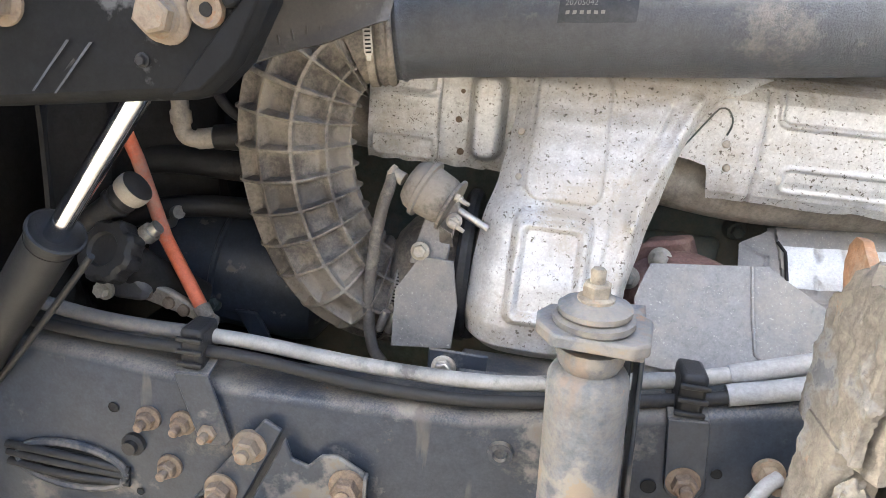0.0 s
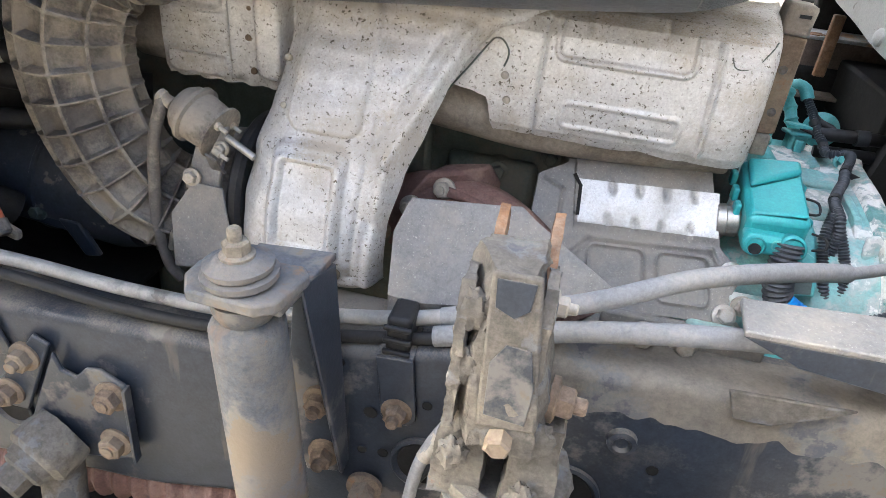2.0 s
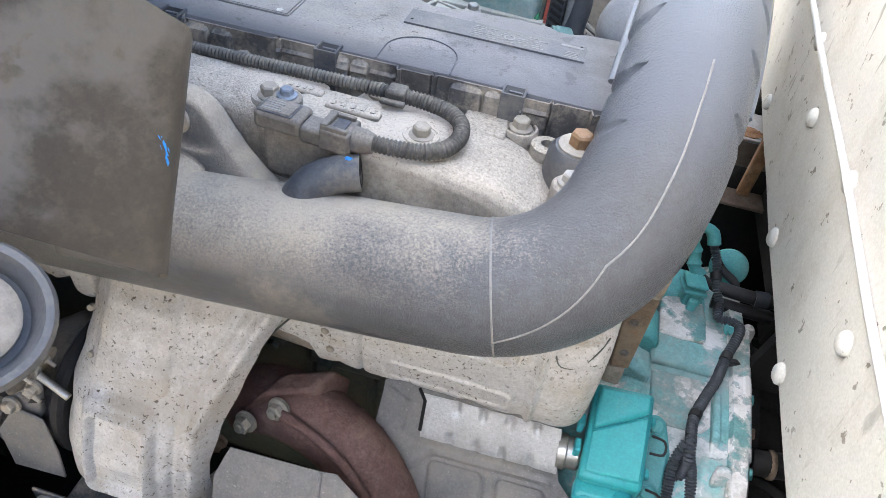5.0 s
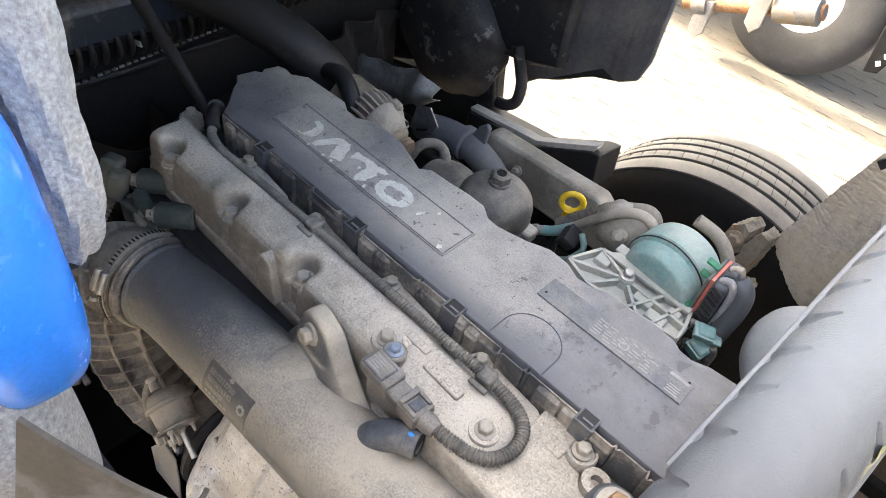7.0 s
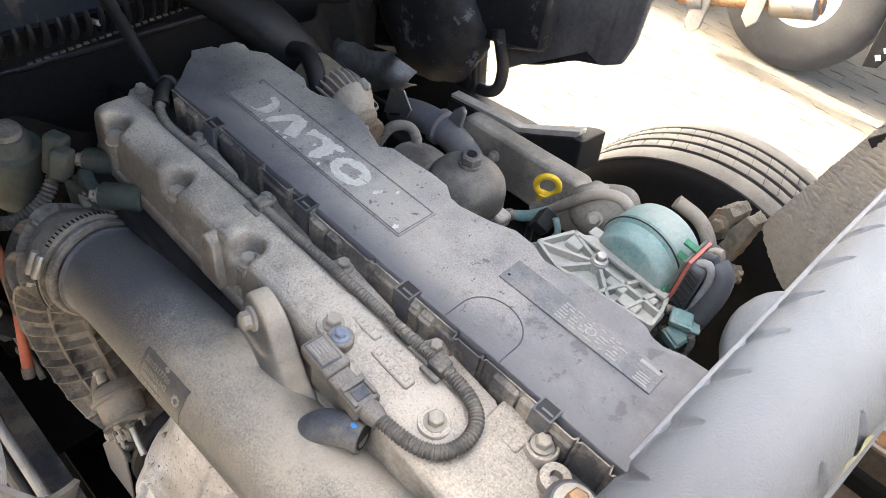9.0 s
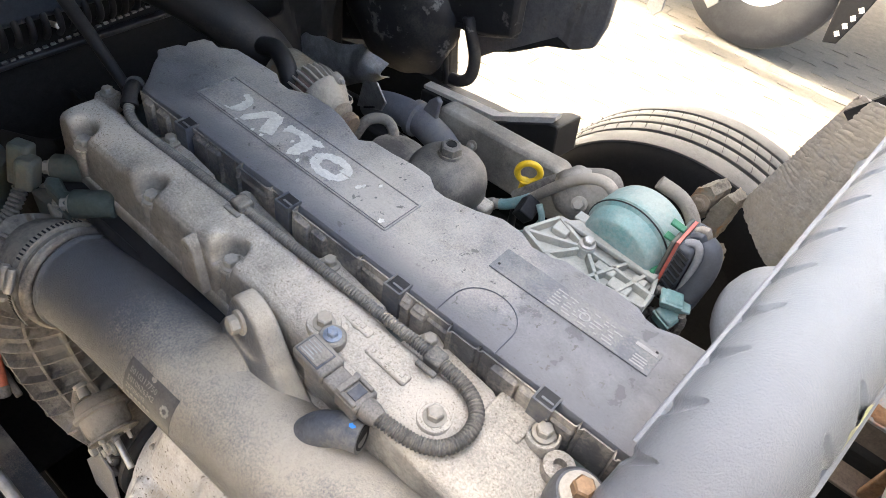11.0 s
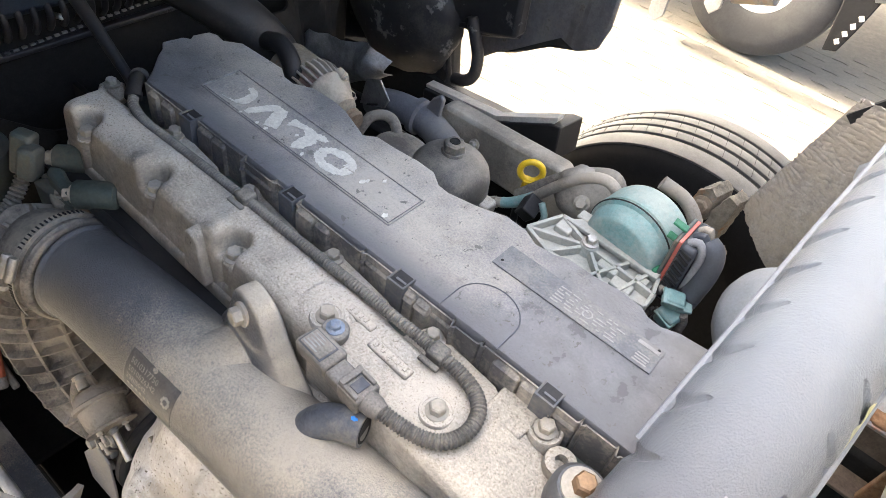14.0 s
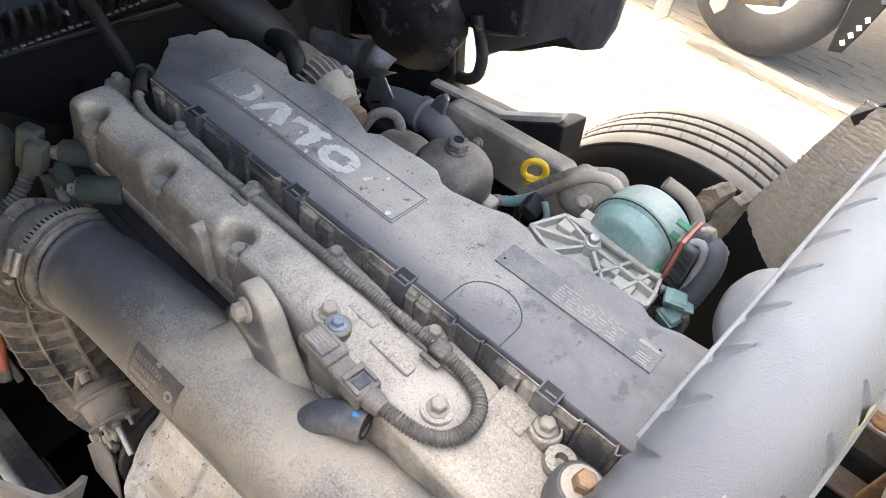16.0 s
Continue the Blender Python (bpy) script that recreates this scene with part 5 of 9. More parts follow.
def turbo_shield():
    t = thing("turbo_heat_shield", (0.1, 0.9, 1.09), "pressed aluminium turbocharger heat shield, speckled with brown dust", "heat shield")
    rows = [  # z, left, right, face y
        (1.072, 0.00, 0.165, 0.960), (1.085, -0.022, 0.180, 0.925), (1.105, -0.030, 0.186, 0.900), (1.14, -0.032, 0.187, 0.890), (1.20, -0.030, 0.189, 0.897), (1.27, -0.024, 0.204, 0.922), (1.33, -0.008, 0.224, 0.962), (1.38, 0.000, 0.240, 0.992),
        (1.415, 0.003, 0.256, 1.015), (1.44, 0.002, 0.272, 1.034), (1.462, -0.002, 0.295, 1.046), (1.482, -0.010, 0.34, 1.058), (1.500, -0.02, 0.37, 1.075), (1.512, -0.02, 0.38, 1.11)]

    def surf(u, v):
        z = 1.072 + 0.44 * v
        xl, xr, y = lerp_table(rows, z)
        x = xl + (xr - xl) * u
        w = xr - xl
        e = abs(2 * u - 1)
        y += 0.050 * e ** 5 * (1 - v * 0.55) + 0.004 * e ** 2
        p = 0.0
        p += 0.010 * field(x, z, 0.078, 1.225, 0.105, 0.15, 0.014, 0.004)
        p -= 0.007 * field(x, z, 0.078, 1.222, 0.076, 0.115, 0.01, 0.003)
        p += 0.009 * field(x, z, 0.085, 1.40, 0.105, 0.17, 0.02, 0.004)
        p += 0.013 * ridge(x, z, (0.172, 1.10), (0.184, 1.30), 0.009) + 0.014 * ridge(x, z, (0.184, 1.30), (0.262, 1.46), 0.010) - 0.006 * ridge(x, z, (0.160, 1.31), (0.225, 1.45), 0.006)
        p += 0.006 * bead(x, z, 0.078, 1.222, 0.090, 0.128, 0.012, 0.004)
        p += 0.004 * ridge(x, z, (0.030, 1.33), (0.026, 1.47), 0.005)
        p -= 0.008 * math.exp(-((x - 0.165) / 0.014) ** 2 - ((z - 1.34) / 0.010) ** 2) + 0.007 * math.exp(-((x - 0.175) / 0.012) ** 2 - ((z - 1.205) / 0.014) ** 2)
        p -= 0.004 * ridge(x, z, (0.148, 1.12), (0.158, 1.33), 0.005)
        p -= 0.016 * math.exp(-((x - 0.118) / 0.020) ** 2 - ((z - 1.122) / 0.020) ** 2)
        p -= 0.012 * math.exp(-((x + 0.02) / 0.015) ** 2 - ((z - 1.25) / 0.03) ** 2)
        p += dent((x, y, z), 20, 0.003) + dent((x, y, z), 60, 0.0008)
        return x, y - p, z
    part("shield", Shape().sheet(surf, 170, 260, 0.0016), M_SHIELD, t)
    part("bolt", Shape().bolt((0.118, 0.905, 1.122), (0, -1, 0.1), 0.011), M_BOLT_RUST, t)
    for x, y, z, r in ((0.179, 0.999, 1.383, 0.006), (0.225, 1.018, 1.372, 0.006), (0.02, 0.97, 1.34, 0.005), (0.015, 1.0, 1.40, 0.005)):
        part("rivet", Shape().lathe((x, y, z), (0, -1, 0.4), [(-0.006, r), (0.001, r * 0.9), (0.002, r * 0.4)], 14), M_BOLT, t)
    part("overlap_seam", Shape().tube(spline([(0.226, 1.046, 1.360), (0.262, 1.056, 1.410), (0.288, 1.061, 1.448), (0.296, 1.0605, 1.456), (0.306, 1.060, 1.455), (0.315, 1.062, 1.443), (0.316, 1.063, 1.430), (0.312, 1.063, 1.418)]), 0.0014, 8), M_BLOCK, t, "dark gap where the shields overlap")
    # front wing of the shield beside the duct
    def wing(u, v):
        x, z = -0.235 + 0.265 * u, 1.318 + 0.17 * v
        y = 1.092 + 0.03 * (1 - v) * (u < 0.0) - 0.01 * v
        p = 0.004 * bead(x, z, -0.175, 1.455, 0.10, 0.05, 0.012, 0.004) + 0.004 * bead(x, z, -0.175, 1.345, 0.10, 0.035, 0.01, 0.004)
        p += 0.005 * ridge(x, z, (-0.115, 1.33), (-0.115, 1.49), 0.004)
        p -= 0.01 * math.exp(-((z - 1.32) / 0.008) ** 2) * (0.5 + 0.5 * math.sin(x * 160))
        p += 0.035 * field(x, z, -0.042, 1.405, 0.045, 0.13, 0.02, 0.006) + 0.004 * math.exp(-((x + 0.066) / 0.004) ** 2)
        return x, y - p + dent((x, y, z), 25, 0.002), z
    w = part("front_wing", Shape().sheet(wing, 80, 70, 0.0016), M_SHIELD, t)
    for x, z in ((-0.081, 1.344), (-0.088, 1.395), (-0.085, 1.44)):
        part("rivet", Shape().lathe((x, 1.086, z), (0, -1, 0), [(-0.003, 0.006), (0.002, 0.005), (0.003, 0.002)], 14), M_BOLT_RUST, w)
    return t


turbo_shield()


def exhaust_elbow():
    t = thing("exhaust_elbow", (0.25, 1.05, 1.1), "rust-brown cast iron exhaust outlet elbow with bolted flange", "exhaust pipe")
    part("elbow", Shape().tube(spline([(0.17, 1.09, 1.15), (0.235, 1.085, 1.175), (0.31, 1.07, 1.172), (0.37, 1.05, 1.150), (0.42, 1.02, 1.115), (0.455, 0.99, 1.07)]), 0.056, 28), M_EXHAUST, t)
    part("ridge", Shape().tube(spline([(0.24, 1.04, 1.225), (0.31, 1.022, 1.216), (0.37, 1.002, 1.192), (0.42, 0.972, 1.155), (0.455, 0.945, 1.108)]), 0.008, 10), M_EXHAUST, t)
    part("flange", Shape().prism([(0.16, 1.045, 1.10), (0.19, 1.03, 1.20), (0.22, 1.045, 1.245), (0.29, 1.07, 1.25), (0.31, 1.09, 1.21), (0.30, 1.09, 1.12)], (0.02, 0.05, 0)), M_EXHAUST, t, bevel=0.008)
    part("outlet_flange", Shape().lathe((0.450, 0.994, 1.076), (0.55, -0.5, -0.67), [(0, 0.058), (0.012, 0.064), (0.026, 0.064), (0.03, 0.05)], 24), M_EXHAUST, t)
    for p in ((0.204, 1.025, 1.192), (0.25, 1.045, 1.222)):
        part("bolt", Shape().bolt(p, (-0.2, -1, 0.25), 0.0125, stud=0.006), M_BOLT, t)
    for p in ((0.165, 1.00, 1.155), (0.478, 0.93, 1.085)):
        part("bolt", Shape().bolt(p, (0.1, -1, 0.1), 0.011), M_BOLT_RUST, t)
    return t


exhaust_elbow()


def lower_shield():
    """Bent grey plate in front of the exhaust elbow."""
    t = thing("lower_heat_shield", (0.3, 0.9, 1.1), "grey bent sheet steel heat shield in front of the exhaust", "heat shield")
    O, U, V = Vector((0.218, 0.955, 1.2415)), Vector((0.156, -0.003, 0.018)), Vector((0.003, -0.072, -0.122))

    def pt(a, b):
        return O + U * a + V * b
    left = [pt(0.02, 0.0), pt(0.88, 0.0), pt(0.93, 0.85), pt(1.06, 1.0), pt(0.2, 1.05), pt(-0.05, 1.0), pt(-0.10, 0.35), pt(-0.02, 0.1)]
    part("main_panel", Shape().prism(left, Vector((0, -0.002, 0.001))), M_SHIELD_GREY, t, bevel=0.0008)
    right = [pt(0.88, 0.0), pt(1.02, 0.0), pt(1.18, 0.15), pt(1.95, 0.78), pt(2.02, 0.86), pt(1.9, 0.98), pt(1.06, 1.0), pt(0.93, 0.85)]
    right = [p + Vector((0, 0.016 * max(0, (p.x - 0.355)) / 0.17, 0)) for p in right]
    part("side_panel", Shape().prism(right, Vector((0, -0.002, 0.001))), M_SHIELD_GREY, t, bevel=0.0008)
    part("fold_bead", Shape().tube([pt(0.88, -0.0) + Vector((0, -0.002, 0)), pt(0.90, 0.5) + Vector((0, -0.003, 0)), pt(0.93, 0.85) + Vector((0, -0.002, 0)), pt(1.05, 0.99)], 0.0032, 8), M_SHIELD_GREY, t)
    part("hole", Shape().lathe(pt(1.06, 0.98) + Vector((0, -0.002, 0)), (0, -1, 0.5), [(0, 0.004), (0.001, 0.003)], 12), M_DARK, t)
    # plain skirt that folds down towards the rail
    skirt = [pt(-0.05, 1.0), pt(0.2, 1.05), pt(1.06, 1.0), pt(1.05, 1.35) + Vector((0, 0.03, 0)), pt(-0.04, 1.45) + Vector((0, 0.03, 0))]
    part("skirt", Shape().prism(skirt, Vector((0, 0.002, 0.0))), M_SHIELD_GREY, t)
    return t


lower_shield()


def control_unit_shield():
    t = thing("starter_heat_shield", (0.55, 1.1, 1.08), "embossed grey and bright aluminium heat shield with a slot", "heat shield")
    A = Vector((0.423, 1.150, 1.262))
    ux, uv = Vector((0.227, -0.006, 0.019)), Vector((0.03, -0.125, -0.175))

    def at(a, b):
        return A + ux * a + uv * b
    left = lambda b: lerp_table([(0, 0.03, 0), (0.12, -0.18, 0), (0.45, -0.22, 0), (0.62, -0.24, 0), (0.85, -0.02, 0), (1.05, 0.10, 0)], b)[0]
    right = lambda b: lerp_table([(0, 0.99, 0), (0.35, 1.03, 0), (0.50, 1.05, 0), (0.62, 1.14, 0), (0.72, 1.18, 0), (0.86, 1.12, 0), (1.05, 1.12, 0)], b)[0]

    def surf(u, v):
        b = -0.02 + 1.06 * v
        a = left(b) + (right(b) - left(b)) * u
        p = at(a, b)
        n = ux.cross(uv).normalized()
        if n.y > 0:
            n = -n
        h = 0.0
        h += 0.006 / (1 + math.exp(-(0.47 - b) * 60)) * (1 if a > 0.08 else 0.2)
        for k in range(4):
            for row, bb in enumerate((0.17, 0.42)):
                h -= 0.006 * math.exp(-((a - (0.34 + 0.18 * k - 0.03 * row)) / 0.022) ** 2 - ((b - bb) / 0.05) ** 2)
        X, Z = a * 0.227, b * 0.215
        h += 0.0048 * bead(X, Z, 0.085, 0.165, 0.085, 0.075, 0.012, 0.0026) + 0.0048 * bead(X, Z, 0.185, 0.165, 0.075, 0.075, 0.012, 0.0026)
        h += 0.0055 * ridge(X, Z, (0.045, 0.118), (0.225, 0.115), 0.0045) + 0.0055 * ridge(X, Z, (0.045, 0.118), (0.0, 0.165), 0.0045) + 0.004 * ridge(X, Z, (0.225, 0.115), (0.248, 0.155), 0.004)
        h += 0.0025 * ridge(X, Z, (-0.03, 0.03), (0.0, 0.045), 0.003) + 0.0025 * ridge(X, Z, (0.0, 0.045), (-0.005, 0.09), 0.003)
        h += dent(p, 25, 0.0012)
        return p + n * h
    part("shield", Shape().sheet(surf, 200, 150, 0.0016), M_SHIELD_GREY, t)

    def bright(u, v):
        a, b = 0.105 + 0.93 * u, 0.13 + 0.32 * v
        q = surf((a - left(b)) / (right(b) - left(b)), (b + 0.02) / 1.06)
        n = ux.cross(uv).normalized()
        n = -n if n.y > 0 else n
        return q + n * 0.0022
    part("bright_band", Shape().sheet(bright, 90, 40, 0.0012), M_BRIGHT, t, "bright unpainted aluminium band")
    s = [at(0.07, 0.10), at(0.115, 0.18), at(0.10, 0.40)]
    n = Vector((0, -0.8, 0.55))
    part("slot", Shape().tube([p + n * 0.0095 for p in s], 0.0028, 8), M_DARK, t)
    bolts(t, [at(1.12, 0.68) + n * 0.004, at(1.08, 0.98) + n * 0.004], (0, -0.8, 0.55), 0.012, M_STEEL)
    part("collar", Shape().lathe(at(1.02, 0.33) + Vector((0.0, 0.01, 0)), (1, 0, 0.1), [(0, 0.026), (0.012, 0.027), (0.014, 0.024), (0.03, 0.024), (0.034, 0.02)], 24), M_STEEL, t)
    return t


control_unit_shield()


# ---- flywheel end of the engine, turquoise ----
HOUSING = [(1.035, 0.70), (1.035, 0.98), (1.05, 1.06), (1.085, 1.125), (1.13, 1.168), (1.20, 1.198), (1.30, 1.216), (1.42, 1.222), (1.54, 1.212), (1.66, 1.16), (1.76, 1.05), (1.80, 0.85), (1.80, 0.70)]


def housing_ring(x, grow):
    """Outline of the housing at x, pushed out by grow."""
    return [(x, 1.40 + (y - 1.40) * (1 + grow), 0.85 + (z - 0.85) * (1 + grow)) for y, z in [(p[0], p[1]) for p in spline([(y, z, 0) for y, z in HOUSING], 0.02)]]


def bell_housing():
    t = thing("bell_housing", (0.85, 1.40, 0.7), "flaking turquoise cast flywheel housing at the engine's rear", "flywheel housing")
    part("housing", Shape().rings([housing_ring(x, g) for x, g in ((0.66, -0.10), (0.70, -0.02), (0.78, 0.0), (0.91, 0.012), (0.925, 0.03), (0.928, 0.045))]), M_GREEN_WORN, t)
    rings = []
    for x, g in ((0.926, 0.04), (0.93, 0.062), (0.952, 0.066), (0.958, 0.04)):
        ring = housing_ring(x, g)
        rings.append([(p[0], p[1] + 0.010 * math.sin(k * 0.55) * (p[1] - 1.4), p[2] + 0.006 * max(0.0, math.sin(k * 0.55)) ** 3) for k, p in enumerate(ring)])
    part("flange", Shape().rings(rings), M_FLAKED, t, "flaked pale flange")
    pad = part("top_pad", Shape().rings([[(0.805 + 0.082 * u, 1.395 + 0.095 * v, 1.215 + h) for u, v in ((0, 0), (0.5, -0.04), (1, 0.05), (1.02, 0.6), (0.96, 1), (0.4, 1.05), (0, 0.95))] for h in (0.0, 0.022, 0.027)]), M_FLAKED, t, "pad with bare flaked patches", bevel=0.004)
    part("step_pad", Shape().prism([(0.795, 1.335, 1.205), (0.90, 1.335, 1.208), (0.918, 1.352, 1.208), (0.922, 1.395, 1.212), (0.795, 1.40, 1.212)], (0, 0, 0.026)), M_GREEN_WORN, t, bevel=0.007)
    part("flat_pad", Shape().prism([(0.80, 1.225, 1.195), (0.885, 1.225, 1.20), (0.90, 1.24, 1.203), (0.90, 1.322, 1.212), (0.80, 1.322, 1.21)], (0, 0, 0.014)), M_FLAKED, t, "pad with bare flaked patches", bevel=0.004)
    part("rear_rib", Shape().prism([(0.944, 1.19, 1.20), (0.944, 1.30, 1.218), (0.944, 1.44, 1.225), (0.944, 1.455, 1.235), (0.944, 1.44, 1.255), (0.944, 1.30, 1.243), (0.944, 1.19, 1.222)], (0.016, 0, 0)), M_FLAKED, t, bevel=0.005)
    part("rib_tip", Shape().lathe((0.962, 1.452, 1.20), (0, 0, 1), [(0, 0.015), (0.042, 0.013), (0.05, 0.008)], 14), M_FLAKED, t)
    part("inner_rib", Shape().prism([(0.90, 1.20, 1.19), (0.90, 1.30, 1.215), (0.90, 1.30, 1.235), (0.90, 1.22, 1.226), (0.90, 1.19, 1.20)], (0.013, 0, 0)), M_GREEN_WORN, t, bevel=0.004)
    part("boss", Shape().lathe((0.92, 1.225, 1.17), (-0.1, -0.5, 0.85), [(0, 0.022), (0.036, 0.02), (0.046, 0.013), (0.05, 0.0)], 20), M_GREEN_WORN, t)
    lug = part("lug_plate", Shape().prism([(0.908, 1.175, 1.215), (0.925, 1.172, 1.222), (0.945, 1.17, 1.195), (0.944, 1.165, 1.165), (0.925, 1.155, 1.135), (0.905, 1.155, 1.14)], (-0.003, -0.014, 0.004)), M_GREEN_WORN, t, bevel=0.005)
    part("hole", Shape().lathe((0.926, 1.154, 1.188), (0, -1, 0.3), [(-0.002, 0.005), (0.003, 0.005)], 12), M_DARK, lug)
    for k in range(7):
        y = 1.06 + 0.062 * k
        z = 1.135 + 0.09 * math.sin(min(1.0, k / 4) * math.pi / 2)
        part("bolt", Shape().bolt((0.955, y, z), (1, -0.1, 0.3), 0.009), M_BOLT_RUST if k % 2 else M_GREEN, t)
    fr = part("square_frame", Shape().prism([(0.785, 1.092, 1.178), (0.825, 1.092, 1.185), (0.825, 1.070, 1.145), (0.785, 1.070, 1.138)], (0.0, -0.008, 0.004)), M_GREEN, t, bevel=0.003)
    part("recess", Shape().prism([(0.792, 1.082, 1.172), (0.817, 1.082, 1.178), (0.817, 1.064, 1.152), (0.792, 1.064, 1.147)], (0.0, -0.0045, 0.0025)), M_BLOCK, fr)
    part("side_rib", Shape().prism([(0.765, 1.05, 1.125), (0.781, 1.05, 1.125), (0.80, 1.035, 1.0), (0.785, 1.035, 1.0)], (0, -0.018, 0)), M_GREEN_WORN, t, bevel=0.004)
    part("foot", Shape().box((0.742, 0.995, 1.055), (0.062, 0.075, 0.07)), M_GREEN, t, bevel=0.008)
    part("side_wall", Shape().prism([(0.70, 1.02, 0.95), (0.70, 1.035, 1.14), (0.78, 1.035, 1.14), (0.90, 1.04, 1.06), (0.90, 1.02, 0.95)], (0, 0.02, 0)), M_GREEN_WORN, t, bevel=0.006)
    for x, z in ((0.715, 1.085), (0.72, 1.13)):
        part("bolt", Shape().bolt((x, 1.028, z), (0, -1, 0.2), 0.011, stud=0.008), M_STEEL, t)
    return t


bell_housing()


def gearbox():
    t = thing("gearbox", (1.2, 1.35, 0.7), "black gearbox casing behind the flywheel housing in deep shade", "gearbox")
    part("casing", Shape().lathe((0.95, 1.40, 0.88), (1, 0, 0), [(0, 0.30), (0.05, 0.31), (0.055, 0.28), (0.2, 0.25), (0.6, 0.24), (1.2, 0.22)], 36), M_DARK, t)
    for a in (0.9, 1.3, 1.7, 2.1, 2.5):
        part("rib", Shape().box((1.08, 1.40 + 0.275 * math.cos(a), 0.88 + 0.275 * math.sin(a)), (0.22, 0.012, 0.03), pose(0, 0, 0, math.degrees(a) - 90)), M_DARK, t, bevel=0.004)
    for y, z, x in ((1.235, 1.165, 0.985), (1.10, 1.09, 0.965)):
        part("pipe_stub", Shape().tube(spline([(x, y, z), (x + 0.03, y, z + 0.005), (x + 0.11, y + 0.02, z)]), 0.022, 16), M_BLACK, t)
        part("clamp", Shape().lathe((x + 0.022, y, z + 0.003), (1, 0, 0.1), [(0, 0.023), (0.003, 0.0245), (0.009, 0.0245), (0.011, 0.023)], 18), M_BOLT_RUST, t)
    part("bracket", Shape().prism([(1.0, 1.47, 1.20), (1.035, 1.47, 1.20), (1.025, 1.47, 1.285), (1.012, 1.47, 1.29)], (0, 0.05, 0)), M_DARK, t, bevel=0.003)
    for k in range(3):
        part("pipe", Shape().tube(spline([(0.96, 1.30 - 0.04 * k, 1.10), (1.06, 1.26 - 0.05 * k, 1.14 - 0.02 * k), (1.2, 1.16 - 0.05 * k, 1.08), (1.5, 1.1, 1.0)]), 0.008, 10), M_DARK, t)
    return t


gearbox()


def injector_box():
    """Turquoise plastic cover over the engine harness plug."""
    t = thing("harness_connector_cover", (0.735, 1.12, 1.18), "turquoise plastic harness connector cover, clean and rounded", "connector cover")
    A, B, C, D = Vector((0.697, 1.200, 1.291)), Vector((0.784, 1.200, 1.299)), Vector((0.783, 1.060, 1.257)), Vector((0.694, 1.058, 1.252))
    n = (B - A).cross(D - A).normalized()
    n = n if n.z > 0 else -n
    part("body", Shape().prism([A - n * 0.05, B - n * 0.05, C - n * 0.05, D - n * 0.05], n * 0.058), M_GREEN_PLASTIC, t, bevel=0.008)
    ex, ey = B - A, D - A
    low = [A + ex * 0.07 + ey * 0.53, A + ex * 0.95 + ey * 0.26, A + ex * 0.95 + ey * 0.93, A + ex * 0.07 + ey * 0.93]
    high = [A + ex * 0.07 + ey * 0.06, A + ex * 0.95 + ey * 0.06, A + ex * 0.95 + ey * 0.25, A + ex * 0.07 + ey * 0.52]
    part("raised_panel", Shape().prism([p + n * 0.006 for p in high], n * 0.014), M_GREEN_PLASTIC, t, bevel=0.006)
    part("lower_panel", Shape().prism([p + n * 0.006 for p in low], n * 0.006), M_GREEN_PLASTIC, t, bevel=0.004)
    part("lower_block", Shape().box(C.lerp(D, 0.5) + Vector((-0.004, -0.004, -0.026)), (0.082, 0.034, 0.030)), M_GREEN_PLASTIC, t, bevel=0.008)
    for f, r in ((0.26, 0.021), (0.82, 0.0155)):
        p = C.lerp(D, f) + Vector((0.0, -0.012, -0.028))
        so = part("socket", Shape().lathe(p, (0, -1, 0.3), [(-0.01, r), (0.010, r), (0.014, r * 0.8), (0.008, r * 0.7)], 24), M_GREEN_PLASTIC, t)
    part("bore", Shape().lathe(C.lerp(D, 0.82) + Vector((0.0, -0.022, -0.030)), (0, -1, 0.3), [(0, 0.0085), (0.0045, 0.0085)], 18), M_BLACK, t)
    part("emblem", Shape().lathe(C.lerp(D, 0.5) + Vector((0, -0.021, -0.022)), (0, -1, 0.2), [(0, 0.008), (0.0015, 0.008), (0.0015, 0.0055), (0.0, 0.0055)], 18, cap=False), M_GREEN, t)
    for k in range(3):
        part("hinge", Shape().box((0.688, 1.180 - 0.036 * k, 1.272 - 0.011 * k), (0.010, 0.022, 0.022)), M_GREEN_PLASTIC, t, bevel=0.003)
    for k in range(2):
        latch = part("latch", Shape().box((0.789, 1.170 - 0.075 * k, 1.276 - 0.024 * k), (0.009, 0.016, 0.014)), M_GREEN_PLASTIC, t, bevel=0.004)
        part("latch_loop", Shape().tube(spline([(0.792, 1.152 - 0.075 * k, 1.268 - 0.024 * k), (0.812, 1.150 - 0.075 * k, 1.264 - 0.024 * k), (0.814, 1.136 - 0.07 * k, 1.252 - 0.024 * k), (0.794, 1.134 - 0.075 * k, 1.25 - 0.024 * k)]), 0.002, 8), M_BLACK, latch)
    base = part("base_plate", Shape().prism([(0.785, 1.225, 1.215), (0.828, 1.225, 1.222), (0.842, 1.18, 1.2), (0.835, 1.09, 1.155), (0.785, 1.09, 1.15)], (0, 0.006, -0.02)), M_GREEN, t, bevel=0.006)
    bolts(base, [(0.808, 1.205, 1.222), (0.812, 1.115, 1.175)], (0, -0.5, 0.8), 0.012, M_GREEN)
    part("neck", Shape().tube(spline([(0.757, 1.047, 1.236), (0.757, 1.04, 1.205), (0.760, 1.036, 1.17), (0.77, 1.034, 1.145)], 0.0012), corrugated(0.0195, 0.0072, 0.0022), 24), M_CONDUIT_DARK, t, "dark corrugated cable neck")
    return t


injector_box()


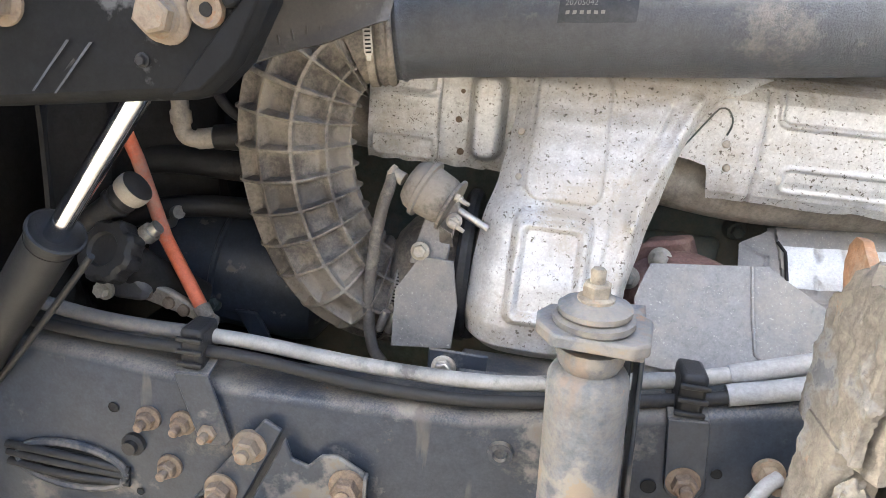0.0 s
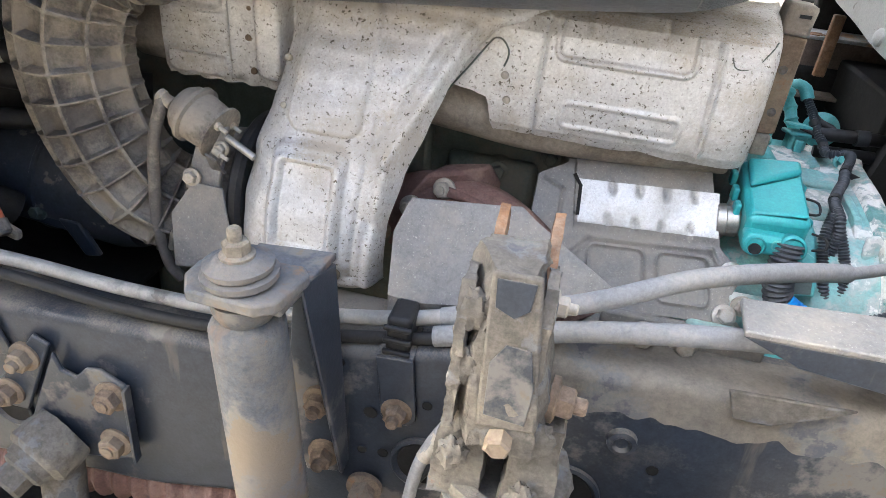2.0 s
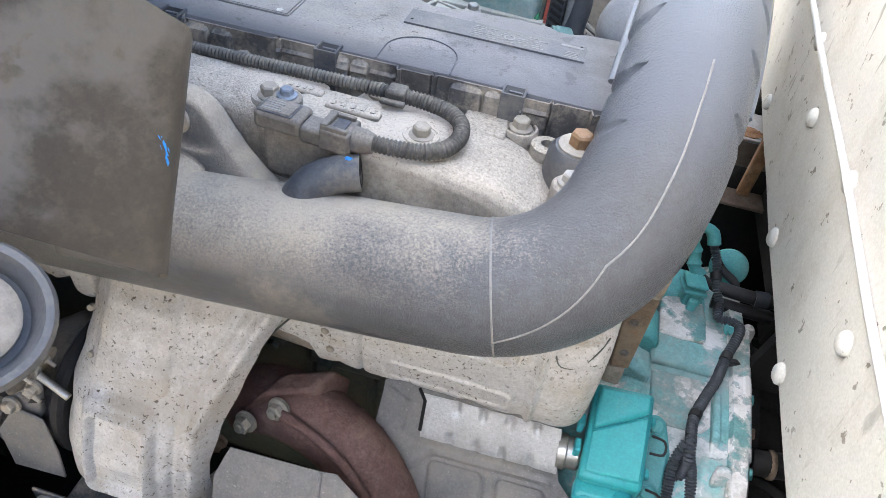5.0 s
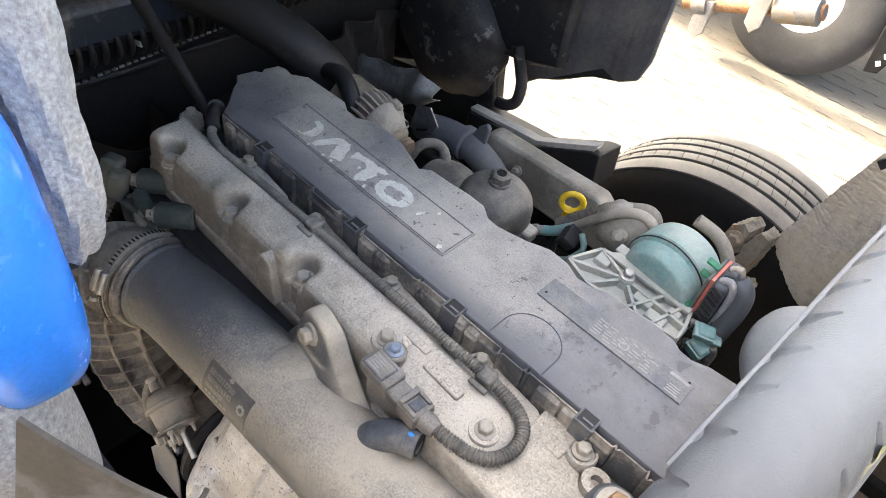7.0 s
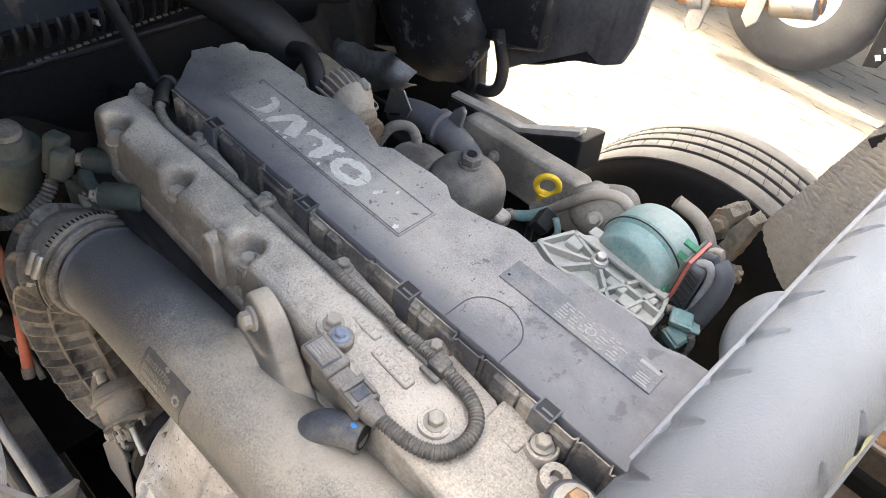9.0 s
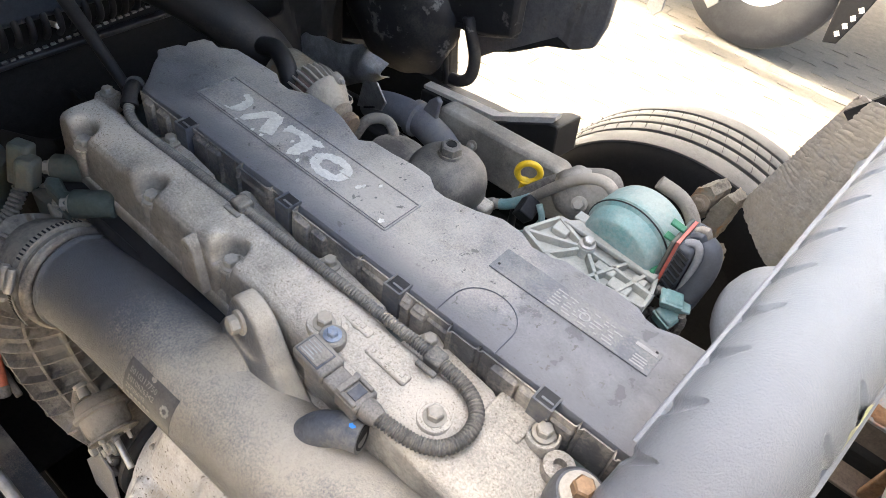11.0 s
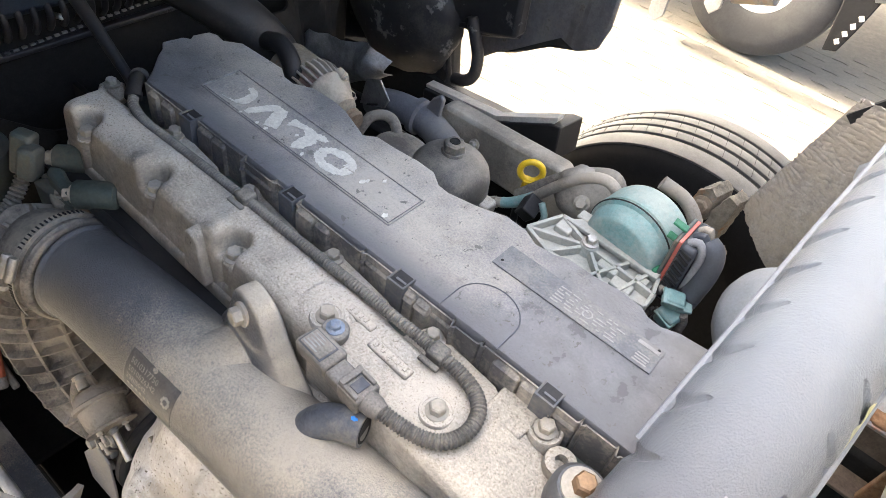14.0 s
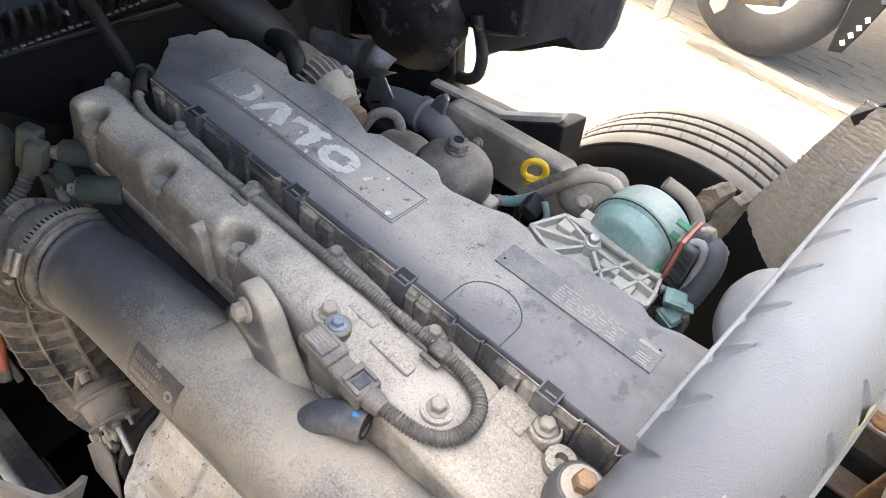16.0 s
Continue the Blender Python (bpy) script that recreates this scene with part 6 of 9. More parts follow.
def engine_wiring():
    t = thing("engine_wiring_loom", (0.8, 1.05, 1.1), "dark corrugated wiring loom with blue and yellow tape", "wiring loom")
    big = spline([(0.757, 1.035, 1.165), (0.772, 1.03, 1.15), (0.80, 1.028, 1.134), (0.832, 1.028, 1.124), (0.868, 1.03, 1.124), (0.905, 1.034, 1.138), (0.94, 1.038, 1.152), (0.975, 1.04, 1.155), (1.01, 1.04, 1.144), (1.039, 1.04, 1.122), (1.075, 1.04, 1.085), (1.13, 1.06, 1.02)], 0.0015)
    part("main_loom", Shape().tube(big, corrugated(0.0142, 0.0062, 0.0019), 24), M_CONDUIT_DARK, t)
    i = next(k for k, p in enumerate(big) if p.x > 0.772)
    part("tape", Shape().tube(big[i:i + 22], lambda s, a: 0.0172 + 0.0006 * math.sin(s * 900 + a), 24), M_TAPE_BLUE, t, "blue tape wrap")
    i = next(k for k, p in enumerate(big) if p.x > 0.972)
    part("tape", Shape().tube(big[i:i + 20], lambda s, a: 0.0168 + 0.0014 * math.sin(s * 870), 24), M_TAPE_GOLD, t, "yellow tape wrap")
    i = next(k for k, p in enumerate(big) if p.x > 1.004)
    part("clamp", Shape().tube(big[i:i + 16], 0.021, 24), M_STEEL, t, "steel clamp ring")
    part("hose_end", Shape().tube(big[i + 12:], corrugated(0.024, 0.011, 0.002), 24), M_BLACK, t)
    a = spline([(0.800, 1.155, 1.17), (0.813, 1.155, 1.165), (0.838, 1.153, 1.165), (0.857, 1.155, 1.178), (0.863, 1.16, 1.20), (0.858, 1.165, 1.236), (0.861, 1.22, 1.245), (0.88, 1.27, 1.248), (0.898, 1.31, 1.25), (0.914, 1.36, 1.252), (0.932, 1.405, 1.262), (0.938, 1.43, 1.262), (0.928, 1.447, 1.256), (0.906, 1.455, 1.252), (0.905, 1.485, 1.26), (0.896, 1.51, 1.275), (0.888, 1.55, 1.30), (0.868, 1.578, 1.332)], 0.0012)
    part("branch", Shape().tube(a, corrugated(0.0078, 0.0052, 0.0014), 16), M_CONDUIT_DARK, t)
    b = spline([(0.858, 1.19, 1.243), (0.862, 1.168, 1.225), (0.874, 1.155, 1.197), (0.880, 1.135, 1.172), (0.876, 1.11, 1.152), (0.868, 1.098, 1.128), (0.857, 1.097, 1.127), (0.846, 1.105, 1.155), (0.845, 1.13, 1.175), (0.842, 1.155, 1.21), (0.852, 1.18, 1.238)], 0.0012)
    part("branch", Shape().tube(b, corrugated(0.0078, 0.0052, 0.0014), 16), M_CONDUIT_DARK, t)
    d = spline([(0.872, 1.53, 1.27), (0.893, 1.515, 1.267), (0.915, 1.51, 1.268), (0.93, 1.515, 1.268), (0.927, 1.53, 1.278), (0.905, 1.545, 1.285), (0.885, 1.56, 1.30)], 0.002)
    part("branch", Shape().tube(d, 0.008, 14), M_BLACK, t)
    for p, q in (((0.862, 1.225, 1.245), (0.866, 1.236, 1.246)), ((0.912, 1.355, 1.252), (0.917, 1.368, 1.254)), ((0.905, 1.47, 1.254), (0.905, 1.482, 1.258)), ((0.893, 1.52, 1.28), (0.890, 1.532, 1.287))):
        part("cable_tie", Shape().tube([p, q], 0.0098, 14), M_BLACK, t)
    clip = part("clip", Shape().box((0.93, 1.362, 1.245), (0.03, 0.012, 0.01), pose(0, 0, 0, 0, 20, 25)), M_BLACK, t, bevel=0.002)
    for s in (0.0, -0.036):
        part("rear_hose", Shape().tube(spline([(0.90, 1.51, 1.272 + s), (0.97, 1.50, 1.278 + s), (1.1, 1.50, 1.28 + s), (1.3, 1.5, 1.28 + s)]), 0.0125, 14), M_BLACK, t)
    part("sheath", Shape().tube([(0.962, 1.50, 1.277), (0.985, 1.50, 1.279)], 0.0155, 14), M_CONDUIT_DARK, t)
    return t


engine_wiring()


def rear_sensors():
    t = thing("rear_valve_connectors", (0.84, 1.52, 1.2), "turquoise painted plugs and unions at the engine's rear", "connector")
    part("base", Shape().prism([(0.80, 1.44, 1.20), (0.895, 1.44, 1.205), (0.895, 1.60, 1.20), (0.80, 1.60, 1.20)], (0, 0, 0.022)), M_GREEN, t, bevel=0.006)
    part("column", Shape().prism([(0.775, 1.49, 1.20), (0.812, 1.485, 1.20), (0.812, 1.485, 1.30), (0.80, 1.485, 1.312), (0.775, 1.49, 1.305)], (0, 0.06, 0)), M_GREEN, t, bevel=0.007)
    plug = part("plug", Shape().box((0.857, 1.495, 1.246), (0.034, 0.036, 0.058), pose(0, 0, 0, -8, 4, 6)), M_GREEN, t, bevel=0.006)
    part("plug_rim", Shape().box((0.855, 1.497, 1.27), (0.044, 0.046, 0.008), pose(0, 0, 0, -8, 4, 6)), M_GREEN, plug, bevel=0.003)
    part("plug_rim", Shape().box((0.855, 1.497, 1.285), (0.040, 0.042, 0.006), pose(0, 0, 0, -8, 4, 6)), M_GREEN, plug, bevel=0.003)
    part("plug_latch", Shape().box((0.858, 1.468, 1.25), (0.016, 0.01, 0.03)), M_GREEN, plug, bevel=0.003)
    part("foot", Shape().box((0.862, 1.492, 1.218), (0.062, 0.06, 0.016)), M_GREEN, t, bevel=0.006)
    top = part("plug", Shape().box((0.828, 1.575, 1.328), (0.036, 0.040, 0.028), pose(0, 0, 0, 0, 18, 10)), M_GREEN, t, bevel=0.008)
    part("plug_tab", Shape().box((0.815, 1.555, 1.318), (0.014, 0.012, 0.04)), M_GREEN, top, bevel=0.003)
    part("union", Shape().tube(spline([(0.832, 1.57, 1.325), (0.848, 1.565, 1.30), (0.856, 1.55, 1.275), (0.87, 1.54, 1.262)]), lambda s, a: 0.0115 + 0.0028 * (math.sin(s * 260) > 0.3), 16), M_GREEN, t)
    part("elbow", Shape().tube(spline([(0.832, 1.582, 1.335), (0.852, 1.582, 1.345), (0.868, 1.58, 1.337), (0.876, 1.57, 1.32)]), lambda s, a: 0.0105 + (0.002 if s > 0.04 else 0), 16), M_GREEN, t)
    part("disc", Shape().lathe((0.93, 1.60, 1.255), (-0.25, -0.9, 0.35), [(0, 0.036), (0.008, 0.036), (0.012, 0.031), (0.013, 0.0)], 30), M_GREEN, t, "turquoise round end cap")
    part("side_block", Shape().prism([(0.765, 1.36, 1.18), (0.80, 1.355, 1.18), (0.805, 1.355, 1.245), (0.79, 1.36, 1.26), (0.765, 1.36, 1.26)], (0, 0.08, 0)), M_GREEN, t, bevel=0.008)
    part("side_block", Shape().prism([(0.745, 1.30, 1.18), (0.795, 1.29, 1.18), (0.797, 1.29, 1.235), (0.745, 1.30, 1.245)], (0, 0.055, 0)), M_GREEN_WORN, t, bevel=0.008)
    for x, y, z in ((0.79, 1.352, 1.215), (0.80, 1.485, 1.25), (0.93, 1.44, 1.245)):
        part("bolt", Shape().bolt((x, y, z), (0, -0.8, 0.5), 0.009), M_GREEN, t)
    return t


rear_sensors()


def side_bracket():
    t = thing("rear_head_bracket", (0.71, 1.2, 1.3), "brown steel bracket plate with two holes beside the heat shield", "bracket")
    part("plate", Shape().prism([(0.703, 1.195, 1.343), (0.729, 1.195, 1.346), (0.7285, 1.195, 1.490), (0.689, 1.195, 1.492)], (0, 0.012, 0)), M_BOLT_RUST, t, bevel=0.003)
    cap = part("cap", Shape().box((0.709, 1.218, 1.514), (0.042, 0.05, 0.044), pose(0, 0, 0, 0, 4, 0)), M_SENSOR, t, bevel=0.006)
    part("cap_slot", Shape().box((0.714, 1.1925, 1.52), (0.016, 0.003, 0.005)), M_BLACK, cap)
    for x, z in ((0.709, 1.443), (0.7135, 1.379)):
        part("hole", Shape().lathe((x, 1.196, z), (0, -1, 0), [(-0.002, 0.0068), (0.0022, 0.0066), (0.003, 0.0055), (0.0015, 0.005)], 16), M_MUD, t)
    part("spacer", Shape().box((0.712, 1.21, 1.327), (0.026, 0.04, 0.034)), M_DUCT, t, bevel=0.004)
    return t


side_bracket()


def cross_beam():
    """Channel-section cross member of the body's subframe, open towards the engine."""
    t = thing("cross_beam", (1.2, 1.9, 1.27), "grey steel channel cross beam with flaking orange rust", "beam")
    part("top_flange", Shape().box((1.20, 1.918, 1.398), (0.84, 0.165, 0.008)), M_BEAM, t, "grey painted flange with orange rust", bevel=0.002)
    part("rust_scale", lump((0.905, 1.862, 1.402), (0.05, 0.022, 0.003), 0.7, 3.0, 16), M_RUST, t, "flaking orange rust scale")
    part("web", Shape().box((1.20, 1.842, 1.337), (0.84, 0.008, 0.112)), M_BEAM_WEB, t, "brown stained web", bevel=0.001)
    part("lower_flange", Shape().box((1.20, 1.808, 1.279), (0.84, 0.072, 0.008)), M_BEAM_WEB, t, "brown stained lower flange", bevel=0.002)
    part("upright", Shape().box((0.930, 1.735, 1.400), (0.024, 0.016, 0.13)), M_RUST, t, "thin rusty upright", bevel=0.003)
    return t


cross_beam()


def engine_mount():
    t = thing("mounting_arm", (0.9, 0.95, 1.0), "turquoise cast engine mount arm with a round domed eye", "engine mount")
    c, ax = Vector((0.930, 0.975, 1.140)), Vector((0.05, -0.42, 1)).normalized()
    part("eye", Shape().lathe(c, ax, [(-0.06, 0.040), (-0.045, 0.036), (0.0, 0.033), (0.014, 0.031), (0.020, 0.026), (0.022, 0.018), (0.018, 0.014)], 40), M_GREEN, t)
    part("cup", Shape().lathe(c + Vector((0.003, -0.026, -0.012)), Vector((0, -0.9, 0.45)), [(-0.02, 0.024), (0.008, 0.022), (0.012, 0.018), (0.013, 0.0)], 30), M_GREEN, t)
    part("bolt", Shape().bolt(c + ax * 0.018, ax, 0.010), M_GREEN, t)
    part("arm", Shape().prism([(0.715, 0.975, 1.082), (0.77, 0.955, 1.088), (0.83, 0.94, 1.105), (0.885, 0.93, 1.13), (0.90, 0.99, 1.15), (0.83, 0.985, 1.118), (0.77, 0.99, 1.10), (0.715, 1.01, 1.092)], (0, 0.008, -0.02)), M_GREEN, t, bevel=0.006)
    part("web", Shape().prism([(0.80, 0.975, 1.09), (0.885, 0.97, 1.12), (0.90, 0.97, 1.06), (0.885, 0.97, 1.02)], (0, 0.012, 0)), M_GREEN_WORN, t, bevel=0.004)
    part("bolt", Shape().bolt((0.708, 0.968, 1.072), (-0.3, -0.8, 0.4), 0.013, stud=0.01), M_STEEL, t)
    part("clip", Shape().prism([(0.985, 0.955, 1.11), (1.005, 0.955, 1.12), (1.01, 0.955, 1.16), (0.99, 0.955, 1.15)], (0.0, 0.01, 0)), M_STEEL, t, bevel=0.003)
    part("rubber_foot", Shape().lathe(c - ax * 0.06, -ax, [(0, 0.055), (0.05, 0.06), (0.07, 0.05)], 30), M_BLACK, t)
    return t


engine_mount()


# ---- turbocharger inlet, actuator, left side ----
def turbocharger():
    t = thing("turbocharger", (-0.08, 1.05, 1.05), "dusty turbocharger compressor with a grey bracket plate", "turbocharger")
    part("compressor", Shape().lathe((-0.16, 1.045, 1.15), (1, 0, 0), [(0, 0.06), (0.02, 0.085), (0.05, 0.105), (0.09, 0.11), (0.12, 0.10), (0.14, 0.07), (0.22, 0.06)], 40), M_DUCT, t)
    part("v_band", Shape().lathe((-0.055, 1.045, 1.17), (1, 0, 0.0), [(0, 0.118), (0.006, 0.124), (0.016, 0.124), (0.022, 0.118)], 44), M_BLACK, t)
    part("bracket_plate", Shape().prism([(-0.135, 0.905, 1.075), (-0.045, 0.905, 1.085), (-0.042, 0.91, 1.15), (-0.055, 0.92, 1.215), (-0.105, 0.925, 1.215), (-0.135, 0.91, 1.165)], (0, 0.004, 0)), M_SHIELD_GREY, t, bevel=0.001)
    arm = part("bracket_arm", Shape().prism([(-0.122, 0.93, 1.20), (-0.068, 0.93, 1.20), (-0.055, 0.945, 1.30), (-0.10, 0.945, 1.29)], (0, 0.012, 0)), M_SHIELD_GREY, t, bevel=0.003)
    part("bolt", Shape().bolt((-0.106, 0.928, 1.222), (0, -1, 0.15), 0.0095), M_BOLT, arm)
    part("bolt", Shape().bolt((-0.062, 0.938, 1.27), (0, -1, 0.15), 0.008), M_BOLT, arm)
    tab = part("mount_tab", Shape().box((-0.03, 0.872, 1.075), (0.085, 0.006, 0.05)), M_RAIL, t, bevel=0.003)
    part("bolt", Shape().bolt((-0.048, 0.868, 1.074), (0, -1, 0.1), 0.0125), M_STEEL, tab)
    part("oil_pipe", Shape().tube(spline([(-0.02, 1.0, 1.20), (-0.03, 0.97, 1.15), (-0.03, 0.97, 1.08)]), 0.012, 12), M_BLACK, t)
    part("lower_guard", Shape().box((0.10, 0.90, 1.06), (0.26, 0.07, 0.035)), M_RAIL, t, bevel=0.006)
    return t


turbocharger()


def vacuum_actuator():
    t = thing("wastegate_actuator", (-0.1, 0.94, 1.27), "dusty beige drum-shaped wastegate actuator with a rod", "actuator")
    axis = Vector((0.82, -0.14, -0.36)).normalized()
    c = Vector((-0.135, 0.962, 1.318))
    part("drum", Shape().lathe(c, axis, [(0, 0.018), (0.003, 0.03), (0.012, 0.037), (0.022, 0.039), (0.024, 0.044), (0.030, 0.044), (0.032, 0.038), (0.060, 0.036), (0.068, 0.033), (0.07, 0.041), (0.074, 0.041), (0.076, 0.015)], 36), M_DUCT, t)
    part("port", Shape().lathe(c - axis * 0.001 + Vector((-0.006, -0.01, 0.0)), -axis, [(0, 0.010), (0.016, 0.009), (0.018, 0.011), (0.024, 0.011)], 16), M_BOLT, t)
    for s in (Vector((0.0, -0.02, 0.022)), Vector((0.0, -0.022, -0.018)), Vector((0, 0.02, 0.01))):
        part("stud", Shape().lathe(c + axis * 0.074 + s, axis, [(0, 0.006), (0.012, 0.006), (0.013, 0.0035), (0.025, 0.003)], 10), M_BOLT, t)
    part("rod", Shape().tube([c + axis * 0.07, c + axis * 0.135], 0.0055, 12), M_STEEL, t)
    hose = spline([c - axis * 0.02 + Vector((-0.006, -0.01, 0)), (-0.160, 0.948, 1.312), (-0.170, 0.942, 1.27), (-0.178, 0.940, 1.20), (-0.181, 0.940, 1.12), (-0.172, 0.945, 1.05), (-0.155, 0.95, 1.02)], 0.006)
    part("hose", Shape().tube(hose, 0.0092, 16), M_SENSOR_GREY, t, "grey brown rubber vacuum hose")
    part("lower_hanger", Shape().prism([c + axis * 0.06 + Vector((0, -0.03, -0.03)), c + axis * 0.08 + Vector((0, -0.03, -0.03)), (-0.06, 0.94, 1.23), (-0.08, 0.94, 1.23)], (0, 0.005, 0)), M_SENSOR_GREY, t)
    return t


vacuum_actuator()


def black_canister():
    t = thing("oil_canister", (-0.42, 1.1, 0.98), "blue-black cylindrical canister with steel strap, dusty", "canister")
    part("shell", Shape().lathe((-0.62, 1.12, 1.10), (1, 0.03, -0.12), [(0, 0.06), (0.02, 0.10), (0.05, 0.112), (0.135, 0.112), (0.138, 0.116), (0.144, 0.116), (0.147, 0.112), (0.28, 0.112), (0.315, 0.102), (0.335, 0.07)], 48), M_CANISTER, t)
    part("strap", Shape().box((-0.475, 1.03, 1.035), (0.15, 0.012, 0.035), pose(0, 0, 0, 0, 6, 0)), M_RAIL, t, bevel=0.003)
    part("strap_foot", Shape().prism([(-0.435, 1.015, 1.04), (-0.395, 1.015, 1.04), (-0.365, 1.02, 0.975), (-0.395, 1.02, 0.97)], (0, 0.012, 0)), M_RAIL, t, bevel=0.003)
    bolts(t, [(-0.475, 1.02, 1.045), (-0.53, 1.02, 1.05)], (0, -1, 0.2), 0.011, M_BLOCK)
    part("fitting", Shape().tube(spline([(-0.55, 1.02, 1.18), (-0.53, 1.0, 1.205), (-0.515, 0.99, 1.21)]), 0.011, 12), M_STEEL, t)
    return t


black_canister()


def filler_neck():
    t = thing("filler_neck", (-0.52, 0.9, 1.1), "grimy filler neck with a black ribbed cap and a flat link", "filler cap")
    c, ax = Vector((-0.545, 0.872, 1.172)), Vector((-0.15, -0.80, 0.45)).normalized()
    _, e, g = frame_of(ax)
    rings = []
    for d, r in ((0, 0.040), (0.004, 0.044), (0.028, 0.044), (0.034, 0.038), (0.035, 0.026), (0.030, 0.022), (0.030, 0.0)):
        rings.append([c + ax * d + (e * math.cos(a) + g * math.sin(a)) * (r + (0.004 if (i // 4) % 2 and 0.03 < r else 0)) for i, a in enumerate([2 * math.pi * k / 64 for k in range(64)])])
    part("cap", Shape().rings(rings, cap=False), M_BLACK, t, "black ribbed cap")
    part("neck", Shape().tube(spline([c, c - ax * 0.05 + Vector((0.015, 0, -0.02)), c + Vector((0.07, 0.10, -0.10))]), 0.030, 20), M_DARK, t)
    block = part("lower_block", Shape().prism([(-0.600, 0.885, 1.135), (-0.575, 0.87, 1.150), (-0.525, 0.87, 1.145), (-0.505, 0.875, 1.118), (-0.515, 0.88, 1.095), (-0.565, 0.885, 1.092), (-0.598, 0.885, 1.11)], (0, 0.04, 0)), M_HOSE, t, bevel=0.008)
    part("bolt", Shape().bolt((-0.572, 0.872, 1.112), (-0.1, -1, 0.1), 0.011), M_BOLT, block)
    part("link", Shape().prism([(-0.545, 0.90, 1.108), (-0.515, 0.895, 1.122), (-0.480, 0.895, 1.112), (-0.405, 0.895, 1.078), (-0.408, 0.895, 1.062), (-0.480, 0.90, 1.078), (-0.535, 0.90, 1.092)], (0, 0.014, 0)), M_SENSOR, t, "flat rusty link", bevel=0.004)
    for x, z in ((-0.518, 1.106), (-0.482, 1.095), (-0.458, 1.086)):
        part("rivet", Shape().lathe((x, 0.894, z), (0, -1, 0.1), [(0, 0.010), (0.004, 0.009), (0.006, 0.004)], 16), M_BOLT_RUST, t)
    fit = part("union", Shape().lathe((-0.520, 0.885, 1.193), (0.75, 0.1, 0.62), [(0, 0.010), (0.012, 0.010), (0.013, 0.015), (0.026, 0.015), (0.027, 0.011), (0.038, 0.011)], 18), M_STEEL, t, "bright steel union")
    return t


filler_neck()


def dipstick_rod():
    t = thing("orange_dipstick_rod", (-0.5, 0.95, 1.05), "orange-red painted rod slanting past dark pipes", "rod")
    part("rod", Shape().tube([(-0.585, 0.949, 1.365), (-0.555, 0.947, 1.30), (-0.503, 0.928, 1.187), (-0.424, 0.887, 1.098)], 0.0105, 14), M_RED, t)
    part("end_clip", Shape().lathe((-0.426, 0.888, 1.100), (0.62, -0.3, -0.72), [(0, 0.013), (0.02, 0.012), (0.024, 0.008)], 14), M_DUCT, t)
    return t


dipstick_rod()


def front_pipes():
    """Coolant pipes and elbows in the dark at the front of the engine."""
    t = thing("coolant_pipes", (-0.55, 1.15, 1.1), "black coolant pipes with steel fittings in shade", "pipe")
    part("pipe", Shape().tube(spline([(-0.75, 1.05, 1.16), (-0.66, 1.03, 1.25), (-0.56, 1.03, 1.285), (-0.42, 1.06, 1.28), (-0.30, 1.14, 1.27)]), 0.024, 16), M_BLACK, t)
    part("pipe", Shape().tube(spline([(-0.70, 1.0, 1.13), (-0.60, 0.99, 1.19), (-0.50, 1.02, 1.215), (-0.36, 1.10, 1.20)]), 0.018, 16), M_BLACK, t)
    part("hose_end", Shape().lathe((-0.650, 0.88, 1.165), (0.78, 0.05, 0.66), [(0, 0.020), (0.12, 0.020), (0.122, 0.024), (0.128, 0.024), (0.130, 0.021), (0.138, 0.024), (0.146, 0.021), (0.152, 0.025), (0.172, 0.025), (0.176, 0.016)], 22), M_BLACK, t, "black hose with ribbed ferrule")
    part("ferrule", Shape().lathe((-0.535, 0.887, 1.262), (0.78, 0.05, 0.66), [(0, 0.0255), (0.006, 0.0265), (0.016, 0.0265), (0.020, 0.0255)], 22), M_BOLT, t)
    part("elbow", Shape().tube(spline([(-0.514, 1.0, 1.40), (-0.512, 1.0, 1.36), (-0.508, 1.0, 1.338), (-0.492, 1.0, 1.330), (-0.462, 1.01, 1.334)], 0.004), lambda s, a: 0.0135 + (0.003 if 0.028 < s < 0.05 or s > 0.085 else 0), 16), M_SENSOR, t, "tan elbow fitting")
    part("collar", Shape().lathe((-0.464, 1.01, 1.334), (1, 0.2, 0.1), [(0, 0.015), (0.004, 0.020), (0.022, 0.020), (0.05, 0.024)], 18), M_BLACK, t)
    part("hose", Shape().tube(spline([(-0.47, 1.02, 1.43), (-0.44, 1.0, 1.39), (-0.40, 1.02, 1.36), (-0.34, 1.08, 1.34)]), 0.008, 10), M_BLACK, t)
    return t


front_pipes()


def front_splash_plates():
    t = thing("front_splash_plate", (-0.9, 1.0, 0.9), "black splash plate behind the front wheel arch in shade", "splash plate")
    part("plate", Shape().box((-1.30, 1.05, 0.92), (0.72, 0.56, 0.012), pose(0, 0, 0, 0, 8, 0)), M_DARK, t, bevel=0.003)
    part("plate", Shape().box((-0.56, 1.05, 0.86), (0.40, 0.56, 0.012)), M_DARK, t, bevel=0.003)
    part("inner_wall", Shape().box((-1.05, 1.32, 1.15), (0.8, 0.012, 0.55)), M_DARK, t, bevel=0.003)
    part("lower_wall", Shape().box((-1.0, 1.08, 0.56), (1.1, 0.012, 0.60)), M_DARK, t, bevel=0.003)
    part("strut", Shape().tube([(-0.95, 0.86, 1.25), (-0.62, 0.90, 0.92)], 0.016, 14), M_BLACK, t)


front_splash_plates()


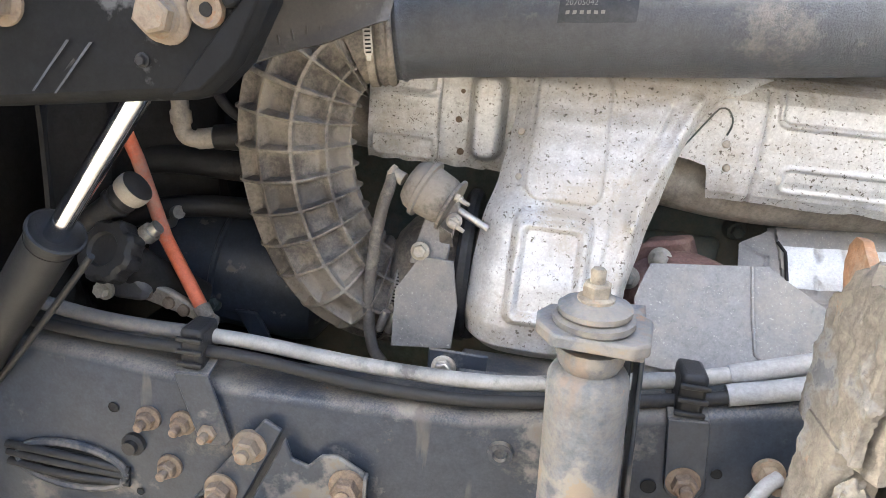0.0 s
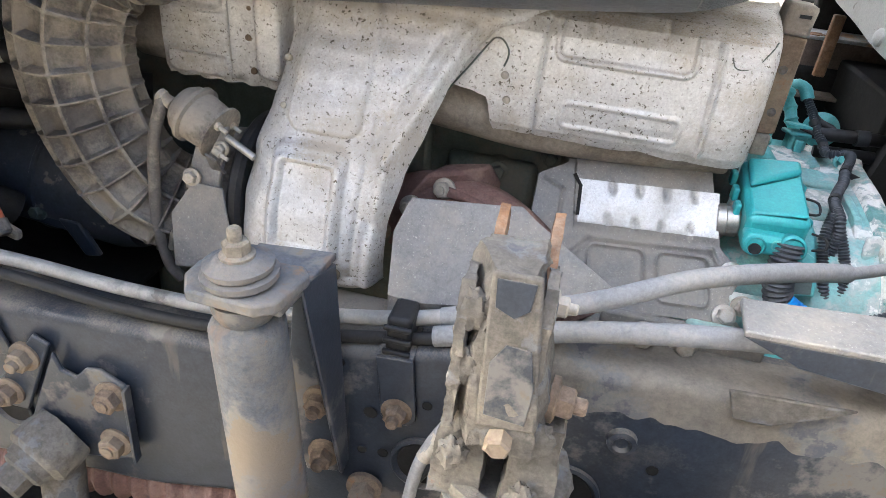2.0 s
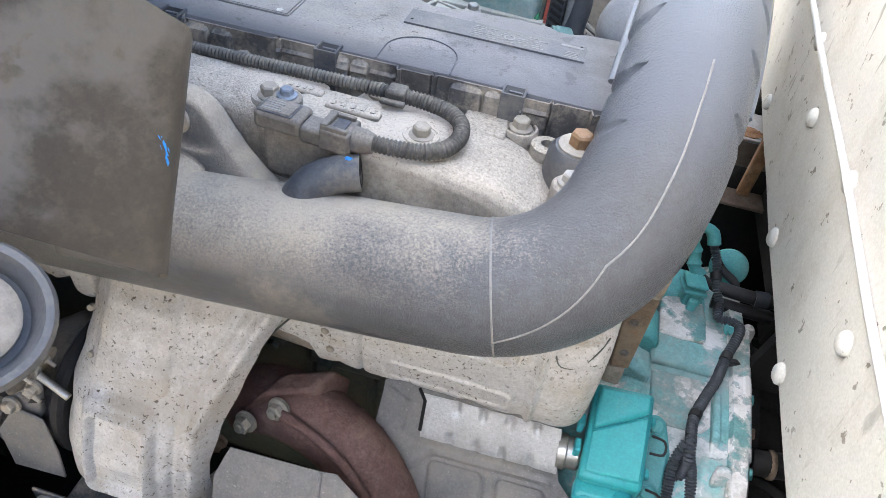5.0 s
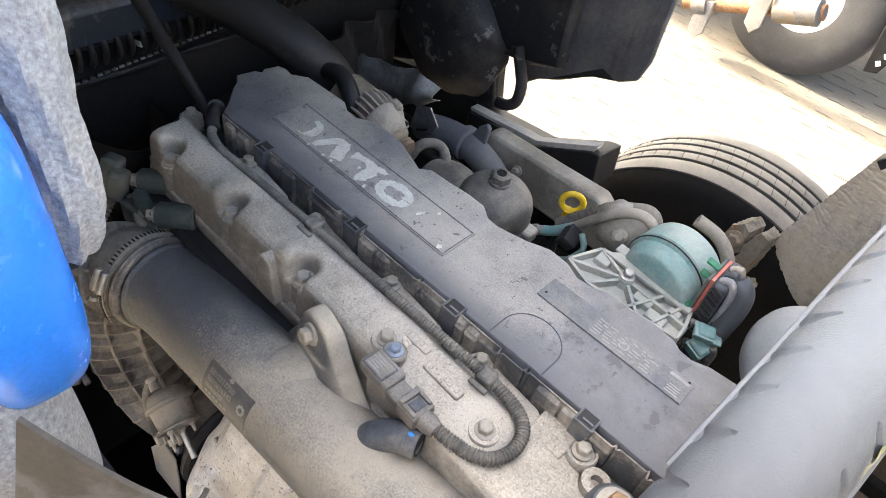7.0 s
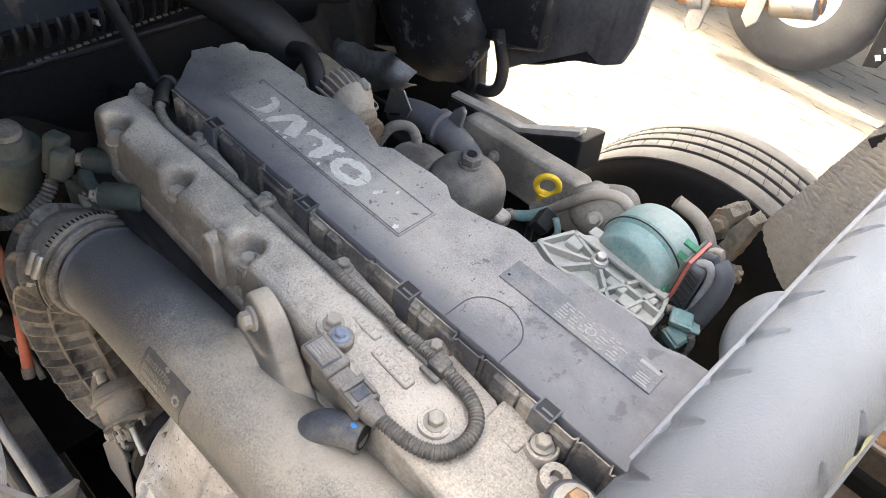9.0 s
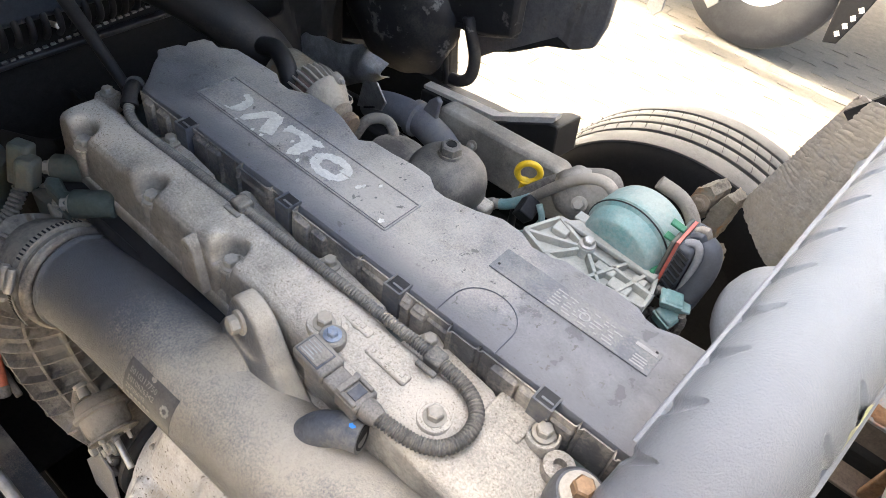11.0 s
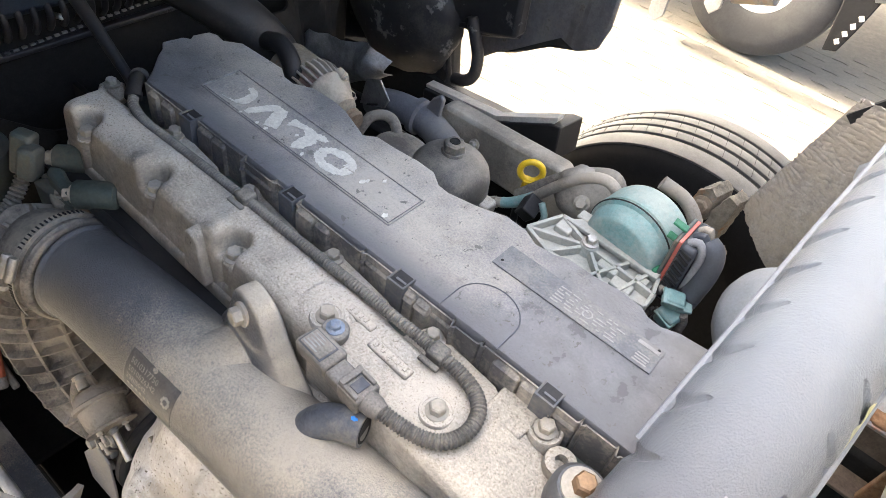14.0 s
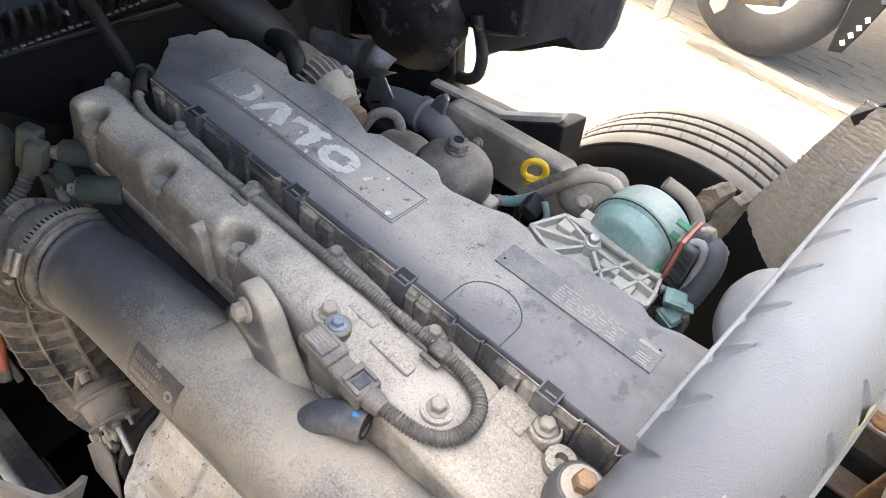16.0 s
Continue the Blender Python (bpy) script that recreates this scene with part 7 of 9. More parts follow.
# ---- along the chassis rail ----
def rail_hoses():
    t = thing("air_hoses", (0.2, 0.79, 1.1), "two parallel grey rubber air hoses clipped along the rail", "hose")
    y1, y2 = 0.795, 0.775
    a = spline([(-1.2, 0.80, 1.16), (-0.75, 0.80, 1.128), (-0.52, y1, 1.105), (-0.32, y1, 1.106), (-0.14, y1, 1.098), (0.03, y1, 1.103), (0.174, y1, 1.131), (0.262, y1, 1.150), (0.36, y1, 1.182), (0.48, y1, 1.228), (0.60, 0.84, 1.262), (0.72, 0.91, 1.258), (0.812, 0.972, 1.242)], 0.01)
    cut = next(k for k, p in enumerate(a) if p.x > 0.30)
    mid = next(k for k, p in enumerate(a) if p.x > -0.375)
    part("hose", Shape().tube(a[:mid + 1], 0.0108, 16), M_HOSE, t, "dusty black air hose")
    part("hose", Shape().tube(a[mid:cut + 1], 0.0104, 16), M_WORN_HOSE, t, "worn pale grey air hose")
    part("hose", Shape().tube(a[cut:], 0.0125, 16), M_RUBBER, t, "grey rubber sleeve hose")
    b = spline([(-1.2, 0.785, 1.13), (-0.75, 0.785, 1.10), (-0.514, y2, 1.09), (-0.31, y2, 1.093), (-0.135, y2, 1.080), (0.035, y2, 1.088), (0.262, y2, 1.133), (0.32, y2, 1.150)], 0.01)
    part("hose", Shape().tube(b, 0.0085, 16), M_BLACK, t, "thin black hose")
    c = spline([(0.305, y2, 1.147), (0.36, y2, 1.163), (0.48, 0.78, 1.196), (0.61, 0.79, 1.216), (0.70, 0.80, 1.222), (0.82, 0.81, 1.22)], 0.01)
    part("hose", Shape().tube(c, 0.0135, 16), M_RUBBER, t)
    d = spline([(0.806, 0.968, 1.243), (0.84, 0.99, 1.24), (0.93, 1.04, 1.243), (1.05, 1.10, 1.235), (1.3, 1.2, 1.2)], 0.01)
    part("steel_line", Shape().tube(d, 0.0085, 14), M_RUBBER, t, "bare grey inner line")
    for x, z in ((0.262, 1.143), (-0.372, 1.098)):
        k = part("hose_clip", Shape().box((x, 0.782, z), (0.032, 0.05, 0.062)), M_BLACK, t, bevel=0.006)
        for dz in (-0.018, 0.0, 0.018):
            part("clip_rib", Shape().box((x, 0.754, z + dz), (0.036, 0.006, 0.006)), M_BLACK, k, bevel=0.0015)
        part("clip_post", Shape().box((x, 0.776, z - 0.04), (0.02, 0.02, 0.03)), M_BLACK, k, bevel=0.003)
    return t


rail_hoses()


def hose_brackets():
    for x, z0, z1, lean in ((-0.352, 1.068, 0.968, 0.014), (0.268, 1.118, 1.015, 0.004)):
        t = thing("hose_bracket", (x, 0.75, z1), "bent grey steel strap that carries the hoses on the rail", "bracket", group="hose brackets on the rail")
        poly = [(x - 0.026 - lean, 0.752, z0), (x + 0.022 - lean, 0.752, z0 + 0.004), (x + 0.026 + lean, 0.752, z1 + 0.012), (x + 0.018 + lean, 0.752, z1), (x - 0.014 + lean, 0.752, z1 - 0.002), (x - 0.022 + lean, 0.752, z1 + 0.008)]
        part("strap", Shape().prism(poly, (0, -0.005, 0)), M_RAIL, t, bevel=0.0015)
        part("top_leg", Shape().prism([(x - 0.026 - lean, 0.752, z0 - 0.005), (x + 0.022 - lean, 0.752, z0 - 0.001), (x + 0.022 - lean, 0.80, z0 + 0.016), (x - 0.026 - lean, 0.80, z0 + 0.012)], (0, 0, 0.005)), M_RAIL, t, bevel=0.0015)


hose_brackets()


def shock_absorber():
    t = thing("cab_shock_absorber", (0.13, 0.645, 0.75), "muddy rust-stained cab shock absorber on a flanged mount", "shock absorber")
    top, low = Vector((0.124, 0.640, 1.226)), Vector((0.160, 0.655, 0.70))
    ax = (top - low).normalized()
    L = (top - low).length
    part("body", Shape().lathe(low, ax, [(0, 0.046), (L - 0.03, 0.0415), (L - 0.012, 0.041), (L - 0.004, 0.037), (L, 0.030)], 44), M_SHOCK, t)
    b = part("bushing", Shape().lathe(top - ax * 0.002, ax, [(0, 0.028), (0.010, 0.033), (0.02, 0.035), (0.026, 0.034)], 36), M_SHOCK, t)
    # flange plate with clipped corners
    _, e, g = frame_of(ax)
    c = top + ax * 0.032
    flange = [c + Vector((dx, dy, 0)) for dx, dy in ((-0.056, -0.012), (-0.040, -0.040), (0.034, -0.044), (0.052, -0.030), (0.062, 0.03), (0.05, 0.045), (-0.042, 0.04), (-0.056, 0.015))]
    part("flange", Shape().prism(flange, ax * 0.014), M_SHOCK, t, bevel=0.003)
    cap = part("washer", Shape().lathe(c + ax * 0.014, ax, [(0, 0.037), (0.003, 0.040), (0.009, 0.040), (0.011, 0.033), (0.014, 0.036), (0.019, 0.036), (0.022, 0.029), (0.026, 0.022)], 36), M_SHOCK, t, caked=0.0009, fine=0.006)
    part("nut", Shape().bolt(c + ax * 0.039, ax, 0.0135, h=0.015, flange=1.35, stud=0.016), M_DIRT, cap)
    return t


shock_absorber()


def shock_bracket():
    t = thing("shock_bracket", (0.18, 0.74, 0.9), "dark steel bracket behind the shock absorber, rusty at the top", "bracket")
    plate = [(0.135, 0.742, 1.245), (0.150, 0.742, 1.252), (0.178, 0.742, 1.245), (0.205, 0.742, 0.935), (0.195, 0.742, 0.905), (0.150, 0.742, 0.895), (0.12, 0.742, 1.0)]
    part("plate", Shape().prism(plate, (0, 0.008, 0)), M_RAIL, t, bevel=0.002)
    part("web", Shape().prism([(0.180, 0.742, 1.245), (0.206, 0.742, 0.935), (0.206, 0.715, 0.935), (0.172, 0.66, 1.262)], (0.006, 0, 0)), M_RAIL, t, bevel=0.002)
    part("top_shelf", Shape().prism([(0.09, 0.63, 1.240), (0.172, 0.62, 1.246), (0.186, 0.742, 1.25), (0.09, 0.742, 1.242)], (0, 0, 0.01)), M_SHOCK, t, bevel=0.002)
    bolts(t, [(0.170, 0.737, 1.035), (0.177, 0.737, 0.942)], (0, -1, 0), 0.0155, M_BOLT_RUST, stud=0.012)
    return t


shock_bracket()


def tilt_post():
    """Muddy cab latch post with two rusty horns."""
    t = thing("cab_latch_post", (0.42, 0.62, 1.05), "mud-caked cab latch post with two rusty horns and bolts", "latch post")
    body = Shape()
    rings = []
    for z, x0, x1, y0, y1 in ((1.185, 0.362, 0.450, 0.575, 0.70), (1.24, 0.358, 0.444, 0.572, 0.70), (1.30, 0.358, 0.434, 0.575, 0.70), (1.345, 0.362, 0.424, 0.580, 0.69), (1.368, 0.366, 0.418, 0.588, 0.66)):
        ring = []
        base = [(x0, y1), (x0 - 0.006, y0 + 0.05), (x0 + 0.016, y0), (x1 - 0.006, y0 - 0.004), (x1, y0 + 0.03), (x1, y1)]
        for i in range(6):
            a, b = base[i], base[(i + 1) % 6]
            for k in range(5):
                x, y = a[0] + (b[0] - a[0]) * k / 5, a[1] + (b[1] - a[1]) * k / 5
                j = noise.noise(Vector((x * 60, y * 60, z * 60))) * 0.004
                ring.append((x + j, y - j, z))
        rings.append(ring)
    part("mud_body", body.rings(rings), M_MUD, t, caked=0.004)
    plate = part("face_plate", Shape().prism([(0.384, 0.574, 1.215), (0.440, 0.574, 1.22), (0.420, 0.578, 1.380), (0.378, 0.578, 1.378)], (0, -0.006, 0)), M_MUD, t, bevel=0.004)
    part("bare_patch", Shape().prism([(0.390, 0.568, 1.232), (0.428, 0.568, 1.228), (0.430, 0.568, 1.27), (0.422, 0.569, 1.310), (0.400, 0.569, 1.312), (0.388, 0.569, 1.290)], (0, -0.0015, 0)), M_RAIL, plate, "bare blue-grey paint patch", bevel=0.0006)
    part("bare_patch", Shape().prism([(0.385, 0.571, 1.346), (0.402, 0.571, 1.338), (0.414, 0.571, 1.348), (0.416, 0.572, 1.374), (0.383, 0.572, 1.373)], (0, -0.0015, 0)), M_RAIL, plate, "bare blue-grey paint patch", bevel=0.0006)
    for x in (0.366, 0.420):
        horn = [(x, 0.60, 1.30), (x, 0.66, 1.29), (x, 0.700, 1.30), (x, 0.722, 1.345), (x, 0.722, 1.362), (x, 0.712, 1.374), (x, 0.698, 1.374), (x, 0.664, 1.352), (x, 0.62, 1.345)]
        part("horn", Shape().prism(horn, (0.010, 0, 0)), M_RUST, t, "orange rusty horn", caked=0.0012, fine=0.007)
    for x, zt in ((0.353, 1.345), (0.424, 1.352)):
        cheek = [(x, 0.575, 1.20), (x, 0.574, zt - 0.02), (x, 0.592, zt + 0.008), (x, 0.615, zt + 0.012), (x, 0.64, zt), (x, 0.70, zt - 0.03), (x, 0.70, 1.18)]
        part("cheek", Shape().prism(cheek, (0.010, 0, 0)), M_MUD, t, caked=0.0035, fine=0.007)
    part("nut", Shape().bolt((0.408, 0.570, 1.205), (0, -1, -0.1), 0.0125, h=0.016, flange=0), M_BOLT_RUST, t)
    part("side_bolt", Shape().bolt((0.450, 0.62, 1.222), (1, -0.1, 0), 0.016, stud=0.014), M_BOLT_RUST, t)
    part("side_bolt", Shape().bolt((0.434, 0.64, 1.315), (1, -0.1, 0), 0.010, stud=0.01), M_BOLT, t)
    for x in (0.372, 0.446):
        part("leg", Shape().prism([(x - 0.022, 0.60, 1.20), (x + 0.022, 0.60, 1.20), (x + 0.026, 0.59, 1.09), (x - 0.028, 0.59, 1.09)], (0, 0.07, 0)), M_MUD, t, caked=0.004)
    for i, (x, z) in enumerate(((0.366, 1.16), (0.444, 1.20), (0.370, 1.27), (0.44, 1.12), (0.368, 1.33))):
        part("mud_lump", lump((x, 0.582, z), (0.014, 0.007, 0.02), 0.5, i * 3.1), M_MUD, t)
    part("cup", Shape().lathe((0.42, 0.64, 1.02), (0, 0, 1), [(0, 0.062), (0.05, 0.066), (0.075, 0.072), (0.088, 0.070), (0.09, 0.055), (0.07, 0.045)], 40), M_MUD, t, caked=0.004)
    part("cup_base", Shape().lathe((0.42, 0.64, 0.70), (0, 0, 1), [(0, 0.05), (0.3, 0.054), (0.325, 0.06)], 32), M_MUD, t, caked=0.004)
    return t


tilt_post()


def tilt_hose():
    t = thing("brake_hose", (0.33, 0.70, 0.9), "thin grey hose curving down from a rusty union", "hose")
    part("hose", Shape().tube(spline([(0.362, 0.715, 1.085), (0.345, 0.705, 1.075), (0.328, 0.695, 1.045), (0.315, 0.69, 1.0), (0.308, 0.69, 0.93), (0.302, 0.70, 0.80)]), 0.0085, 14), M_RUBBER, t)
    part("sleeve", Shape().tube([(0.338, 0.70, 1.062), (0.322, 0.692, 1.025)], 0.0105, 14), M_BOLT, t)
    part("union", Shape().bolt((0.362, 0.745, 1.07), (0, -1, 0), 0.013, stud=0.02), M_BOLT_RUST, t)
    part("stud", Shape().bolt((0.235, 0.745, 0.885), (0, -1, 0), 0.018, h=0.03, stud=0.01), M_BOLT_RUST, t)
    return t


tilt_hose()


def rail_plate_bracket():
    """Bolted cranked plate with a round pin below it."""
    t = thing("stay_bracket", (-0.2, 0.74, 0.8), "dark cranked steel bracket bolted to the rail with a large pin", "bracket")
    strip = [(-0.262, 0.748, 1.025), (-0.238, 0.748, 1.012), (-0.30, 0.748, 0.872), (-0.345, 0.748, 0.872), (-0.352, 0.748, 0.90)]
    part("strip", Shape().prism(strip, (0, -0.008, 0)), M_RAIL, t, bevel=0.003)
    plate = [(-0.232, 0.744, 1.005), (-0.222, 0.744, 0.975), (-0.200, 0.744, 0.968), (-0.182, 0.744, 0.988), (-0.160, 0.744, 0.992), (-0.122, 0.744, 0.972), (-0.124, 0.744, 0.828), (-0.20, 0.744, 0.81), (-0.285, 0.744, 0.80), (-0.295, 0.744, 0.86)]
    part("plate", Shape().prism(plate, (0, -0.008, 0)), M_RAIL, t, bevel=0.003)
    part("fold", Shape().prism([(-0.124, 0.745, 0.97), (-0.124, 0.745, 0.828), (-0.122, 0.728, 0.828), (-0.122, 0.728, 0.97)], (0.005, 0, 0)), M_RAIL, t, bevel=0.001)
    bolts(t, [(-0.281, 0.741, 0.982), (-0.323, 0.741, 0.905)], (0, -1, 0), 0.0165, M_BOLT_RUST, stud=0.012)
    bolts(t, [(-0.144, 0.737, 0.950), (-0.150, 0.737, 0.858)], (0, -1, 0), 0.0175, M_BOLT_RUST, name="muddy_nut", stud=0.006)
    ax = Vector((-0.35, -1, -0.35)).normalized()
    pin = part("pin", Shape().lathe((-0.235, 0.735, 0.855), ax, [(0, 0.048), (0.02, 0.052), (0.05, 0.052), (0.056, 0.046), (0.058, 0.040), (0.070, 0.038)], 34), M_MUD, t, caked=0.002, fine=0.009)
    part("bolt", Shape().bolt(Vector((-0.235, 0.735, 0.855)) + ax * 0.07, ax, 0.024, h=0.03, flange=1.4), M_MUD, pin)
    part("link", Shape().tube([(-0.238, 0.72, 0.84), (-0.235, 0.70, 0.70), (-0.232, 0.69, 0.55)], 0.032, 20), M_MUD, t)
    return t


rail_plate_bracket()


def bellows():
    t = thing("leaf_spring_boot", (-0.35, 0.8, 0.65), "dirty brown corrugated steering boot under the rail", "boot")
    p = spline([(-0.75, 0.80, 0.66), (-0.5, 0.80, 0.675), (-0.25, 0.81, 0.70), (0.02, 0.82, 0.72)], 0.004)
    part("boot", Shape().tube(p, corrugated(0.045, 0.034, 0.006), 26), M_EXHAUST, t)
    part("rod", Shape().box((-0.58, 0.72, 0.745), (0.17, 0.06, 0.05), pose(0, 0, 0, 0, 4, 0)), M_MUD, t, bevel=0.012)
    return t


bellows()


def angle_plate():
    t = thing("corner_gusset", (0.75, 0.76, 1.15), "grey speckled angle bracket on top of the rail", "bracket")
    part("top_plate", Shape().prism([(0.635, 0.735, 1.262), (0.64, 0.80, 1.264), (1.2, 0.83, 1.285), (1.2, 0.72, 1.28)], (0, 0, 0.008)), M_SHIELD_GREY, t, bevel=0.002)
    part("front_face", Shape().prism([(0.635, 0.735, 1.262), (0.70, 0.735, 1.236), (0.82, 0.73, 1.226), (1.2, 0.72, 1.212), (1.2, 0.72, 1.282)], (0, 0.007, 0)), M_RAIL, t, bevel=0.002)
    part("foot", Shape().prism([(0.645, 0.748, 1.185), (0.78, 0.75, 1.19), (0.70, 0.745, 1.15), (0.66, 0.748, 1.147)], (0, -0.006, 0)), M_MUD, t, bevel=0.002)
    return t


angle_plate()


def inner_ledge():
    """Plate inside the rail below the lower shield, with two bolts and a dark opening."""
    t = thing("engine_mount_plate", (0.55, 0.88, 1.1), "dusty dark mounting plate between rail and engine", "mounting plate")
    part("plate", Shape().box((0.60, 0.835, 1.175), (0.20, 0.010, 0.05)), M_SHIELD_GREY, t, bevel=0.003)
    bolts(t, [(0.555, 0.829, 1.178), (0.605, 0.829, 1.178)], (0, -1, 0.1), 0.0125, M_STEEL)
    part("cross_strut", Shape().box((0.60, 0.96, 1.08), (0.22, 0.10, 0.04)), M_SHIELD_GREY, t, bevel=0.008)
    part("green_foot", Shape().box((0.66, 0.90, 1.13), (0.08, 0.05, 0.06)), M_GREEN_WORN, t, bevel=0.01)
    return t


inner_ledge()


def rubber_domes():
    for x, y, z, sx, sy, sz in ((0.185, 0.55, 0.93, 0.085, 0.07, 0.065), (0.66, 0.52, 1.035, 0.24, 0.14, 0.075)):
        t = thing("air_spring_dome", (x, y, z), "grey dusty rubber air spring top beside the rail", "air spring", group="air springs")
        part("dome", lump((x, y, z), (sx, sy, sz), 0.04, 2.0, 20), M_RUBBER, t)
        part("skirt", Shape().lathe((x, y, z - 0.35), (0, 0, 1), [(0, min(sx, sy) * 0.9), (0.34, min(sx, sy) * 0.95)], 30), M_BLACK, t)


rubber_domes()


# ---- cab tilt gear and the tilted cab ----
def tilt_cylinder():
    t = thing("cab_tilt_cylinder", (-0.55, 0.7, 1.0), "black hydraulic cab tilt cylinder with bright chrome rod", "hydraulic cylinder")
    top, low = Vector((-0.335, 0.640, 1.468)), Vector((-0.500, 0.690, 1.262))
    ax = (low - top).normalized()
    part("rod", Shape().tube([top, low], 0.0128, 28), M_CHROME, t)
    part("gland", Shape().lathe(low - ax * 0.008, ax, [(0.010, 0.016), (0.004, 0.027), (0.0, 0.031), (0.001, 0.034), (0.006, 0.034), (0.009, 0.030), (0.030, 0.028)], 36), M_BLACK, t)
    part("barrel", Shape().lathe(low + ax * 0.014, ax, [(0, 0.030), (0.5, 0.030), (0.51, 0.024)], 30), M_BLACK, t)
    part("oil_line", Shape().tube([low + Vector((0.045, 0.0, -0.02)), low + ax * 0.2 + Vector((0.045, 0, -0.01)), low + ax * 0.4 + Vector((0.04, 0, 0))], 0.0045, 10), M_BLACK, t)
    return t


tilt_cylinder()


def hinge_bracket():
    t = thing("cab_hinge_bracket", (-0.35, 0.6, 1.45), "black painted cab hinge bracket with a rusty bolt", "bracket")
    poly = [(-0.75, 0.612, 1.39), (-0.47, 0.604, 1.422), (-0.33, 0.60, 1.442), (-0.275, 0.60, 1.449), (-0.258, 0.60, 1.456), (-0.228, 0.60, 1.487), (-0.203, 0.60, 1.54), (-0.192, 0.60, 1.60), (-0.21, 0.60, 1.80), (-0.75, 0.60, 1.80)]
    part("plate", Shape().prism(poly, (0, 0.05, 0)), M_HINGE, t, bevel=0.012)
    part("fold", Shape().prism([(-0.292, 0.600, 1.452), (-0.225, 0.600, 1.54), (-0.206, 0.600, 1.70), (-0.196, 0.600, 1.60), (-0.206, 0.600, 1.545), (-0.232, 0.600, 1.490), (-0.262, 0.600, 1.46)], (0, -0.005, 0)), M_HINGE, t, bevel=0.003)
    part("outer_plate", Shape().prism([(-0.322, 0.600, 1.574), (-0.296, 0.600, 1.572), (-0.268, 0.600, 1.567), (-0.247, 0.600, 1.552), (-0.236, 0.600, 1.532), (-0.226, 0.600, 1.535), (-0.212, 0.600, 1.56), (-0.206, 0.600, 1.64), (-0.29, 0.600, 1.66)], (0, -0.010, 0)), M_HINGE, t, bevel=0.003)
    for k in range(3):
        d = 0.008 * k
        part("press_line", Shape().tube(spline([(-0.232 + d, 0.589, 1.548 + d), (-0.222 + d * 0.8, 0.589, 1.575), (-0.224 + d * 0.7, 0.589, 1.61), (-0.236 + d * 0.6, 0.589, 1.65)]), 0.0022, 8), M_HINGE, t)
    boss = part("boss", Shape().lathe((-0.295, 0.602, 1.520), (0.1, -1, 0.1), [(0, 0.0235), (0.006, 0.0235), (0.009, 0.020)], 26), M_BOLT_RUST, t, caked=0.0015, fine=0.006)
    part("bolt", Shape().bolt((-0.298, 0.594, 1.520), (0.1, -1, 0.1), 0.0158, h=0.017, flange=1.2), M_BOLT_RUST, boss)
    lug = part("lug", Shape().lathe((-0.256, 0.600, 1.530), (0, -1, 0), [(0, 0.0165), (0.006, 0.0155), (0.007, 0.0125), (0.004, 0.007)], 24), M_BOLT_RUST, t, caked=0.0012, fine=0.006)
    part("hole", Shape().lathe((-0.256, 0.597, 1.530), (0, -1, 0), [(0, 0.0065), (0.002, 0.006)], 14), M_DARK, lug)
    part("screw", Shape().bolt((-0.320, 0.600, 1.481), (0, -1, 0), 0.0048), M_BLACK, t)
    part("bolt", Shape().bolt((-0.46, 0.604, 1.52), (0, -1, 0), 0.015, flange=1.5), M_BOLT_RUST, t)
    part("road_dirt", Shape().prism([(-0.60, 0.600, 1.552), (-0.44, 0.600, 1.548), (-0.388, 0.600, 1.552), (-0.355, 0.600, 1.566), (-0.326, 0.600, 1.571), (-0.312, 0.600, 1.582), (-0.298, 0.600, 1.61), (-0.30, 0.600, 1.66), (-0.60, 0.600, 1.68)], (0, -0.010, 0)), M_DIRT, t, "caked tan road dirt", caked=0.004, fine=0.009)
    for x0, z0 in ((-0.395, 1.492), (-0.372, 1.492)):
        part("scratch", Shape().prism([(x0, 0.5995, z0), (x0 + 0.003, 0.5995, z0), (x0 - 0.038, 0.5995, z0 - 0.050), (x0 - 0.040, 0.5995, z0 - 0.050)], (0, -0.0006, 0)), M_CONDUIT_DARK, t, "bare pale scratch")
    for x in (-0.40, -0.425):
        part("press_line", Shape().tube([(x, 0.606, 1.44), (x + 0.035, 0.603, 1.475)], 0.002, 8), M_BLACK, t)
    return t


hinge_bracket()


CAB = thing("tilted_cab", (-1.6, 1.3, 1.4), "bright blue truck cab tilted forward, tan and felt trim below", "truck cab")


def cab_side_panel():
    """Tan dusty lip panel of the tilted cab."""
    t = CAB
    rows = [(-0.44, 0.700, 1.430), (-0.28, 0.708, 1.474), (-0.20, 0.725, 1.502), (-0.127, 0.742, 1.534)]

    def surf(u, v):
        x = -0.44 + 0.313 * u
        y, z = lerp_table(rows, x)
        zz = z + 0.34 * v
        yy = y - 0.06 * v + 0.012 * math.sin(v * 5.0)
        if v < 0.05:
            yy -= 0.006 * (1 - v / 0.05)
        return x + 0.05 * v, yy + dent((x, yy, zz), 9, 0.006), zz
    p = part("lip_panel", Shape().sheet(surf, 60, 40, 0.005), M_TANPLATE, t, "tan dusty plastic lip panel")
    rng = random.Random(8)
    for i in range(9):
        x = -0.265 + 0.014 * i
        y, z = lerp_table(rows, x)
        part("moulded_mark", Shape().box((x, y - 0.004, z + 0.016), (0.003, 0.004, rng.uniform(0.010, 0.018)), pose(0, 0, 0, 0, rng.uniform(-25, 25), 0)), M_TANPLATE, p, bevel=0.001)
    return t


cab_side_panel()


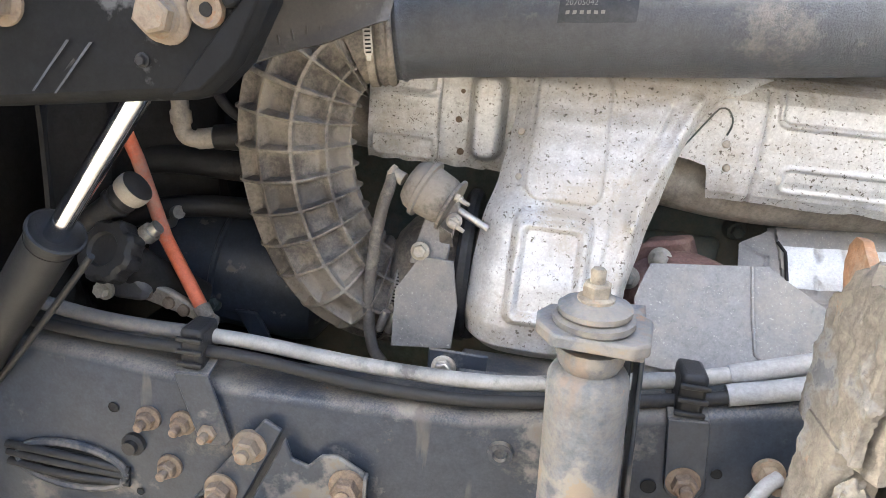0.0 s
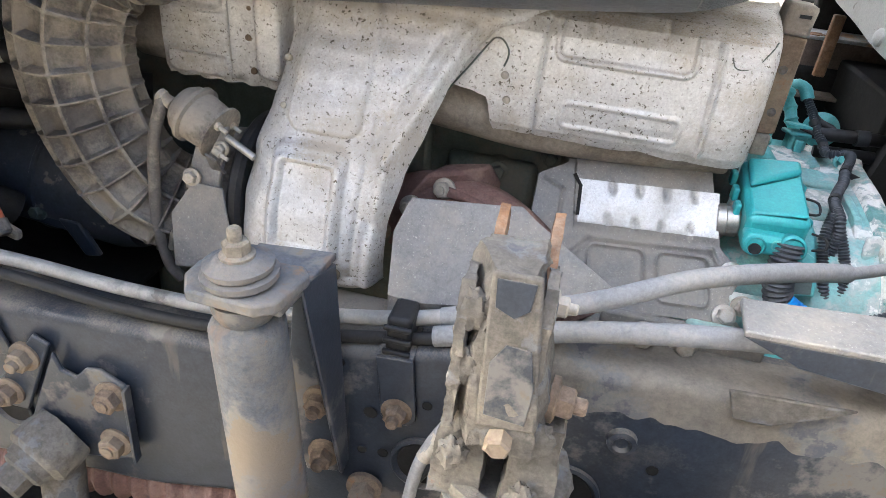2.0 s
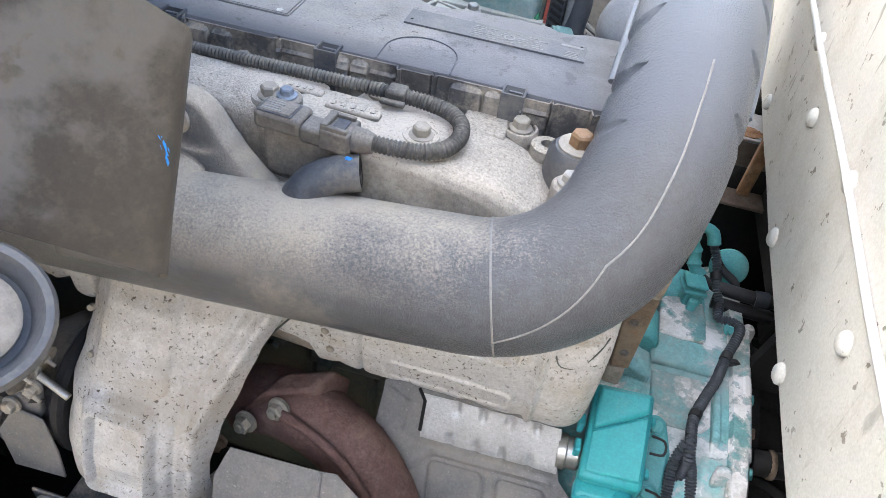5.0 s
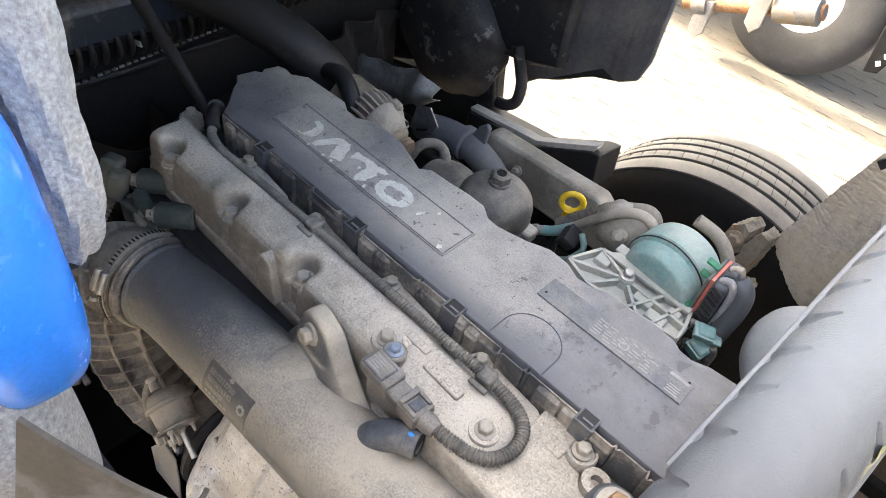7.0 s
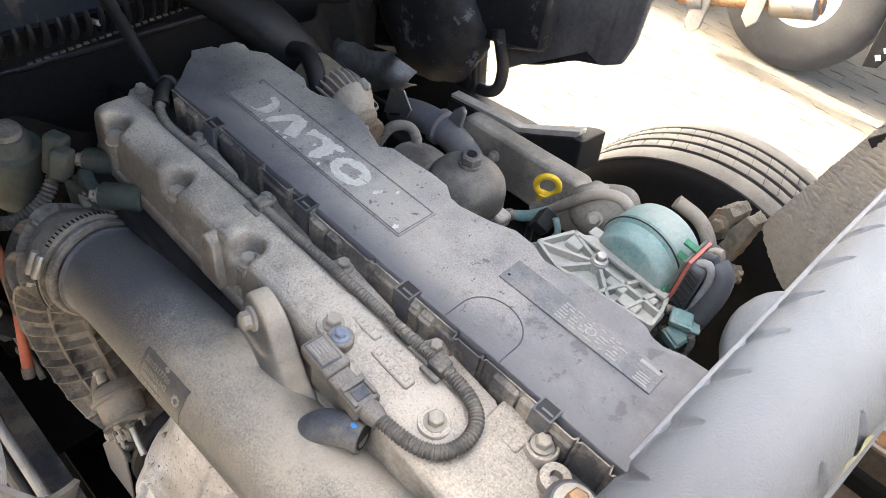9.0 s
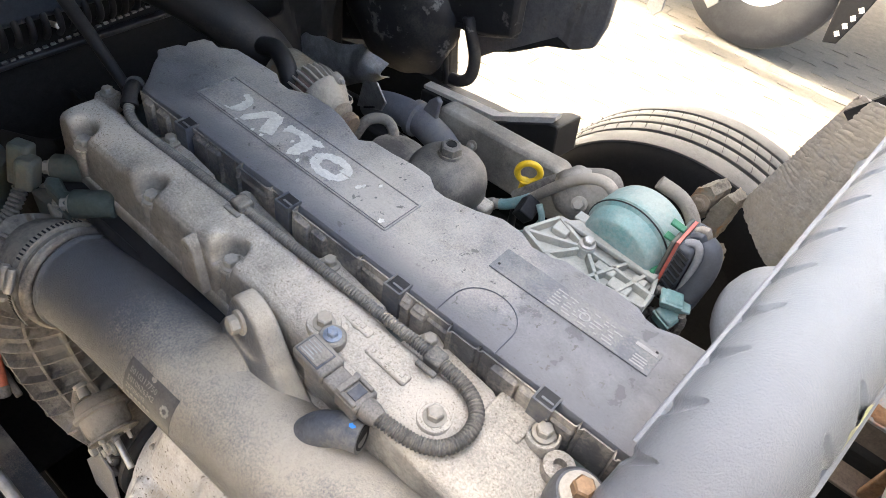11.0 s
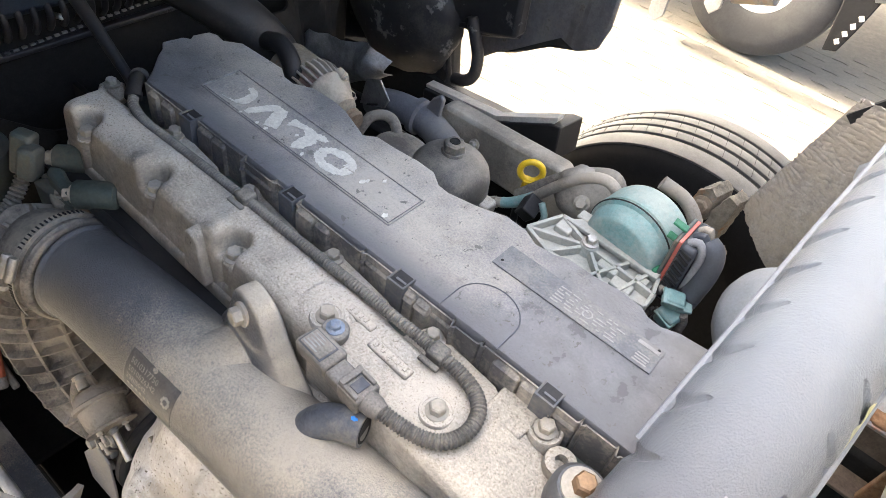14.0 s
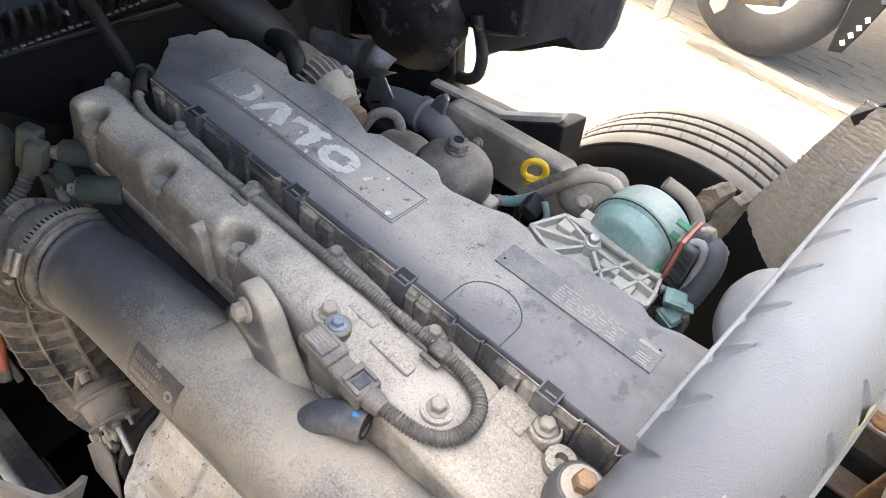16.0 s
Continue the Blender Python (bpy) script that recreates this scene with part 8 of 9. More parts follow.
def cab_rear_panel():
    t = CAB
    TR, BR, TL, BL = Vector((0.364, 0.806, 1.942)), Vector((0.357, 0.757, 1.822)), Vector((0.305, 0.768, 1.995)), Vector((0.302, 0.722, 1.862))

    def surf(u, v):
        p = (BL + (BL - BR) * 0.6).lerp(BR, u).lerp((TL + (TL - TR) * 0.6).lerp(TR, u), v)
        bow = 0.010 * math.sin(math.pi * u) - 0.045 * max(0.0, (u - 0.86) / 0.14) ** 2
        return p + Vector((0.6, -0.3, 0.5)) * bow + Vector((0, 0, 1)) * dent(p, 14, 0.005)
    p = part("corner_panel", Shape().sheet(surf, 50, 40, 0.004), M_TANPLATE, t, "tan dusty corner panel")
    for k, (u, v, s) in enumerate(((0.88, 0.50, 0.9), (0.90, 0.46, 0.8), (0.86, 0.54, 0.6), (0.92, 0.43, 0.6))):
        part("paint_smear", lump(surf(u, v) + Vector((0.001, -0.002, 0.001)), (0.0028 * s, 0.0026 * s, 0.0095 * s), 0.8, 4.0 + k, 8), M_TAPE_BLUE, p, "blue paint smear")
    return t


cab_rear_panel()


def cab_mount():
    t = CAB
    ax = Vector((0.52, -0.28, 0.80)).normalized()
    c = Vector((0.326, 0.660, 1.874))
    q = part("mount_cup", Shape().lathe(c, ax, [(-0.06, 0.022), (-0.03, 0.030), (0.012, 0.034), (0.016, 0.032), (0.016, 0.029), (0.002, 0.024)], 40), M_HOSE, t, "grey rubber mount cup")
    part("washer", Shape().lathe(c + ax * 0.002, ax, [(0, 0.021), (0.006, 0.021), (0.008, 0.018), (0.010, 0.010), (0.0105, 0.0)], 30), M_SENSOR, q, "dusty domed washer")
    return t


cab_mount()


def cab_trim():
    t = CAB
    part("trim", lobe((0.05, 0.735, 1.80), (0.155, 0.066, 0.175), 0.7), M_FELT, t, "grey fuzzy wheel arch trim")
    return t


def cab_corner():
    """Blue painted cab edge with its felt lining, and the shell of the tilted cab behind."""
    t = CAB
    side = [(-0.03, 2.64), (-0.97, 2.06), (-2.0, 1.5), (-3.05, 2.3), (-2.4, 3.9), (-0.75, 3.5)]
    part("shell", Shape().prism([(x, 0.06, z) for x, z in side], (0, 2.54, 0)), M_BLUE, t, bevel=0.06)
    # Low floor and unseen side walls, added to keep skylight off the engine front.
    part("floor", Shape().prism([(0.04, 0.80, 2.27), (-0.03, 0.80, 2.60), (-0.97, 0.80, 2.04), (-0.93, 0.80, 1.80)], (0, 1.75, 0)), M_DARK, t, "dark cab floor set low to shade the engine front", bevel=0.02)
    for y in (0.70, 2.49):
        part("side_wall", Shape().prism([(-0.12, y, 1.90), (-0.06, y, 2.55), (-0.95, y, 2.02), (-0.95, y, 1.62)], (0, 0.05, 0)), M_DARK, t, "unseen dark wall added to shade the engine front", bevel=0.01)
    part("front_wall", Shape().prism([(-0.93, 0.30, 1.93), (-0.97, 0.30, 2.04), (-1.05, 0.30, 2.0), (-1.02, 0.30, 0.55), (-0.95, 0.30, 0.55)], (0, 2.2, 0)), M_DARK, t, "dark cab front wall")
    # rounded corner lobe near the eye
    part("corner_lobe", lobe((0.10, 0.775, 2.06), (0.12, 0.052, 0.165), 0.6), M_BLUE, t, "glossy blue rounded cab corner")
    return t


def lobe(c, size, power):
    """A rounded block: superellipsoid."""
    rings = []
    n = 22
    f = lambda w: math.copysign(abs(w) ** power, w)
    for i in range(1, n):
        a = -math.pi / 2 + math.pi * i / n
        rings.append([(c[0] + size[0] * f(math.cos(a)) * f(math.cos(b)), c[1] + size[1] * f(math.cos(a)) * f(math.sin(b)), c[2] + size[2] * f(math.sin(a))) for b in [2 * math.pi * j / 40 for j in range(40)]])
    return Shape().rings(rings)


cab_corner()
cab_trim()


def felt_trim():
    t = CAB
    part("felt_strip", Shape().tube(spline([(0.12, 0.865, 2.36), (0.13, 0.858, 2.25), (0.14, 0.85, 2.14), (0.15, 0.845, 2.06), (0.14, 0.835, 2.02)], 0.006), lambda s, a: 0.022 * (1 + 0.12 * math.sin(7 * a + 60 * s)), 26), M_FELT, t, "grey fuzzy felt lining strip")
    return t


felt_trim()


# ---- radiator, shroud and the front of the engine ----
def fan_shroud():
    t = thing("fan_shroud", (-0.55, 1.35, 1.2), "black plastic fan shroud in front of the engine in shade", "fan shroud")
    def surf(u, v):
        y = 0.85 + 1.15 * u
        z = 1.02 + 0.515 * v
        d = math.hypot(y - 1.4, z - 1.3)
        x = -0.66 + 0.16 * math.exp(-((d - 0.30) / 0.10) ** 2) + 0.02 * math.sin(d * 60)
        return x, y, z
    part("shell", Shape().sheet(surf, 60, 50, 0.006), M_DARK, t)
    part("upper_pipe", Shape().tube(spline([(-0.64, 1.28, 1.76), (-0.574, 1.28, 1.719), (-0.525, 1.28, 1.689), (-0.483, 1.28, 1.659), (-0.441, 1.28, 1.629), (-0.41, 1.28, 1.60)]), lambda s, a: 0.014 - 0.018 * s, 14), M_BLACK, t)
    return t


fan_shroud()


def radiator():
    t = thing("radiator", (-0.8, 1.4, 1.2), "dark radiator with a ribbed top tank at the front", "radiator")
    part("core", Shape().box((-0.82, 1.40, 1.07), (0.08, 1.5, 1.24)), M_DARK, t, bevel=0.01)
    tank = part("top_tank", Shape().box((-0.80, 1.40, 1.665), (0.13, 1.12, 0.10)), M_RAIL, t, bevel=0.02)
    for i in range(34):
        y = 0.90 + 0.028 * i
        part("crimp", Shape().tube(spline([(-0.752, y, 1.575), (-0.738, y, 1.592), (-0.733, y, 1.615), (-0.745, y, 1.64)]), 0.007, 10), M_BLACK, tank)
    # Light grey dashes that draw the highlights along the crimped seam.
    for k in range(22):
        part("seam_glint", Shape().box((-0.742, 1.165 + 0.0165 * k, 1.553 + 0.0012 * k), (0.006, 0.010, 0.004)), M_SHIELD_GREY, t)
    part("seam_lip", Shape().box((-0.75, 1.35, 1.545), (0.02, 0.7, 0.012)), M_FENDER, t, bevel=0.003)
    part("button", Shape().lathe((-0.745, 1.313, 1.597), (1, 0, 0.3), [(-0.03, 0.006), (0.01, 0.006), (0.012, 0.004)], 14), M_MARK, t)
    return t


radiator()


def front_hose():
    t = thing("radiator_hose", (-0.45, 1.5, 1.5), "thick black coolant hose arching over the engine front", "hose")
    part("hose", Shape().tube(spline([(-0.72, 1.42, 1.72), (-0.60, 1.48, 1.70), (-0.48, 1.55, 1.64), (-0.42, 1.60, 1.55), (-0.40, 1.62, 1.40)]), 0.052, 26), M_BLACK, t)
    part("thin_hose", Shape().tube(spline([(-0.42, 1.56, 1.62), (-0.36, 1.555, 1.64), (-0.31, 1.54, 1.62), (-0.29, 1.53, 1.55), (-0.28, 1.52, 1.48)]), 0.019, 18), M_BLACK, t)
    return t


front_hose()


def left_front_gear():
    """Brackets and a valve at the front end of the intake manifold."""
    t = thing("front_engine_bracket", (-0.32, 1.08, 1.5), "grimy green cast bracket with bolts and a wired valve", "bracket")
    part("plate", Shape().prism([(-0.36, 1.05, 1.52), (-0.26, 1.06, 1.52), (-0.235, 1.115, 1.52), (-0.33, 1.13, 1.52)], (0, 0, 0.055)), M_BLOCK, t, bevel=0.008)
    for p, L in (((-0.350, 1.094, 1.600), 0.075), ((-0.262, 1.074, 1.596), 0.062)):
        arm = part("arm", Shape().lathe(p, (0.72, 0.66, 0.05), [(0, 0.020), (0.003, 0.0225), (L, 0.0225), (L + 0.004, 0.019)], 26), M_BLOCK, t)
        part("bolt", Shape().bolt(Vector(p) - Vector((0.002, 0.002, 0)), (-0.72, -0.66, -0.05), 0.0105, flange=1.35), M_BOLT, arm)
    part("fork", Shape().prism([(-0.335, 1.075, 1.575), (-0.325, 1.063, 1.575), (-0.262, 1.060, 1.575), (-0.238, 1.095, 1.575), (-0.258, 1.10, 1.575), (-0.285, 1.080, 1.575), (-0.318, 1.088, 1.575)], (0, 0, 0.03)), M_BLOCK, t, bevel=0.005)
    v = part("valve", Shape().lathe((-0.455, 1.015, 1.585), (0.1, 0.05, 1), [(-0.10, 0.045), (-0.01, 0.045), (0.0, 0.049), (0.012, 0.049), (0.016, 0.038), (0.04, 0.030), (0.044, 0.0)], 32), M_BLOCK, t, "grimy green domed valve")
    part("cap", Shape().lathe((-0.4515, 1.0165, 1.624), (0.1, 0.05, 1), [(0, 0.026), (0.012, 0.024), (0.014, 0.0)], 22), M_DUCT, v)
    plug = part("connector", Shape().box((-0.385, 1.062, 1.605), (0.034, 0.030, 0.075), pose(0, 0, 0, -12, 10, 30)), M_BLOCK, t, bevel=0.006)
    part("connector_clip", Shape().box((-0.358, 1.058, 1.605), (0.030, 0.034, 0.055), pose(0, 0, 0, -12, 10, 30)), M_BLOCK, plug, bevel=0.007)
    part("wire", Shape().tube(spline([(-0.385, 1.055, 1.578), (-0.375, 1.035, 1.555), (-0.37, 1.005, 1.53), (-0.38, 0.965, 1.51), (-0.42, 0.93, 1.50)], 0.0015), corrugated(0.0115, 0.0075, 0.0015), 16), M_CONDUIT, t)
    part("hose_mess", Shape().tube(spline([(-0.26, 1.10, 1.54), (-0.20, 1.085, 1.53), (-0.12, 1.075, 1.525), (0.0, 1.07, 1.53), (0.1, 1.07, 1.535)]), 0.014, 12), M_BLACK, t)
    for i in range(8):
        part("injector_line", Shape().tube(spline([(-0.25 + 0.05 * i, 1.10, 1.535), (-0.235 + 0.05 * i, 1.085, 1.555), (-0.22 + 0.05 * i, 1.10, 1.56)]), 0.007, 10), M_SHIELD_GREY, t)
    return t


left_front_gear()


# ---- far side of the engine ----
def oil_filter():
    t = thing("oil_filter_housing", (0.05, 1.58, 1.5), "black domed oil filter cap with hexagon on a green base", "oil filter")
    c = (0.054, 1.60, 1.475)
    part("base", Shape().lathe(c, (0, 0, 1), [(-0.10, 0.054), (0.03, 0.060), (0.055, 0.066), (0.06, 0.062)], 40), M_PUMP, t)
    rings = []
    for z, r in ((0.046, 0.073), (0.050, 0.078), (0.058, 0.079), (0.060, 0.075), (0.066, 0.078), (0.088, 0.077), (0.106, 0.072), (0.120, 0.062), (0.131, 0.046), (0.137, 0.025)):
        rings.append([(c[0] + r * math.cos(a), c[1] + r * math.sin(a), c[2] + z) for a in [2 * math.pi * i / 44 for i in range(44)]])
    cap = part("cap", Shape().rings(rings), M_CAP, t)
    part("hexagon", Shape().bolt((c[0] - 0.002, c[1] + 0.002, c[2] + 0.134), (0, 0, 1), 0.019, h=0.020, flange=1.2), M_CAP, cap)
    part("recess", Shape().lathe((c[0] - 0.002, c[1] + 0.002, c[2] + 0.160), (0, 0, 1), [(0, 0.010), (0.0015, 0.009), (-0.001, 0.006)], 16), M_DARK, cap)
    part("side_lug", Shape().box((c[0] + 0.075, c[1] + 0.02, c[2] + 0.05), (0.04, 0.035, 0.03)), M_ALU, t, bevel=0.008)
    part("second_cap", Shape().lathe((-0.075, 1.60, 1.47), (0.1, 0.1, 1), [(-0.06, 0.062), (0.055, 0.064), (0.068, 0.058), (0.074, 0.04), (0.075, 0.0)], 36), M_DUCT, t, "flat brown cap beside the filter")
    water = part("water_pipe", Shape().tube(spline([(-0.33, 1.80, 1.425), (-0.26, 1.80, 1.452), (-0.18, 1.80, 1.462), (-0.10, 1.79, 1.45), (-0.03, 1.76, 1.43)]), 0.034, 20), M_WATER, t, "smooth grey cast water pipe")
    part("web", Shape().prism([(-0.185, 1.80, 1.47), (-0.160, 1.80, 1.525), (-0.140, 1.80, 1.545), (-0.128, 1.80, 1.535), (-0.135, 1.80, 1.48)], (0, 0.012, 0)), M_WATER, water, bevel=0.004)
    part("collar", Shape().lathe((-0.20, 1.80, 1.462), (1, 0, 0.05), [(0, 0.034), (0.004, 0.042), (0.02, 0.042), (0.024, 0.034)], 24), M_WATER, water)
    return t


oil_filter()


def tan_beam():
    t = thing("side_support_beam", (0.05, 1.85, 1.4), "dusty tan cast support beam beyond the oil filter", "beam")
    part("beam", Shape().prism([(-0.17, 1.84, 1.475), (-0.15, 1.84, 1.495), (0.05, 1.84, 1.505), (0.16, 1.84, 1.512), (0.22, 1.84, 1.47), (0.22, 1.84, 1.38), (-0.18, 1.84, 1.38)], (0, 0.05, 0)), M_SENSOR, t, bevel=0.008)
    part("bolt", Shape().bolt((-0.05, 1.836, 1.45), (0, -1, 0.2), 0.009), M_BOLT, t)
    return t


tan_beam()


def splash_shield():
    t = thing("engine_splash_shield", (0.0, 1.75, 1.2), "black plastic splash shield beside the engine in shade", "splash shield")
    part("tray", Shape().prism([(-0.75, 1.48, 1.18), (0.34, 1.48, 1.24), (0.34, 2.06, 1.22), (-0.1, 2.06, 1.20), (-0.75, 2.0, 1.10)], (0, 0, 0.02)), M_DARK, t, bevel=0.006)
    part("side", Shape().prism([(-0.6, 1.93, 0.80), (0.30, 1.93, 0.86), (0.30, 1.93, 1.32), (0.1, 1.93, 1.36), (-0.6, 1.93, 1.28)], (0, 0.02, 0)), M_DARK, t, bevel=0.006)
    part("box", Shape().box((-0.15, 1.76, 1.36), (0.30, 0.05, 0.12)), M_BLACK, t, bevel=0.01)
    return t


splash_shield()


def dipstick():
    t = thing("oil_dipstick", (0.17, 1.7, 1.5), "yellow plastic dipstick ring on a short stem", "dipstick")
    ring = [(0.166 + 0.0215 * math.cos(a) * 0.85, 1.700 + 0.0215 * math.cos(a) * 0.5, 1.588 + 0.0215 * math.sin(a)) for a in [2 * math.pi * i / 30 for i in range(31)]]
    part("ring", Shape().tube(ring, 0.0062, 12, cap=False), M_YELLOW, t)
    part("stem", Shape().lathe((0.162, 1.698, 1.535), (0.05, 0, 1), [(0, 0.008), (0.028, 0.008), (0.034, 0.011)], 14), M_YELLOW, t)
    part("tube", Shape().tube(spline([(0.162, 1.698, 1.54), (0.16, 1.70, 1.45), (0.17, 1.72, 1.3)]), 0.008, 12), M_BLACK, t)
    return t


dipstick()


def fuel_hoses():
    t = thing("fuel_hoses", (0.2, 1.65, 1.5), "dusty brown and green hoses arching past a bolted bulge", "hose")
    arch = spline([(0.10, 1.625, 1.50), (0.135, 1.645, 1.522), (0.165, 1.655, 1.536), (0.20, 1.66, 1.570), (0.233, 1.66, 1.616), (0.276, 1.66, 1.668), (0.317, 1.66, 1.690), (0.345, 1.66, 1.675), (0.362, 1.655, 1.64)], 0.005)
    part("hose", Shape().tube(arch, 0.0098, 16), M_SENSOR, t)
    part("sleeve", Shape().tube(arch[12:26], 0.0106, 16), M_PLUG, t, "turquoise sleeve")
    part("hose_clamp", Shape().tube(arch[8:11], 0.0118, 16), M_DUCT, t)
    part("hose", Shape().tube(spline([(0.16, 1.69, 1.53), (0.235, 1.70, 1.618), (0.28, 1.70, 1.655), (0.32, 1.70, 1.668), (0.35, 1.69, 1.62)]), 0.014, 16), M_DUCT, t)
    part("hose", Shape().tube(spline([(0.385, 1.72, 1.70), (0.43, 1.73, 1.685), (0.465, 1.72, 1.66), (0.485, 1.70, 1.62)]), 0.012, 14), M_DUCT, t)
    part("clip", Shape().box((0.215, 1.63, 1.575), (0.03, 0.04, 0.03), pose(0, 0, 0, 20, 30, 20)), M_BLACK, t, bevel=0.003)
    part("bracket", Shape().tube(spline([(0.235, 1.63, 1.60), (0.25, 1.625, 1.575), (0.235, 1.62, 1.54), (0.215, 1.62, 1.52)]), 0.006, 10), M_PUMP, t)
    part("bulge", lump((0.285, 1.69, 1.615), (0.062, 0.04, 0.055), 0.12, 4.0), M_SENSOR, t)
    part("bolt", Shape().bolt((0.296, 1.648, 1.632), (0.1, -0.8, 0.6), 0.010, flange=1.4), M_BOLT, t)
    return t


fuel_hoses()


def separator_pump():
    """Faded green drum with a webbed alloy carrier."""
    t = thing("crankcase_separator", (0.40, 1.56, 1.6), "faded green crankcase separator drum on a dusty webbed carrier", "separator")
    ax = Vector((0.10, 0.96, 0.10)).normalized()
    c = Vector((0.400, 1.570, 1.650))
    part("end_cap", Shape().lathe(c, ax, [(-0.001, 0.0), (0.0, 0.058), (0.004, 0.063), (0.03, 0.069), (0.033, 0.0745), (0.038, 0.0745)], 48), M_PLUG, t)
    part("drum", Shape().lathe(c + ax * 0.037, ax, [(0, 0.070), (0.002, 0.073), (0.004, 0.0755), (0.045, 0.074), (0.055, 0.071), (0.062, 0.06), (0.064, 0.0)], 48), M_PUMP, t)
    part("joint_ring", Shape().lathe(c + ax * 0.0335, ax, [(0, 0.0755), (0.001, 0.0765), (0.003, 0.0755)], 48), M_BLACK, t)
    part("flange", Shape().box((0.338, 1.588, 1.664), (0.036, 0.020, 0.006)), M_CARRIER, t, bevel=0.002)
    part("side_plate", Shape().box((0.472, 1.603, 1.680), (0.006, 0.070, 0.108)), M_BLOCK, t, bevel=0.002)
    part("red_label", Shape().box((0.478, 1.603, 1.682), (0.005, 0.064, 0.104)), M_LAMINATE, t, "red label band")
    for k, z in enumerate((1.738, 1.722, 1.655, 1.64)):
        part("green_tab", Shape().box((0.463 + 0.002 * k, 1.60 - 0.012 * (k % 2), z), (0.022, 0.014, 0.004), pose(0, 0, 0, 0, 12, 6)), M_BOARD, t, "green plastic tab", bevel=0.001)
    part("green_body", Shape().box((0.466, 1.590, 1.654), (0.010, 0.050, 0.03)), M_BOARD, t, "green plastic body", bevel=0.004)
    part("bent_tube", Shape().tube(spline([(0.505, 1.60, 1.735), (0.522, 1.595, 1.725), (0.528, 1.585, 1.69), (0.522, 1.575, 1.63), (0.51, 1.57, 1.57)], 0.002), lambda s, a: 0.017 + (0.0012 * math.sin(s * 900) if s > 0.09 else 0), 18), M_CONDUIT_DARK, t, "dark tube bent down")
    head = part("head", Shape().box((0.493, 1.600, 1.682), (0.024, 0.074, 0.112)), M_CONDUIT_DARK, t, bevel=0.006)
    for k in range(9):
        part("head_rib", Shape().box((0.493, 1.562, 1.637 + 0.0112 * k), (0.020, 0.004, 0.0045), pose(0, 0, 0, 0, 25, 0)), M_BLACK, head)
    for k, m in enumerate((M_RUBBER, M_CONDUIT_DARK, M_SENSOR)):
        part("head_pipe", Shape().tube(spline([(0.488, 1.578 + 0.018 * k, 1.736), (0.500, 1.578 + 0.018 * k, 1.744), (0.511, 1.578 + 0.018 * k, 1.722 - 0.006 * k), (0.512, 1.578 + 0.018 * k, 1.66), (0.508, 1.578 + 0.018 * k, 1.60)]), 0.0062, 12), m, head)
    # carrier frame with webs, level with the valve cover
    z = 1.664
    rim = [(0.279, 1.501), (0.303, 1.566), (0.342, 1.572), (0.477, 1.566), (0.486, 1.530), (0.488, 1.500), (0.42, 1.490), (0.330, 1.482)]
    part("carrier_floor", Shape().prism([(x, y, z - 0.022) for x, y in ((0.315, 1.475), (0.276, 1.50), (0.30, 1.570), (0.34, 1.59), (0.48, 1.59), (0.490, 1.54), (0.490, 1.495), (0.42, 1.485))], (0, 0, 0.006)), M_CARRIER, t)
    for x, y, w, d in ((0.411, 1.528, 0.034, 0.018), (0.444, 1.512, 0.034, 0.022), (0.318, 1.552, 0.026, 0.026), (0.46, 1.545, 0.022, 0.014)):
        part("floor_pad", Shape().box((x, y, z - 0.013), (w, d, 0.016)), M_CARRIER, t, bevel=0.002)
    pts = [Vector((x, y, z - 0.002)) for x, y in rim]
    for i in range(len(pts)):
        web_bar(t, pts[i], pts[(i + 1) % len(pts)])
    part("back_ledge", Shape().prism([(0.312, 1.560, z - 0.006), (0.477, 1.556, z - 0.006), (0.477, 1.576, z - 0.006), (0.330, 1.580, z - 0.006)], (0, 0, 0.007)), M_CARRIER, t, bevel=0.0015)
    hub = Vector((0.368, 1.540, z - 0.002))
    for i in (0, 1, 4, 6, 7):
        web_bar(t, hub, pts[i])
    web_bar(t, Vector((0.43, 1.56, z - 0.002)), Vector((0.40, 1.488, z - 0.002)))
    web_bar(t, Vector((0.462, 1.56, z - 0.002)), Vector((0.445, 1.494, z - 0.002)))
    part("hub", Shape().lathe(hub - Vector((0, 0, 0.03)), (0, 0, 1), [(0, 0.015), (0.033, 0.014), (0.035, 0.012)], 20), M_CARRIER, t)
    part("bolt", Shape().bolt(hub + Vector((0, 0, 0.005)), (0, 0, 1), 0.0085, flange=1.5), M_STEEL, t)
    return t


def web_bar(parent, a, b):
    d = (b - a)
    side = Vector((-d.y, d.x, 0)).normalized() * 0.003
    part("web", Shape().prism([a + side, b + side, b - side, a - side], (0, 0, -0.022)), M_CARRIER, parent, bevel=0.001)


separator_pump()


